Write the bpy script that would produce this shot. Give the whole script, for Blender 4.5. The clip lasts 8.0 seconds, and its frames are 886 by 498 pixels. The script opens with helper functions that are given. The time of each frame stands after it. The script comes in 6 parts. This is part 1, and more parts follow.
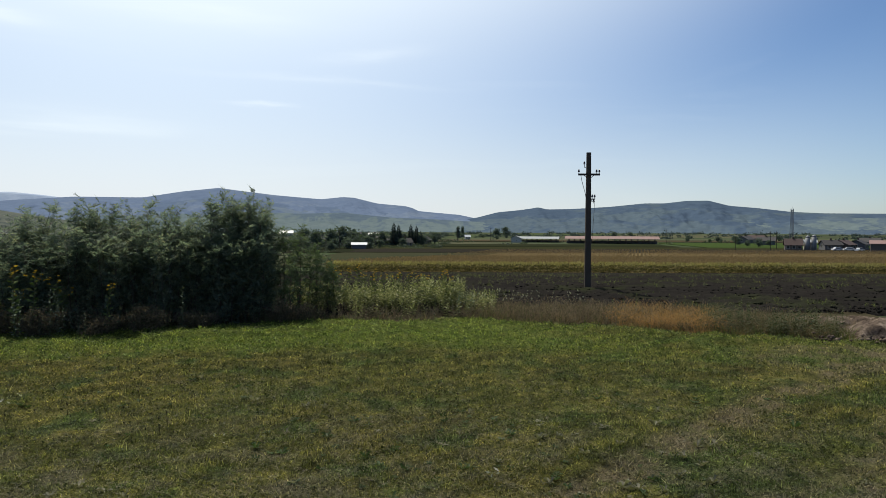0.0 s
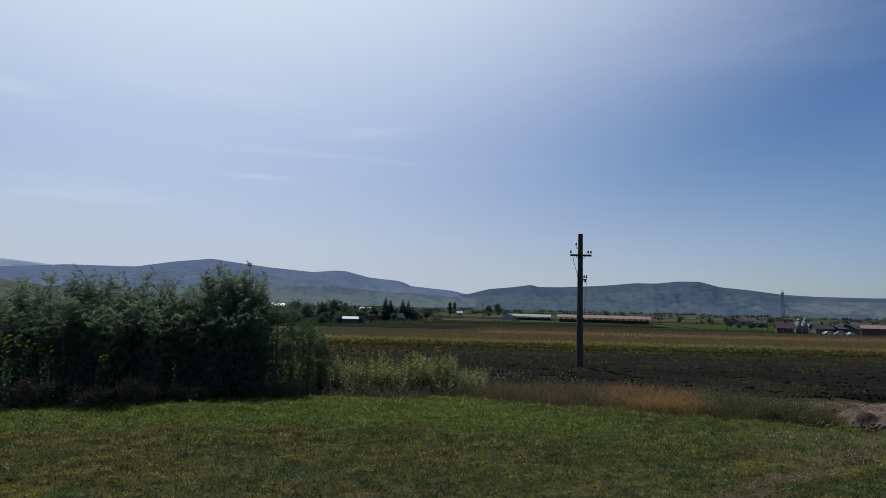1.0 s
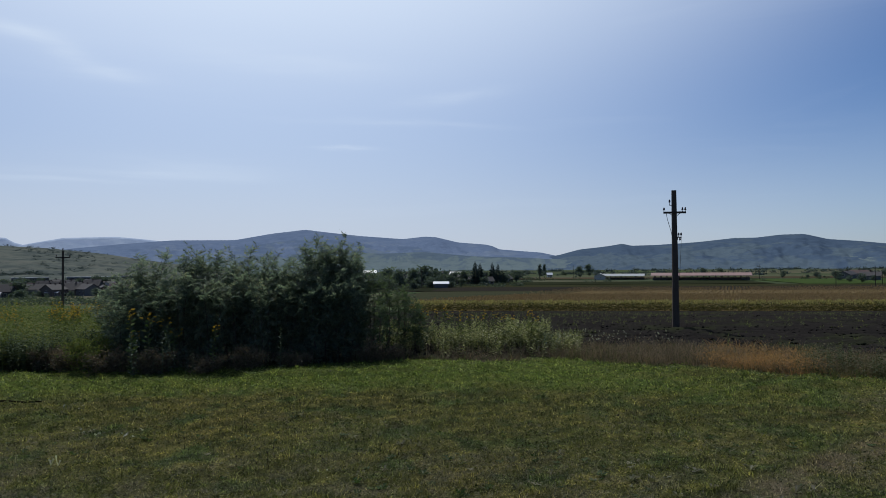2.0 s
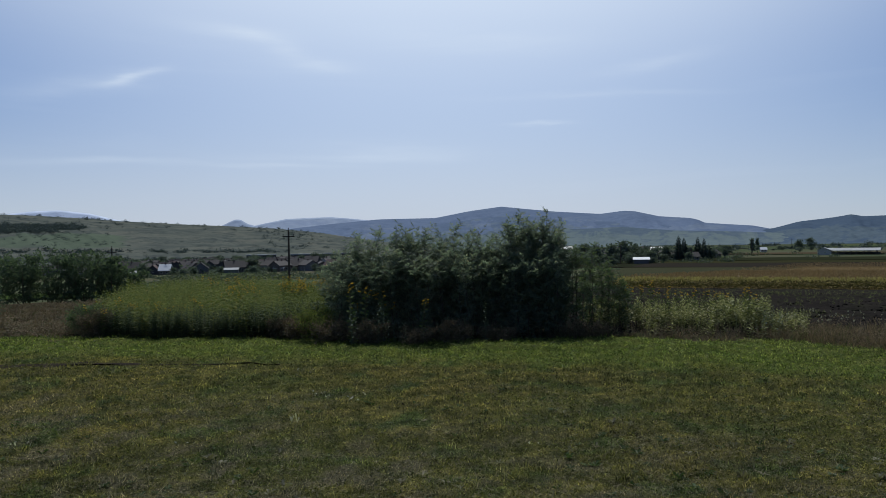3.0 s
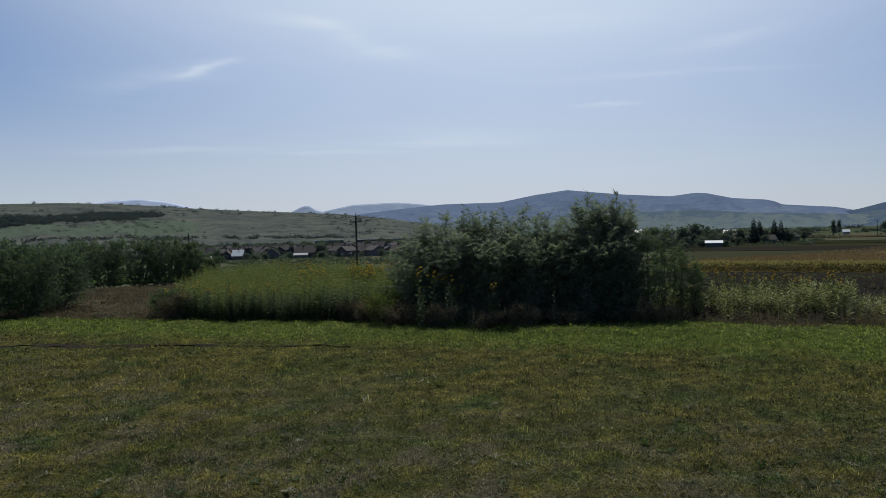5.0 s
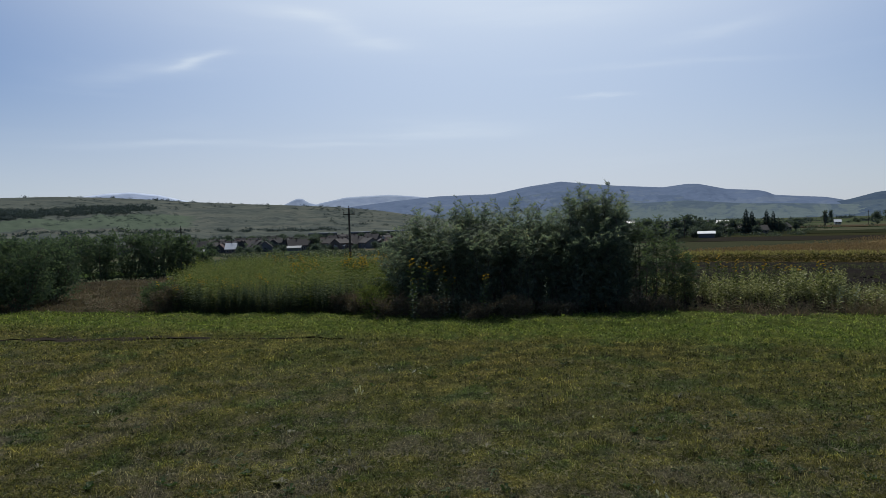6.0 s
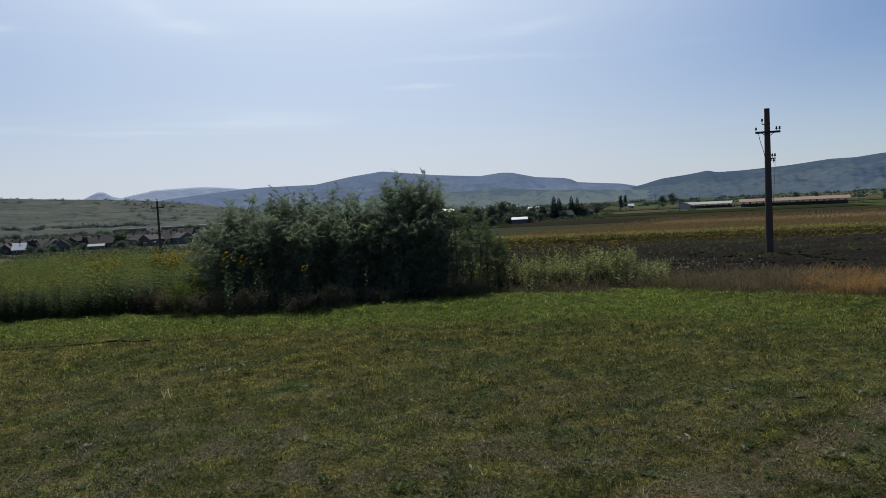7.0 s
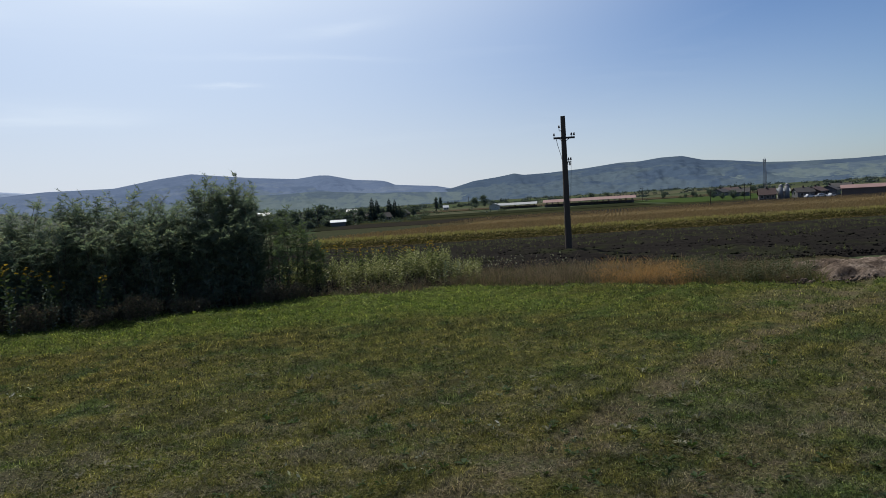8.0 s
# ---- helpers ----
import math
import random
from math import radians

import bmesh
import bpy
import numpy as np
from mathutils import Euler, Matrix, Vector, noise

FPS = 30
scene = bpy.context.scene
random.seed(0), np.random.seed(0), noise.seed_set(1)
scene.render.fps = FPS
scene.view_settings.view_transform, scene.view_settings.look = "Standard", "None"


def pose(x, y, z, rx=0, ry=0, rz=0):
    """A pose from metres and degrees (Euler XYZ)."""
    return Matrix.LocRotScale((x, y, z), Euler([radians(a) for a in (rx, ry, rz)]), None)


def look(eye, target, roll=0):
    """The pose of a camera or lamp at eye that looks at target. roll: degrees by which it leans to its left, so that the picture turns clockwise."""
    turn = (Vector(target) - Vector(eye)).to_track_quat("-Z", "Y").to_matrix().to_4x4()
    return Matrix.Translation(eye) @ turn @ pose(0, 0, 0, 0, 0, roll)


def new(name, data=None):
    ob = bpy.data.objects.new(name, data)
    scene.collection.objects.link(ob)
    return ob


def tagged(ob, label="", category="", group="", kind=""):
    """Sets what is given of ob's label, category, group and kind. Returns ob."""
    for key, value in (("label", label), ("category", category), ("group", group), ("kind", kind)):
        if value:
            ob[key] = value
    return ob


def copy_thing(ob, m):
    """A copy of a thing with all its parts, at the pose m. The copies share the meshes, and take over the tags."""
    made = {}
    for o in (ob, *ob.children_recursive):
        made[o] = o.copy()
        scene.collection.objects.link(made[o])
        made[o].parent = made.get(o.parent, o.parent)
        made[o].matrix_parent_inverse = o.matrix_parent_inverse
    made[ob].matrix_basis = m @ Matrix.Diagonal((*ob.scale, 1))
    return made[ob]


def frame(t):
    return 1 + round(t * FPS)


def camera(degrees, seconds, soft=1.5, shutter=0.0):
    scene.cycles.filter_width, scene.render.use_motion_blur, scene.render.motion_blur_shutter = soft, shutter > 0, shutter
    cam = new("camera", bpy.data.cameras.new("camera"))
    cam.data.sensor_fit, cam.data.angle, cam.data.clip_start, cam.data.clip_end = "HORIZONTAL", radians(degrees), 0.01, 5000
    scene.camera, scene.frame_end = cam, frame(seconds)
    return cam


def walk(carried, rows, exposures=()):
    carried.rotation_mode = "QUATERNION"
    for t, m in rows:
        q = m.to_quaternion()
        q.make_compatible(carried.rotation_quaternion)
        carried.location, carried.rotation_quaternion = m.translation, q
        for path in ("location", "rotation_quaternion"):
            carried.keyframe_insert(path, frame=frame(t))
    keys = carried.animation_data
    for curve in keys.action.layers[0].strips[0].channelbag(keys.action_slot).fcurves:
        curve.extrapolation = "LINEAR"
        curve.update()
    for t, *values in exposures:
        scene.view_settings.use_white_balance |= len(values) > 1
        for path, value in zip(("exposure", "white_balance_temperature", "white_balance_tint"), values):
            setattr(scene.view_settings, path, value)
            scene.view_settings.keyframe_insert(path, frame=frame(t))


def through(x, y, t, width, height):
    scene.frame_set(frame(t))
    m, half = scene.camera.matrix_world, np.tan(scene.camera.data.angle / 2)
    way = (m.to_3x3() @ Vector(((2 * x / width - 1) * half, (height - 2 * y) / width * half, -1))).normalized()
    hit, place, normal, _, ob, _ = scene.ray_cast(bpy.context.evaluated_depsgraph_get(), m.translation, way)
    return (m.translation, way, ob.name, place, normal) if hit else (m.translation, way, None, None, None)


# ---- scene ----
cam = camera(64.7, 8.0, 0.5)
PATH = [
    (0, (0.547, 0.01, 3.459), (0.518, 2.009, 3.395), 0.2),
    (0.5, (0.537, -0.19, 3.509), (0.551, 1.807, 3.609), 0.5),
    (1, (0.49, -0.332, 3.54), (0.48, 1.663, 3.692), 1.4),
    (1.2, (0.466, -0.393, 3.577), (0.447, 1.601, 3.721), 1.2),
    (2.3, (0.392, -0.638, 3.583), (-0.036, 1.316, 3.588), -0.6),
    (2.5, (0.348, -0.678, 3.585), (-0.211, 1.243, 3.567), -0.6),
    (2.7, (0.321, -0.653, 3.568), (-0.366, 1.225, 3.543), -1.3),
    (3, (0.21, -0.6, 3.573), (-0.585, 1.236, 3.558), -1.0),
    (3.5, (0.14, -0.58, 3.566), (-0.766, 1.203, 3.537), -1.1),
    (4, (0.111, -0.553, 3.552), (-0.825, 1.214, 3.511), -1.2),
    (4.5, (0.106, -0.591, 3.541), (-0.849, 1.166, 3.485), -1.4),
    (5.8, (0.126, -0.615, 3.554), (-0.838, 1.136, 3.501), -1.4),
    (6, (0.16, -0.593, 3.522), (-0.786, 1.167, 3.444), -1.7),
    (6.5, (0.227, -0.512, 3.476), (-0.578, 1.314, 3.346), -2.7),
    (7, (0.298, -0.461, 3.472), (-0.184, 1.476, 3.346), -2.9),
    (7.2, (0.348, -0.475, 3.477), (-0.001, 1.49, 3.341), -3.5),
    (7.5, (0.387, -0.535, 3.483), (0.22, 1.453, 3.351), -4.2),
    (8, (0.381, -0.514, 3.456), (0.407, 1.481, 3.309), -3.5),
]
# seconds, stops, white balance
EXPOSURES = [(0.0, 0.40, 6900, 5), (0.5, 0.08, 6500, 7), (1.0, -0.22, 6130, 9), (1.2, -0.24, 6130, 9), (2.3, -0.10, 6040, 9), (3.5, -0.14, 6250, 8),
             (6.5, -0.03, 6450, 8), (7.5, 0.10, 6530, 8), (8.0, 0.14, 6500, 8)]
walk(cam, [(t, look(e, g, r)) for t, e, g, r in PATH], EXPOSURES)

# ---- sky and sun ----
SUN_AZ, SUN_EL = radians(-26.0), radians(56.0)
VEIL_AZ, VEIL_EL = radians(-23.0), radians(54.0)
world = bpy.data.worlds.new("sky")
scene.world = world
world.use_nodes = True
wn, wl = world.node_tree.nodes, world.node_tree.links
wn.clear()
w_out = wn.new("ShaderNodeOutputWorld")
w_bg = wn.new("ShaderNodeBackground")
w_bg.inputs["Strength"].default_value = 0.078
w_sky = wn.new("ShaderNodeTexSky")
w_sky.sky_type = "NISHITA"
w_sky.sun_disc = False
w_sky.sun_elevation = SUN_EL
w_sky.sun_rotation = SUN_AZ
w_sky.altitude = 500
w_sky.air_density = 1.0
w_sky.dust_density = 0.6
w_sky.ozone_density = 3.0
# thin drawn-out cirrus
w_tc = wn.new("ShaderNodeTexCoord")
w_map = wn.new("ShaderNodeMapping")
w_map.inputs["Scale"].default_value = (1.2, 1.0, 9.0)
w_map.inputs["Rotation"].default_value = (0.0, radians(4), 0.0)
w_no = wn.new("ShaderNodeTexNoise")
w_no.inputs["Scale"].default_value = 2.2
w_no.inputs["Detail"].default_value = 7
w_no.inputs["Roughness"].default_value = 0.55
w_no.inputs["Distortion"].default_value = 0.6
w_rmp = wn.new("ShaderNodeValToRGB")
w_rmp.color_ramp.elements[0].position = 0.55
w_rmp.color_ramp.elements[0].color = (0, 0, 0, 1)
w_rmp.color_ramp.elements[1].position = 0.76
w_rmp.color_ramp.elements[1].color = (0.05, 0.05, 0.05, 1)
w_mix = wn.new("ShaderNodeMix")
w_mix.data_type = "RGBA"
w_mix.inputs["B"].default_value = (12.4, 12.5, 12.8, 1)
wl.new(w_tc.outputs["Generated"], w_map.inputs["Vector"])
wl.new(w_map.outputs["Vector"], w_no.inputs["Vector"])
wl.new(w_no.outputs["Fac"], w_rmp.inputs["Fac"])
w_deep = wn.new("ShaderNodeMix")
w_deep.data_type = "RGBA"
w_deep.blend_type = "MULTIPLY"
w_deep.inputs["Factor"].default_value = 1.0
w_deep.inputs["B"].default_value = (0.83, 0.895, 1.05, 1)
wl.new(w_sky.outputs["Color"], w_deep.inputs["A"])
# milky haze low over the horizon
w_xyz = wn.new("ShaderNodeSeparateXYZ")
w_low = wn.new("ShaderNodeMapRange")
w_low.interpolation_type = "SMOOTHERSTEP"
for w_k, w_v in (("From Min", 0.30), ("From Max", -0.04), ("To Min", 0.0), ("To Max", 0.9)):
    w_low.inputs[w_k].default_value = w_v
w_haze = wn.new("ShaderNodeMix")
w_haze.data_type = "RGBA"
w_haze.inputs["B"].default_value = (9.4, 9.2, 9.8, 1)
wl.new(w_tc.outputs["Generated"], w_xyz.inputs["Vector"])
wl.new(w_xyz.outputs["Z"], w_low.inputs["Value"])
# the haze is thicker towards the sun
w_side = wn.new("ShaderNodeVectorMath")
w_side.operation = "DOT_PRODUCT"
w_side.inputs[1].default_value = (math.sin(radians(-28)), math.cos(radians(-28)), 0)
w_thick = wn.new("ShaderNodeMapRange")
for w_k, w_v in (("From Min", 0.48), ("From Max", 0.98), ("To Min", 0.20), ("To Max", 1.0)):
    w_thick.inputs[w_k].default_value = w_v
w_hf = wn.new("ShaderNodeMath")
w_hf.operation = "MULTIPLY"
wl.new(w_tc.outputs["Generated"], w_side.inputs[0])
wl.new(w_side.outputs["Value"], w_thick.inputs["Value"])
wl.new(w_low.outputs["Result"], w_hf.inputs[0])
wl.new(w_thick.outputs["Result"], w_hf.inputs[1])
wl.new(w_hf.outputs["Value"], w_haze.inputs["Factor"])
wl.new(w_deep.outputs["Result"], w_haze.inputs["A"])
# broad white aureole of thin high cloud round the sun
w_dot = wn.new("ShaderNodeVectorMath")
w_dot.operation = "DOT_PRODUCT"
w_dot.inputs[1].default_value = (math.sin(VEIL_AZ) * math.cos(VEIL_EL), math.cos(VEIL_AZ) * math.cos(VEIL_EL), math.sin(VEIL_EL))
w_near = wn.new("ShaderNodeMapRange")
w_near.interpolation_type = "SMOOTHSTEP"
for w_k, w_v in (("From Min", 0.54), ("From Max", 0.96), ("To Min", 0.0), ("To Max", 1.0)):
    w_near.inputs[w_k].default_value = w_v
w_glow = wn.new("ShaderNodeMix")
w_glow.data_type = "RGBA"
w_glow.inputs["B"].default_value = (13.2, 13.4, 14.0, 1)
wl.new(w_tc.outputs["Generated"], w_dot.inputs[0])
wl.new(w_dot.outputs["Value"], w_near.inputs["Value"])
wl.new(w_near.outputs["Result"], w_glow.inputs["Factor"])
wl.new(w_haze.outputs["Result"], w_glow.inputs["A"])
w_tint = wn.new("ShaderNodeMix")
w_tint.data_type = "RGBA"
w_tint.blend_type = "MULTIPLY"
w_tint.inputs["Factor"].default_value = 1.0
w_tint.inputs["B"].default_value = (0.84, 0.90, 0.95, 1)


def w_math(op, a, b=0.0, c=0.0):
    nd = wn.new("ShaderNodeMath")
    nd.operation = op
    for v, sk in zip((a, b, c), nd.inputs):
        if isinstance(v, bpy.types.NodeSocket):
            wl.new(v, sk)
        else:
            sk.default_value = v
    return nd.outputs[0]


# single drawn-out wisps: bearing, height, half length, half width (degrees), slope, strength
w_az = w_math("MULTIPLY", w_math("ARCTAN2", w_xyz.outputs["X"], w_xyz.outputs["Y"]), 57.2958)
w_el = w_math("MULTIPLY", w_math("ARCSINE", w_xyz.outputs["Z"]), 57.2958)
w_soft = wn.new("ShaderNodeTexNoise")
w_soft.inputs["Scale"].default_value = 9.0
w_soft.inputs["Detail"].default_value = 5
wl.new(w_map.outputs["Vector"], w_soft.inputs["Vector"])
w_el = w_math("ADD", w_el, w_math("MULTIPLY", w_math("SUBTRACT", w_no.outputs["Fac"], 0.5), 2.2))
w_sum = w_rmp.outputs["Color"]
for a0, e0, hl, hw, slope, power in ((-46.9, 12.9, 2.4, 0.36, 0.28, 0.75), (-50.5, 12.0, 6.0, 0.9, 0.2, 0.25), (-39.5, 16.4, 5.5, 0.8, -0.05, 0.5), (-36.0, 15.5, 4.5, 0.6, -0.3, 0.38),
                                     (-33.3, 14.5, 4.0, 0.6, -0.05, 0.4), (-15.2, 9.3, 2.8, 0.16, -0.03, 0.5), (-6.5, 13.3, 4.5, 0.6, 0.11, 0.36), (-20.0, 16.0, 10.0, 1.0, -0.05, 0.3),
                                     (-31.0, 7.1, 8.5, 0.42, 0.0, 0.32), (-37.0, 6.4, 7.5, 0.3, 0.0, 0.25), (-49.0, 6.5, 7.5, 0.42, 0.03, 0.32), (-11.0, 11.3, 9.5, 0.36, -0.03, 0.25), (-27.5, 7.7, 7.0, 0.8, -0.03, 0.3)):
    w_u = w_math("SUBTRACT", w_az, a0)
    w_v = w_math("SUBTRACT", w_math("SUBTRACT", w_el, e0), w_math("MULTIPLY", w_u, slope))
    w_r = w_math("ADD", w_math("POWER", w_math("ABSOLUTE", w_math("DIVIDE", w_u, hl)), 2.0), w_math("POWER", w_math("ABSOLUTE", w_math("DIVIDE", w_v, hw)), 2.0))
    w_wisp = w_math("MULTIPLY", w_math("EXPONENT", w_math("MULTIPLY", w_r, -1.6)), w_math("MULTIPLY", w_soft.outputs["Fac"], power))
    w_sum = w_math("ADD", w_sum, w_wisp)
w_sum = w_math("MINIMUM", w_sum, 0.6)
wl.new(w_sum, w_mix.inputs["Factor"])
wl.new(w_glow.outputs["Result"], w_mix.inputs["A"])
wl.new(w_mix.outputs["Result"], w_tint.inputs["A"])
wl.new(w_tint.outputs["Result"], w_bg.inputs["Color"])
wl.new(w_bg.outputs["Background"], w_out.inputs["Surface"])

sun = new("sun", bpy.data.lights.new("sun", "SUN"))
sun.data.energy = 3.4
sun.data.angle = radians(0.6)
sun.data.color = (1.0, 0.95, 0.86)
sun.matrix_world = look((math.sin(SUN_AZ) * math.cos(SUN_EL) * 100, math.cos(SUN_AZ) * math.cos(SUN_EL) * 100,
                         math.sin(SUN_EL) * 100), (0, 0, 0))

# ---- materials ----


class Mat:
    """A small builder of node materials."""

    def __init__(self, name, rough=0.8, spec=0.2):
        self.m = bpy.data.materials.new(name)
        self.m.use_nodes = True
        self.t = self.m.node_tree
        self.b = self.t.nodes["Principled BSDF"]
        self.b.inputs["Roughness"].default_value = rough
        self.b.inputs["Specular IOR Level"].default_value = spec
        self.pos = self.n("ShaderNodeNewGeometry").outputs["Position"]

    def n(self, kind, **inputs):
        nd = self.t.nodes.new(kind)
        for k, v in inputs.items():
            self.put(v, nd.inputs[k])
        return nd

    def put(self, v, socket):
        if isinstance(v, bpy.types.NodeSocket):
            self.t.links.new(v, socket)
        else:
            socket.default_value = v

    def noise(self, scale, detail=4, rough=0.55, vec=None, stretch=None, distort=0.0):
        vec = self.pos if vec is None else vec
        if stretch:
            mp = self.n("ShaderNodeMapping", Scale=stretch)
            self.put(vec, mp.inputs["Vector"])
            vec = mp.outputs["Vector"]
        return self.n("ShaderNodeTexNoise", Vector=vec, Scale=scale, Detail=detail, Roughness=rough,
                      Distortion=distort).outputs["Fac"]

    def ramp(self, fac, *stops):
        nd = self.n("ShaderNodeValToRGB", Fac=fac)
        e = nd.color_ramp.elements
        while len(e) < len(stops):
            e.new(0.5)
        for el, (p, c) in zip(e, stops):
            el.position = p
            el.color = (*c, 1) if isinstance(c, tuple) else (c, c, c, 1)
        return nd.outputs["Color"]

    def mix(self, fac, a, b, mode="MIX"):
        nd = self.t.nodes.new("ShaderNodeMix")
        nd.data_type = "RGBA"
        nd.blend_type = mode
        for v, k in ((fac, "Factor"), (a, "A"), (b, "B")):
            if isinstance(v, tuple) and len(v) == 3:
                v = (*v, 1)
            sock = [s for s in nd.inputs if s.name == k and s.type == ("VALUE" if k == "Factor" else "RGBA")][0]
            self.put(v, sock)
        return [s for s in nd.outputs if s.type == "RGBA"][0]

    def math(self, op, a, b=0.0, c=0.0):
        nd = self.t.nodes.new("ShaderNodeMath")
        nd.operation = op
        for v, s in zip((a, b, c), nd.inputs):
            self.put(v, s)
        return nd.outputs[0]

    def smooth(self, v, lo, hi):
        nd = self.n("ShaderNodeMapRange", Value=v)
        nd.interpolation_type = "SMOOTHSTEP"
        nd.inputs["From Min"].default_value = lo
        nd.inputs["From Max"].default_value = hi
        return nd.outputs["Result"]

    def xyz(self):
        return self.n("ShaderNodeSeparateXYZ", Vector=self.pos).outputs

    def polar(self, k_az, k_d, k_z=0.0):
        """Coordinates that run round the valley, outwards and up."""
        x, y, z = self.xyz()
        az = self.math("MULTIPLY", self.math("ARCTAN2", x, y), 57.2958)
        d = self.math("SQRT", self.math("ADD", self.math("MULTIPLY", x, x), self.math("MULTIPLY", y, y)))
        v = self.n("ShaderNodeCombineXYZ", X=self.math("MULTIPLY", az, k_az), Y=self.math("MULTIPLY", d, k_d), Z=self.math("MULTIPLY", z, k_z))
        return az, d, v.outputs[0]

    def island(self):
        return self.n("ShaderNodeNewGeometry").outputs["Random Per Island"]

    def objrand(self):
        return self.n("ShaderNodeObjectInfo").outputs["Random"]

    def bump(self, height, strength=0.4, dist=0.02):
        nd = self.n("ShaderNodeBump", Height=height, Strength=strength, Distance=dist)
        self.put(nd.outputs["Normal"], self.b.inputs["Normal"])

    def color(self, c):
        if isinstance(c, tuple) and len(c) == 3:
            c = (*c, 1)
        self.put(c, self.b.inputs["Base Color"])
        return self

    def leafy(self, c, through=0.4, tint=(1.15, 1.25, 0.6)):
        """Thin leaves: part of the light goes through them."""
        self.color(c)
        tr = self.n("ShaderNodeBsdfTranslucent", Color=self.mix(1.0, c, tint, "MULTIPLY"))
        sh = self.n("ShaderNodeMixShader", Fac=through)
        self.t.links.new(self.b.outputs[0], sh.inputs[1])
        self.t.links.new(tr.outputs[0], sh.inputs[2])
        self.t.links.new(sh.outputs[0], self.t.nodes["Material Output"].inputs["Surface"])
        return self


def lawn_tone(M):
    """Colour of the mown meadow by place: green, olive, straw and worn wheel tracks."""
    x, y = M.xyz()[0], M.xyz()[1]
    big = M.noise(0.16, 3, 0.6)
    mid = M.noise(0.7, 4, 0.6)
    fine = M.noise(5.0, 3, 0.6)
    c = M.ramp(big, (0.30, (0.068, 0.080, 0.026)), (0.46, (0.090, 0.090, 0.029)), (0.60, (0.108, 0.099, 0.033)))
    # deep green clover
    c = M.mix(M.smooth(mid, 0.50, 0.66), c, (0.054, 0.074, 0.026))
    lush = M.smooth(M.noise(0.33, 3, 0.6, distort=0.5), 0.50, 0.62)
    lush = M.math("MULTIPLY", lush, M.smooth(x, -1.0, 4.0))
    c = M.mix(M.math("MULTIPLY", lush, 0.75), c, (0.051, 0.074, 0.026))
    clump = M.noise(2.4, 4, 0.6, distort=0.4)
    c = M.mix(1.0, c, M.ramp(clump, (0.32, (0.42, 0.48, 0.50)), (0.47, (0.92, 0.95, 1.0)), (0.62, (1.5, 1.42, 1.42))), "MULTIPLY")
    # mown swaths, drawn out across the meadow
    sw = M.n("ShaderNodeMapping", Rotation=(0, 0, radians(-37)))
    M.put(M.pos, sw.inputs["Vector"])
    sw = M.noise(1.0, 4, 0.6, vec=sw.outputs["Vector"], stretch=(0.22, 1.6, 1.0))
    c = M.mix(1.0, c, M.ramp(sw, (0.34, (0.70, 0.72, 0.74)), (0.50, (1.0, 1.0, 1.0)), (0.66, (1.30, 1.24, 1.18))), "MULTIPLY")
    straw = M.mix(fine, (0.088, 0.078, 0.056), (0.175, 0.155, 0.112))
    near = M.math("SUBTRACT", 1.0, M.smooth(M.math("ADD", y, M.math("MULTIPLY", mid, 6.0)), 10.5, 17.0))
    patch = M.smooth(M.noise(1.1, 4, 0.65), 0.46, 0.62)
    c = M.mix(M.math("MULTIPLY", M.math("MULTIPLY", near, patch), 0.8), c, straw)
    # withered reddish patches towards the dry grass
    rusty = M.math("MULTIPLY", M.smooth(M.noise(0.55, 3, 0.6, distort=0.6), 0.57, 0.66), M.math("MULTIPLY", M.smooth(y, 15.0, 18.0), M.smooth(x, 0.0, 4.0)))
    c = M.mix(M.math("MULTIPLY", rusty, 0.7), c, (0.125, 0.085, 0.042))
    # fresh green band along the far edge
    edge = M.math("SUBTRACT", y, M.math("SUBTRACT", 20.6, M.math("MULTIPLY", M.math("ABSOLUTE", M.math("ADD", x, 1.0)), 0.22)))
    edge = M.smooth(M.math("ADD", edge, M.math("MULTIPLY", mid, 3.0)), -0.4, 2.4)
    edge = M.math("MULTIPLY", edge, M.math("SUBTRACT", 0.88, M.math("MULTIPLY", M.smooth(x, 1.0, 7.0), 0.45)))
    c = M.mix(edge, c, M.mix(M.smooth(clump, 0.38, 0.62), (0.080, 0.114, 0.026), (0.130, 0.158, 0.037)))
    # wheel tracks: lines along (0.66, 0.75)
    s = M.math("SUBTRACT", M.math("MULTIPLY", M.math("SUBTRACT", x, 2.0), 0.72), M.math("MULTIPLY", M.math("SUBTRACT", y, 8.7), 0.69))
    s = M.math("ADD", s, M.math("MULTIPLY", M.math("SUBTRACT", M.noise(0.35, 3), 0.5), 1.6))
    a = M.math("SUBTRACT", 1.0, M.smooth(M.math("ABSOLUTE", s), 0.15, 0.60))
    b = M.math("SUBTRACT", 1.0, M.smooth(M.math("ABSOLUTE", M.math("SUBTRACT", s, 2.3)), 0.15, 0.6))
    tr = M.math("MAXIMUM", a, M.math("MULTIPLY", b, 0.7))
    # worn ground towards the earth bank
    wx, wy = M.math("DIVIDE", M.math("SUBTRACT", x, 11.0), 3.2), M.math("DIVIDE", M.math("SUBTRACT", y, 18.2), 2.3)
    worn = M.math("SUBTRACT", 1.0, M.smooth(M.math("ADD", M.math("MULTIPLY", wx, wx), M.math("MULTIPLY", wy, wy)), 0.2, 1.2))
    tr = M.math("MAXIMUM", tr, M.math("MULTIPLY", worn, 0.8))
    tr = M.math("MULTIPLY", tr, M.smooth(M.noise(1.3, 4, 0.7), 0.34, 0.60))
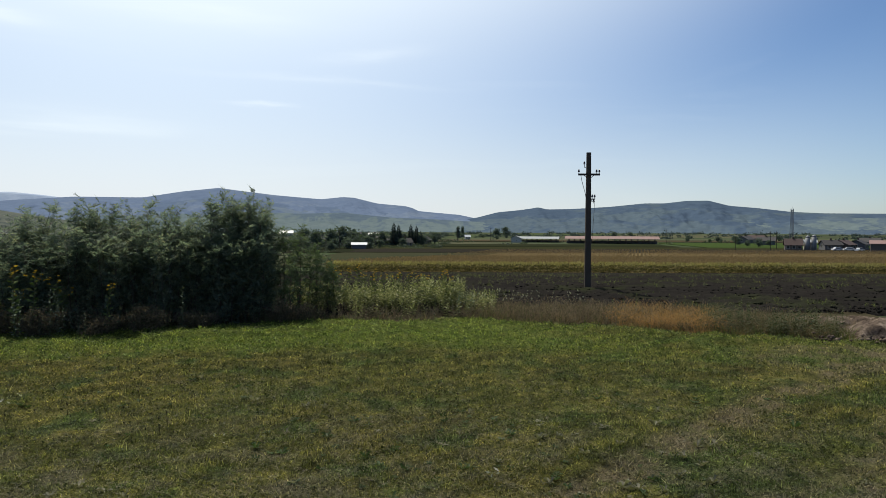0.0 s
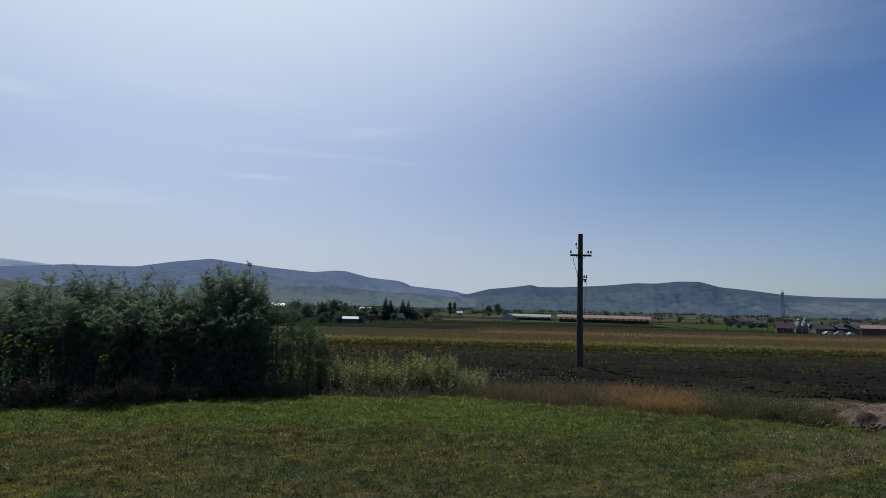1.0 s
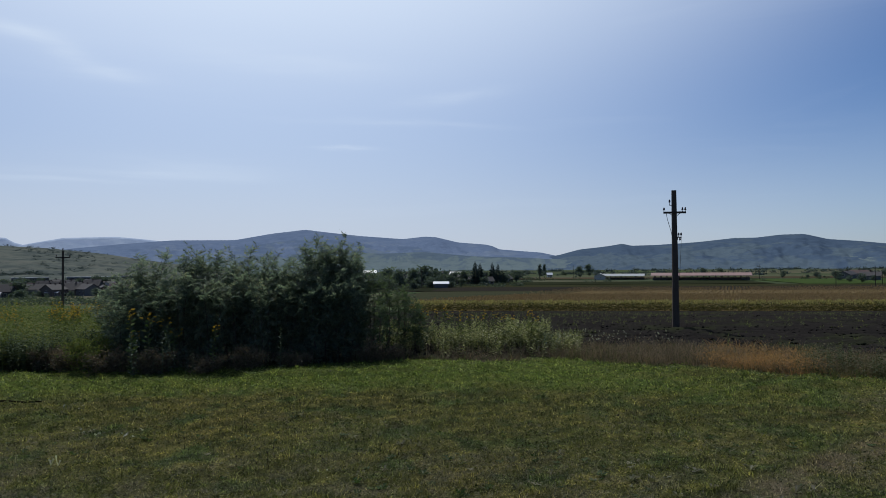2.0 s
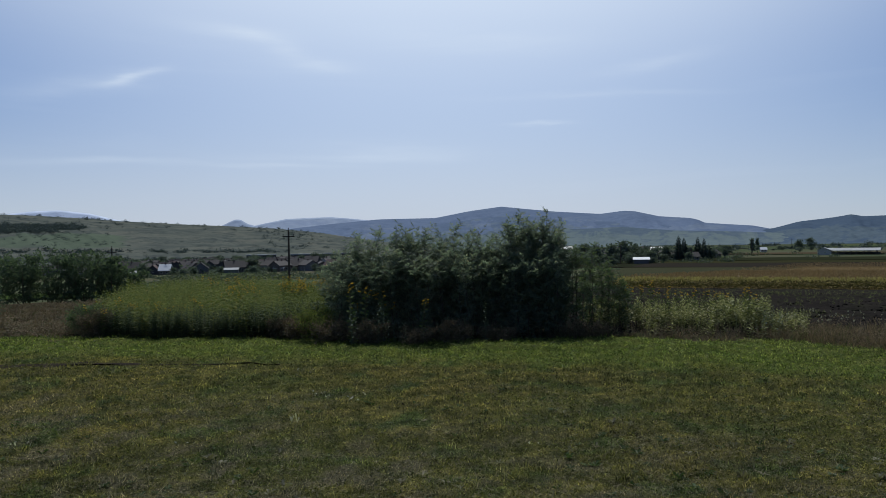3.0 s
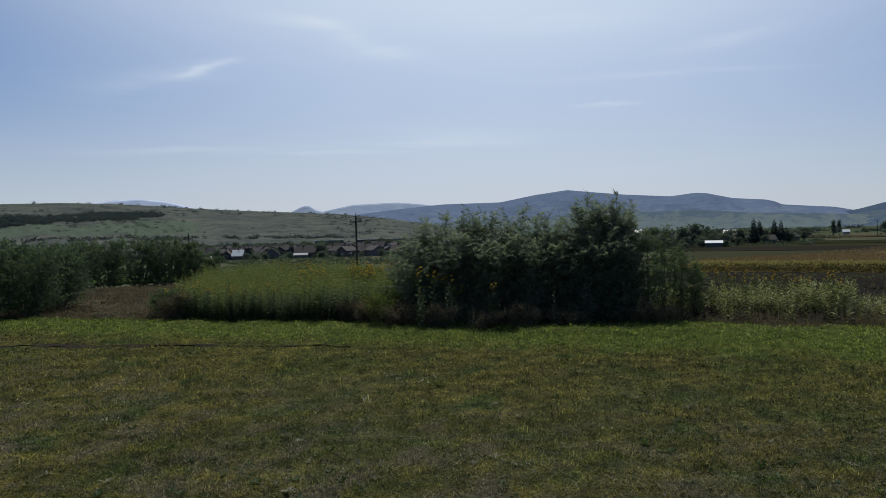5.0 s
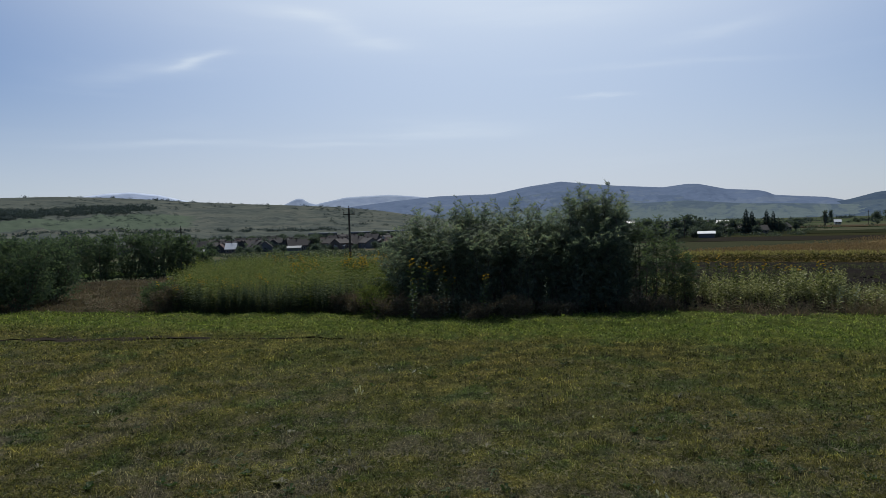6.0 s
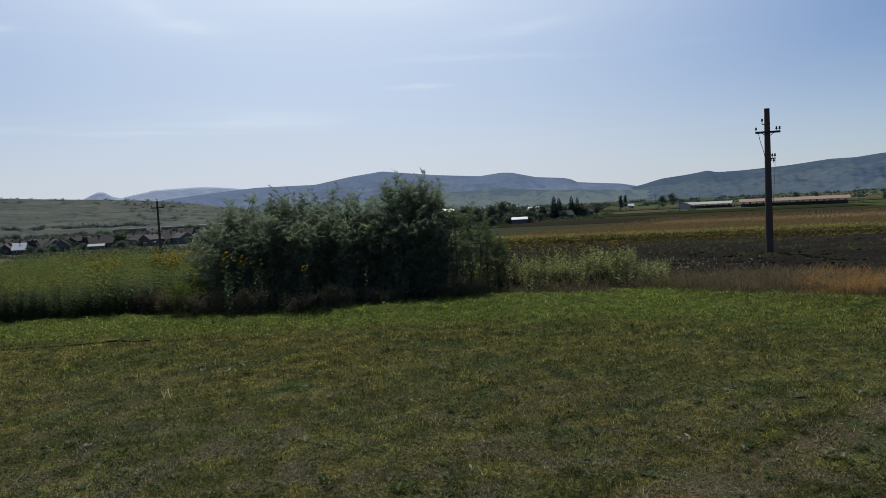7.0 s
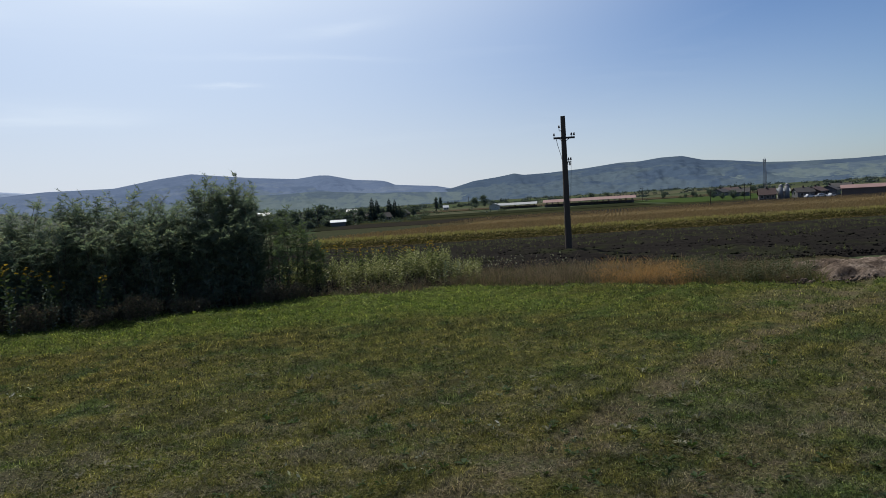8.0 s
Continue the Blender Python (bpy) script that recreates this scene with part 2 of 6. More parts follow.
    c = M.mix(M.math("MULTIPLY", tr, 0.74), c, M.mix(fine, (0.120, 0.092, 0.062), (0.200, 0.160, 0.112)))
    return c


def m_lawn_ground():
    M = Mat("lawn_soil_and_sward", 1.0, 0.0)
    c = M.mix(0.38, lawn_tone(M), (0.030, 0.025, 0.015))
    c = M.mix(1.0, c, M.ramp(M.noise(26, 4, 0.7), (0.30, 0.25), (0.48, 0.85), (0.60, 1.5), (0.72, 2.4)), "MULTIPLY")
    M.color(c)
    M.bump(M.noise(30, 5, 0.7), 1.0, 0.04)
    return M.m


def m_blades():
    M = Mat("grass_blade", 0.6, 0.15)
    r = M.island()
    c = lawn_tone(M)
    c = M.mix(1.0, c, M.ramp(r, (0.0, (0.15, 0.2, 0.2)), (0.4, (0.65, 0.7, 0.7)), (0.72, (1.6, 1.6, 1.55)), (0.9, (2.9, 2.8, 2.9)), (1.0, (5.0, 4.7, 5.4))), "MULTIPLY")
    M.leafy(c, 0.5, (1.2, 1.22, 0.75))
    return M.m


def m_leaf(name, dark, light, through=0.35, odd=None, rough=0.7, tint=(1.15, 1.25, 0.6)):
    M = Mat(name, rough, 0.06)
    c = M.mix(M.island(), dark, light)
    if odd:
        c = M.mix(M.smooth(M.math("FRACT", M.math("MULTIPLY", M.island(), 7.31)), 0.86, 0.9), c, odd)
    c = M.mix(M.smooth(M.noise(1.1, 3), 0.35, 0.7), c, M.mix(1.0, c, (0.75, 0.8, 0.8), "MULTIPLY"))
    return M.leafy(c, through, tint).m


def m_bark(name, a, b):
    M = Mat(name, 0.9, 0.1)
    f = M.noise(9, 5, 0.65, stretch=(1, 1, 0.15))
    M.color(M.mix(f, a, b))
    M.bump(f, 0.6, 0.02)
    return M.m


def m_plain(name, a, b, scale=3.0, rough=0.8, metal=0.0, bump=0.2, spec=0.3, stretch=None):
    M = Mat(name, rough, spec)
    M.b.inputs["Metallic"].default_value = metal
    f = M.noise(scale, 5, 0.6, stretch=stretch)
    g = M.noise(scale * 8, 3, 0.6)
    M.color(M.mix(g, M.mix(f, a, b), M.mix(1.0, M.mix(f, a, b), (0.8, 0.8, 0.8), "MULTIPLY")))
    if bump:
        M.bump(g, bump, 0.02)
    return M.m


def m_soil():
    M = Mat("ploughed_soil", 1.0, 0.0)
    f = M.noise(0.5, 4, 0.6, stretch=(0.4, 1, 1))
    g = M.noise(6, 5, 0.7)
    c = M.mix(f, (0.012, 0.0112, 0.0105), (0.027, 0.0240, 0.0220))
    c = M.mix(M.smooth(g, 0.56, 0.8), c, (0.050, 0.045, 0.040))
    c = M.mix(M.math("MULTIPLY", M.smooth(M.noise(0.25, 3), 0.50, 0.66), 0.5), c, (0.035, 0.042, 0.018))
    M.color(c)
    M.bump(g, 0.8, 0.08)
    return M.m


def m_ground():
    """Patchwork of fields, meadows and stubble on the valley floor."""
    M = Mat("valley_meadow", 1.0, 0.0)
    az, d, _ = M.polar(1, 1)
    v = M.n("ShaderNodeCombineXYZ", X=M.math("MULTIPLY", az, 0.16), Y=M.math("MULTIPLY", M.math("LOGARITHM", d, 2.718), 9.0)).outputs[0]
    cell = M.n("ShaderNodeTexVoronoi", Vector=v, Scale=1.0).outputs["Color"]
    pick = M.n("ShaderNodeSeparateColor", Color=cell).outputs[0]
    c = M.ramp(pick, (0.0, (0.040, 0.050, 0.030)), (0.22, (0.055, 0.076, 0.036)), (0.42, (0.080, 0.088, 0.048)), (0.58, (0.048, 0.058, 0.036)), (0.74, (0.098, 0.088, 0.058)), (1.0, (0.060, 0.078, 0.042)))
    f = M.noise(0.012, 4, 0.6, stretch=(0.6, 1.6, 1))
    g = M.noise(0.08, 5, 0.65)
    c = M.mix(M.smooth(f, 0.5, 0.7), c, (0.052, 0.062, 0.040))
    c = M.mix(M.smooth(g, 0.4, 0.75), c, M.mix(1.0, c, (0.68, 0.72, 0.72), "MULTIPLY"))
    M.color(c)
    M.bump(g, 0.4, 0.5)
    return M.m


def m_hillside():
    """Grassy hillside: long pasture strips, one bright field, scrub patches and a pale road, with haze in the colours.
    """
    M = Mat("grass_hillside", 0.95, 0.0)
    az, d, v = M.polar(0.16, 0.010)
    strips = M.noise(1.6, 5, 0.6, vec=v, distort=0.6)
    fine = M.noise(0.03, 5, 0.7)
    # the pasture greens are greyed and blued to carry the haze
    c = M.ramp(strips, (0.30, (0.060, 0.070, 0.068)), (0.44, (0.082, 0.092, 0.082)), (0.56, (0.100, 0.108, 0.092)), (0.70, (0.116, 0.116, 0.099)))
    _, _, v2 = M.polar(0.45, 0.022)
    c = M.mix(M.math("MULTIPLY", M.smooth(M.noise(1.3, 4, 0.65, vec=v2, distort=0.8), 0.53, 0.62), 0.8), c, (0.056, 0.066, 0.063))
    wob = M.math("MULTIPLY", M.math("SUBTRACT", M.noise(2.2, 3, 0.5, vec=v), 0.5), 90.0)
    dd = M.math("ADD", d, wob)
    top = M.math("ADD", 1075.0, M.math("MULTIPLY", M.smooth(az, -57.0, -51.0), 85.0))
    field = M.math("MULTIPLY", M.smooth(dd, 945.0, 960.0), M.math("SUBTRACT", 1.0, M.smooth(M.math("SUBTRACT", dd, top), -10.0, 10.0)))
    field = M.math("MULTIPLY", field, M.math("SUBTRACT", 1.0, M.smooth(M.math("ADD", az, M.math("MULTIPLY", wob, 0.03)), -48.6, -47.4)))
    c = M.mix(M.math("MULTIPLY", field, 0.85), c, M.mix(fine, (0.076, 0.100, 0.072), (0.092, 0.118, 0.083)))
    road = M.math("MULTIPLY", M.smooth(d, 908.0, 914.0), M.math("SUBTRACT", 1.0, M.smooth(d, 926.0, 934.0)))
    c = M.mix(M.math("MULTIPLY", road, M.math("SUBTRACT", 1.0, M.smooth(az, -52.0, -46.0))), c, (0.105, 0.105, 0.090))
    M.color(M.mix(M.smooth(fine, 0.35, 0.75), c, M.mix(1.0, c, (0.78, 0.80, 0.82), "MULTIPLY")))
    M.bump(fine, 0.5, 4.0)
    return M.m


def m_strip(name, a, b, scale=0.3):
    M = Mat(name, 1.0, 0.0)
    f = M.noise(scale, 4, 0.65, stretch=(0.25, 1, 1))
    g = M.noise(scale * 9, 4, 0.7)
    c = M.mix(f, a, b)
    M.color(M.mix(M.smooth(g, 0.35, 0.75), c, M.mix(1.0, c, (0.72, 0.74, 0.7), "MULTIPLY")))
    M.bump(g, 0.5, 0.2)
    return M.m


def m_hill(name, wood, meadow, amount, scale=1.0, low=90.0, rough=0.95):
    """Far hills: woodland and meadow patches, drawn out along the slope; their colours carry the haze."""
    M = Mat(name, rough, 0.0)
    _, _, v = M.polar(0.30 * scale, 0.0, 0.028)
    f = M.noise(1.0, 6, 0.62, vec=v, distort=0.7)
    g = M.noise(0.012 * scale, 5, 0.7)
    # lower slopes turn paler: meadows, and foot haze put into the colour
    f = M.math("ADD", f, M.math("MULTIPLY", M.math("SUBTRACT", 1.0, M.smooth(M.xyz()[2], -10.0, low)), 0.14))
    m = M.smooth(f, amount - 0.05, amount + 0.05)
    c = M.mix(m, wood, meadow)
    _, _, v2 = M.polar(1.3, 0.0, 0.11)
    hedge = M.smooth(M.noise(1.0, 4, 0.6, vec=v2, distort=0.4), 0.56, 0.64)
    c = M.mix(M.math("MULTIPLY", hedge, 0.6), c, wood)
    M.color(M.mix(M.smooth(g, 0.3, 0.75), c, M.mix(1.0, c, (0.80, 0.83, 0.86), "MULTIPLY")))
    M.bump(g, 0.6, 9.0)
    return M.m


LAWN, BLADE, SOIL, GROUND = m_lawn_ground(), m_blades(), m_soil(), m_ground()
SHRUB_LEAF = m_leaf("shrub_leaf", (0.110, 0.140, 0.108), (0.236, 0.268, 0.204), 0.56, (0.28, 0.27, 0.18), 0.5, (1.0, 1.1, 0.82))
HEDGE_LEAF = m_leaf("hedge_leaf", (0.062, 0.088, 0.064), (0.116, 0.150, 0.100), 0.46, None, 0.75, (1.05, 1.15, 0.7))
WILLOW_LEAF = m_leaf("pale_shrub_leaf", (0.056, 0.080, 0.056), (0.132, 0.165, 0.110), 0.42)
WEED_LEAF = m_leaf("weed_leaf", (0.046, 0.058, 0.026), (0.310, 0.308, 0.142), 0.36, (0.46, 0.44, 0.31))
PATCH_LEAF = m_leaf("tall_weed_leaf", (0.052, 0.082, 0.026), (0.165, 0.195, 0.060), 0.16, (0.15, 0.14, 0.05))
FIELD_WEED = m_leaf("field_weed_leaf", (0.060, 0.086, 0.028), (0.185, 0.205, 0.066), 0.30, (0.19, 0.17, 0.06))
SILVER_LEAF = m_leaf("silvery_leaf", (0.070, 0.090, 0.068), (0.170, 0.195, 0.150), 0.3)
PETAL = m_leaf("yellow_petal", (0.42, 0.24, 0.020), (0.56, 0.36, 0.04), 0.3)
DRY = m_leaf("dry_grass", (0.085, 0.070, 0.050), (0.27, 0.225, 0.155), 0.4, (0.08, 0.095, 0.04), 0.7, (1.15, 1.0, 0.8))
STUBBLE = m_leaf("straw_tussock", (0.092, 0.078, 0.048), (0.265, 0.215, 0.132), 0.4, (0.07, 0.085, 0.035), 0.7, (1.1, 1.0, 0.8))
RUST = m_leaf("rusty_dry_grass", (0.24, 0.138, 0.058), (0.47, 0.310, 0.140), 0.45, (0.32, 0.25, 0.14), 0.7, (1.15, 1.0, 0.75))
MEADOW_DRY = m_leaf("dry_meadow_grass", (0.070, 0.058, 0.040), (0.165, 0.140, 0.090), 0.35, (0.075, 0.090, 0.04), 0.7, (1.1, 1.0, 0.8))
BROWN = m_leaf("brown_weed", (0.080, 0.066, 0.048), (0.200, 0.165, 0.112), 0.35, (0.07, 0.09, 0.045), 0.7, (1.1, 1.0, 0.8))
FLUFF = m_leaf("seed_fluff", (0.32, 0.31, 0.28), (0.48, 0.46, 0.42), 0.3)
CORN_TOP = m_leaf("yellow_crop_top", (0.32, 0.260, 0.125), (0.50, 0.42, 0.215), 0.35)
CORN = m_leaf("ripening_crop_leaf", (0.036, 0.038, 0.018), (0.150, 0.125, 0.052), 0.30, (0.40, 0.32, 0.16))
CORN_DRY = m_leaf("dry_crop_top", (0.235, 0.168, 0.090), (0.370, 0.270, 0.148), 0.25, (0.26, 0.20, 0.10), 0.6, (1.05, 1.0, 0.8))
# FAR_LEAF: valley haze put into the leaf colour, pale and bluish
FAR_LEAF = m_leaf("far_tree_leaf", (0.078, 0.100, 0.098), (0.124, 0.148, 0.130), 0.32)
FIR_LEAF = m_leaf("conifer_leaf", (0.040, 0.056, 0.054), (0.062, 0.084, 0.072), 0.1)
BARK = m_bark("grey_brown_bark", (0.055, 0.042, 0.032), (0.12, 0.10, 0.08))
STALK = m_bark("green_brown_stalk", (0.07, 0.075, 0.035), (0.13, 0.12, 0.06))
POLE_WOOD = m_bark("weathered_pole", (0.054, 0.042, 0.034), (0.108, 0.087, 0.071))
IRON = m_plain("rusty_dark_iron", (0.035, 0.03, 0.03), (0.07, 0.055, 0.045), 8, 0.6, 0.6)
CERAMIC = m_plain("brown_glazed_ceramic", (0.05, 0.03, 0.025), (0.08, 0.05, 0.04), 8, 0.25, 0.0, 0.0, 0.5)


def m_earth():
    M = Mat("bare_pale_earth", 1.0, 0.0)
    a, b = M.noise(1.6, 5, 0.65), M.noise(9.0, 5, 0.7)
    c = M.ramp(a, (0.36, (0.060, 0.045, 0.036)), (0.50, (0.125, 0.095, 0.076)), (0.62, (0.205, 0.162, 0.132)))
    M.color(M.mix(1.0, c, M.ramp(b, (0.34, 0.45), (0.52, 1.0), (0.68, 1.35)), "MULTIPLY"))
    M.bump(b, 1.0, 0.06)
    return M.m


EARTH = m_earth()
# earth darkened throughout to stand for the shade on the rut's step
RUT = m_plain("dark_rut_earth", (0.016, 0.014, 0.012), (0.050, 0.042, 0.034), 3.0, 0.95, 0.0, 0.6, 0.0)
PLASTER = m_plain("pale_plaster", (0.42, 0.39, 0.35), (0.55, 0.52, 0.47), 0.6)
PLASTER_GREY = m_plain("grey_plaster", (0.11, 0.11, 0.12), (0.17, 0.165, 0.165), 0.6)
PLASTER_DARK = m_plain("dull_plaster", (0.050, 0.048, 0.054), (0.085, 0.080, 0.082), 0.6)
PLASTER_BROWN = m_plain("brown_plaster", (0.11, 0.085, 0.075), (0.17, 0.135, 0.115), 0.6)
TILE = m_plain("dark_roof_tile", (0.028, 0.026, 0.029), (0.052, 0.045, 0.047), 1.2)
TILE_RED = m_plain("red_roof_tile", (0.056, 0.034, 0.033), (0.088, 0.054, 0.050), 1.2)
SHEET_WHITE = m_plain("white_sheet_metal", (0.55, 0.56, 0.58), (0.66, 0.67, 0.68), 0.8, 0.35, 0.0, 0.0, 0.5)
SHEET_PINK = m_plain("faded_red_sheet", (0.19, 0.110, 0.100), (0.27, 0.160, 0.145), 0.15, 0.7)
SHEET_GREY = m_plain("grey_asbestos_sheet", (0.27, 0.28, 0.29), (0.38, 0.39, 0.40), 0.3, 0.8)
DARK_GLASS = m_plain("dark_window_glass", (0.02, 0.022, 0.025), (0.035, 0.038, 0.042), 1.0, 0.15, 0.0, 0.0, 0.5)
STEEL = m_plain("grey_galvanised_steel", (0.20, 0.20, 0.21), (0.28, 0.28, 0.29), 1.0, 0.65, 0.3, 0.0)
HILL_NEAR = m_hillside()
# blue haze is put into these base colours, palest on the farthest ranges
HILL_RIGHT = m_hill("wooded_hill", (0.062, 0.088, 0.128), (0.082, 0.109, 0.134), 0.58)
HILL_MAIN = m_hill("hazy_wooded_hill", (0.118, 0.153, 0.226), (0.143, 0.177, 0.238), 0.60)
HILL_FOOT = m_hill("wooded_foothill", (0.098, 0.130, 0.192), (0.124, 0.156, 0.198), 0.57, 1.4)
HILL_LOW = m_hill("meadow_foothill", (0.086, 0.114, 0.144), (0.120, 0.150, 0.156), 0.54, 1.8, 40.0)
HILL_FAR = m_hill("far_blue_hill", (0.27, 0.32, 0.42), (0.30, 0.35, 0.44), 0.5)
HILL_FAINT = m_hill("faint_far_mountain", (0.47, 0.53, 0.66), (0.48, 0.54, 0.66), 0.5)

# ---- mesh helpers ----


def np_mesh(name, verts, faces, mat, smooth=False):
    """A mesh from arrays: faces all of one size."""
    verts, faces = np.asarray(verts, np.float32), np.asarray(faces, np.int32)
    me = bpy.data.meshes.new(name)
    k = faces.shape[1]
    me.vertices.add(len(verts))
    me.vertices.foreach_set("co", verts.ravel())
    me.loops.add(faces.size)
    me.loops.foreach_set("vertex_index", faces.ravel())
    me.polygons.add(len(faces))
    me.polygons.foreach_set("loop_start", np.arange(0, faces.size, k, dtype=np.int32))
    if smooth:
        me.polygons.foreach_set("use_smooth", np.ones(len(faces), bool))
    me.update(calc_edges=True)
    me.materials.append(mat)
    return me


class Geo:
    """Collects boxes, tubes and faces into one mesh."""

    def __init__(self):
        self.v, self.f = [], []

    def add(self, v, f):
        o = len(self.v)
        self.v += [tuple(p) for p in v]
        self.f += [tuple(i + o for i in q) for q in f]
        return self

    def box(self, x0, x1, y0, y1, z0, z1, taper=1.0):
        cx, cy = (x0 + x1) / 2, (y0 + y1) / 2
        v = [(x, y, z0) for x, y in ((x0, y0), (x1, y0), (x1, y1), (x0, y1))]
        v += [(cx + (x - cx) * taper, cy + (y - cy) * taper, z1) for x, y, _ in v]
        return self.add(v, [(3, 2, 1, 0), (4, 5, 6, 7), (0, 1, 5, 4), (1, 2, 6, 5), (2, 3, 7, 6), (3, 0, 4, 7)])

    def tube(self, pts, radii, sides=6):
        pts = [Vector(p) for p in pts]
        rings = []
        for i, p in enumerate(pts):
            d = (pts[min(i + 1, len(pts) - 1)] - pts[max(i - 1, 0)]).normalized()
            u = d.cross(Vector((0.3, 1, 0.2))).normalized()
            w = d.cross(u)
            rings.append([p + (u * math.cos(a) + w * math.sin(a)) * radii[i] for a in [math.tau * k / sides for k in range(sides)]])
        f = []
        for i in range(len(pts) - 1):
            for k in range(sides):
                a, b = i * sides + k, i * sides + (k + 1) % sides
                f.append((a, b, b + sides, a + sides))
        f.append(tuple(range(sides))[::-1])
        f.append(tuple(range((len(pts) - 1) * sides, len(pts) * sides)))
        return self.add([q for r in rings for q in r], f)

    def mesh(self, name, mat, smooth=False):
        me = bpy.data.meshes.new(name)
        me.from_pydata(self.v, [], self.f)
        me.materials.append(mat)
        if smooth:
            me.polygons.foreach_set("use_smooth", np.ones(len(self.f), bool))
        me.update()
        return me


def part(name, geo, mat, parent, label="", smooth=False):
    ob = new(name, geo.mesh(name, mat, smooth) if isinstance(geo, Geo) else geo)
    ob.parent = parent
    if label:
        ob["label"] = label
    return ob


def thing(name, label, category, x, y, z, turn=0.0, group="", kind=""):
    ob = new(name)
    ob.matrix_basis = pose(x, y, z, 0, 0, turn)
    return tagged(ob, label, category, group, kind)


def scatter(tv, tf, pos, turn, scale, lean=None, lean_dir=None):
    """Copies of a template at many places, in one pair of arrays."""
    pos, turn = np.asarray(pos, float), np.asarray(turn, float)
    k, n = len(pos), len(tv)
    scale = np.asarray(scale, float)
    if scale.ndim == 1:
        scale = np.repeat(scale[:, None], 3, 1)
    v = tv[None] * scale[:, None, :]
    c, s = np.cos(turn)[:, None], np.sin(turn)[:, None]
    x, y, z = v[..., 0] * c - v[..., 1] * s, v[..., 0] * s + v[..., 1] * c, v[..., 2]
    if lean is not None:
        x = x + z * (np.tan(lean) * np.cos(lean_dir))[:, None]
        y = y + z * (np.tan(lean) * np.sin(lean_dir))[:, None]
    v = np.stack([x, y, z], -1) + pos[:, None, :]
    f = tf[None] + (np.arange(k) * n)[:, None, None]
    return v.reshape(-1, 3), f.reshape(-1, tf.shape[1])


def leaves(rng, pos, ahead, length, width, fold=0.25, flat=0.0):
    """Folded pointed leaves (two triangles each) at pos, growing along ahead."""
    k = len(pos)
    a = ahead / (np.linalg.norm(ahead, axis=1, keepdims=True) + 1e-9)
    r = rng.normal(size=(k, 3)) * (1 - flat) + np.array([0, 0, 3.0]) * flat
    s = np.cross(a, r)
    s /= np.linalg.norm(s, axis=1, keepdims=True) + 1e-9
    u = np.cross(s, a)
    length, width = np.broadcast_to(length, k)[:, None], np.broadcast_to(width, k)[:, None]
    mid = pos + a * length * 0.5 + u * width * fold
    v = np.stack([pos, mid + s * width * 0.5, pos + a * length, mid - s * width * 0.5], 1)
    f = np.array([[0, 1, 2], [0, 2, 3]])[None] + (np.arange(k) * 4)[:, None, None]
    return v.reshape(-1, 3), f.reshape(-1, 3)


def joined(pairs):
    vs, fs, o = [], [], 0
    for v, f in pairs:
        vs.append(np.asarray(v, float))
        fs.append(np.asarray(f) + o)
        o += len(v)
    return np.concatenate(vs), np.concatenate(fs)


# ---- the lie of the land ----
EYE = (0.2, -0.2, 3.5)


def smoothstep(v, a, b):
    t = np.clip((v - a) / (b - a), 0, 1)
    return t * t * (3 - 2 * t)


def land(x, y):
    """Height of the ground at a place."""
    x, y = np.asarray(x, float), np.asarray(y, float)
    d = np.hypot(x, y)
    az = np.degrees(np.arctan2(x, y))
    zr = np.interp(np.maximum(y, 0), [0, 24, 37, 60, 95, 180, 260, 420, 800, 1500, 6000], [0, 0, 0.3, -0.75, -2.9, -5.2, -6.2, -5.8, -7, -8, -8])
    zl = np.interp(np.where(y > -20, d, 0), [0, 40, 55, 85, 110, 200, 300, 420, 600, 900, 1500, 6000], [0, 0, -0.3, -1.9, -3.0, -6.3, -9, -11.3, -12, -13.5, -14, -14])
    w = smoothstep(az, -30, -8)
    return zl * (1 - w) + zr * w


def at(az, d):
    """Place on the ground at a bearing (degrees, to the right of ahead) and distance."""
    x, y = EYE[0] + d * math.sin(radians(az)), EYE[1] + d * math.cos(radians(az))
    return x, y, float(land(x, y))


def wave(x, y, scale, seed=0.0):
    """Cheap smooth noise of two coordinates, about -1 to 1."""
    x, y = np.asarray(x) * scale + seed, np.asarray(y) * scale - seed * 1.7
    return (np.sin(x * 1.3 + 1.7 * np.sin(y * 0.9 + seed)) + np.sin(y * 1.7 + 1.3 * np.sin(x * 1.1 - seed * 2)) + np.sin((x + y) * 2.3 + np.sin(x * 3.1)) * 0.6) / 2.6


def vnoise(x, y, scale, seed=0):
    """Value noise of two octaves, about -1 to 1, with no visible repeat."""
    x, y = np.asarray(x, float), np.asarray(y, float)
    out = 0
    for k, amp in ((1.0, 0.65), (2.3, 0.35)):
        u, v = x * scale * k + 100.5 + seed * 17.3, y * scale * k + 200.5 - seed * 9.1
        i, j = np.floor(u).astype(np.int64), np.floor(v).astype(np.int64)
        fu, fv = u - i, v - j
        fu, fv = fu * fu * (3 - 2 * fu), fv * fv * (3 - 2 * fv)

        def h(a, b):
            q = np.abs(np.sin(a * 127.1 + b * 311.7 + seed * 74.7) * 43758.5453)
            return (q - np.floor(q)) * 2 - 1

        out = out + amp * ((h(i, j) * (1 - fu) + h(i + 1, j) * fu) * (1 - fv) + (h(i, j + 1) * (1 - fu) + h(i + 1, j + 1) * fu) * fv)
    return out


def grid_faces(nu, nv):
    i = np.arange(nu - 1)[:, None] * nv + np.arange(nv - 1)[None]
    return np.stack([i, i + nv, i + nv + 1, i + 1], -1).reshape(-1, 4)


EDGE_X = [-60, -31, -23, -16, -10, -5.3, 0.5, 4.5, 10.7, 13.3, 40]
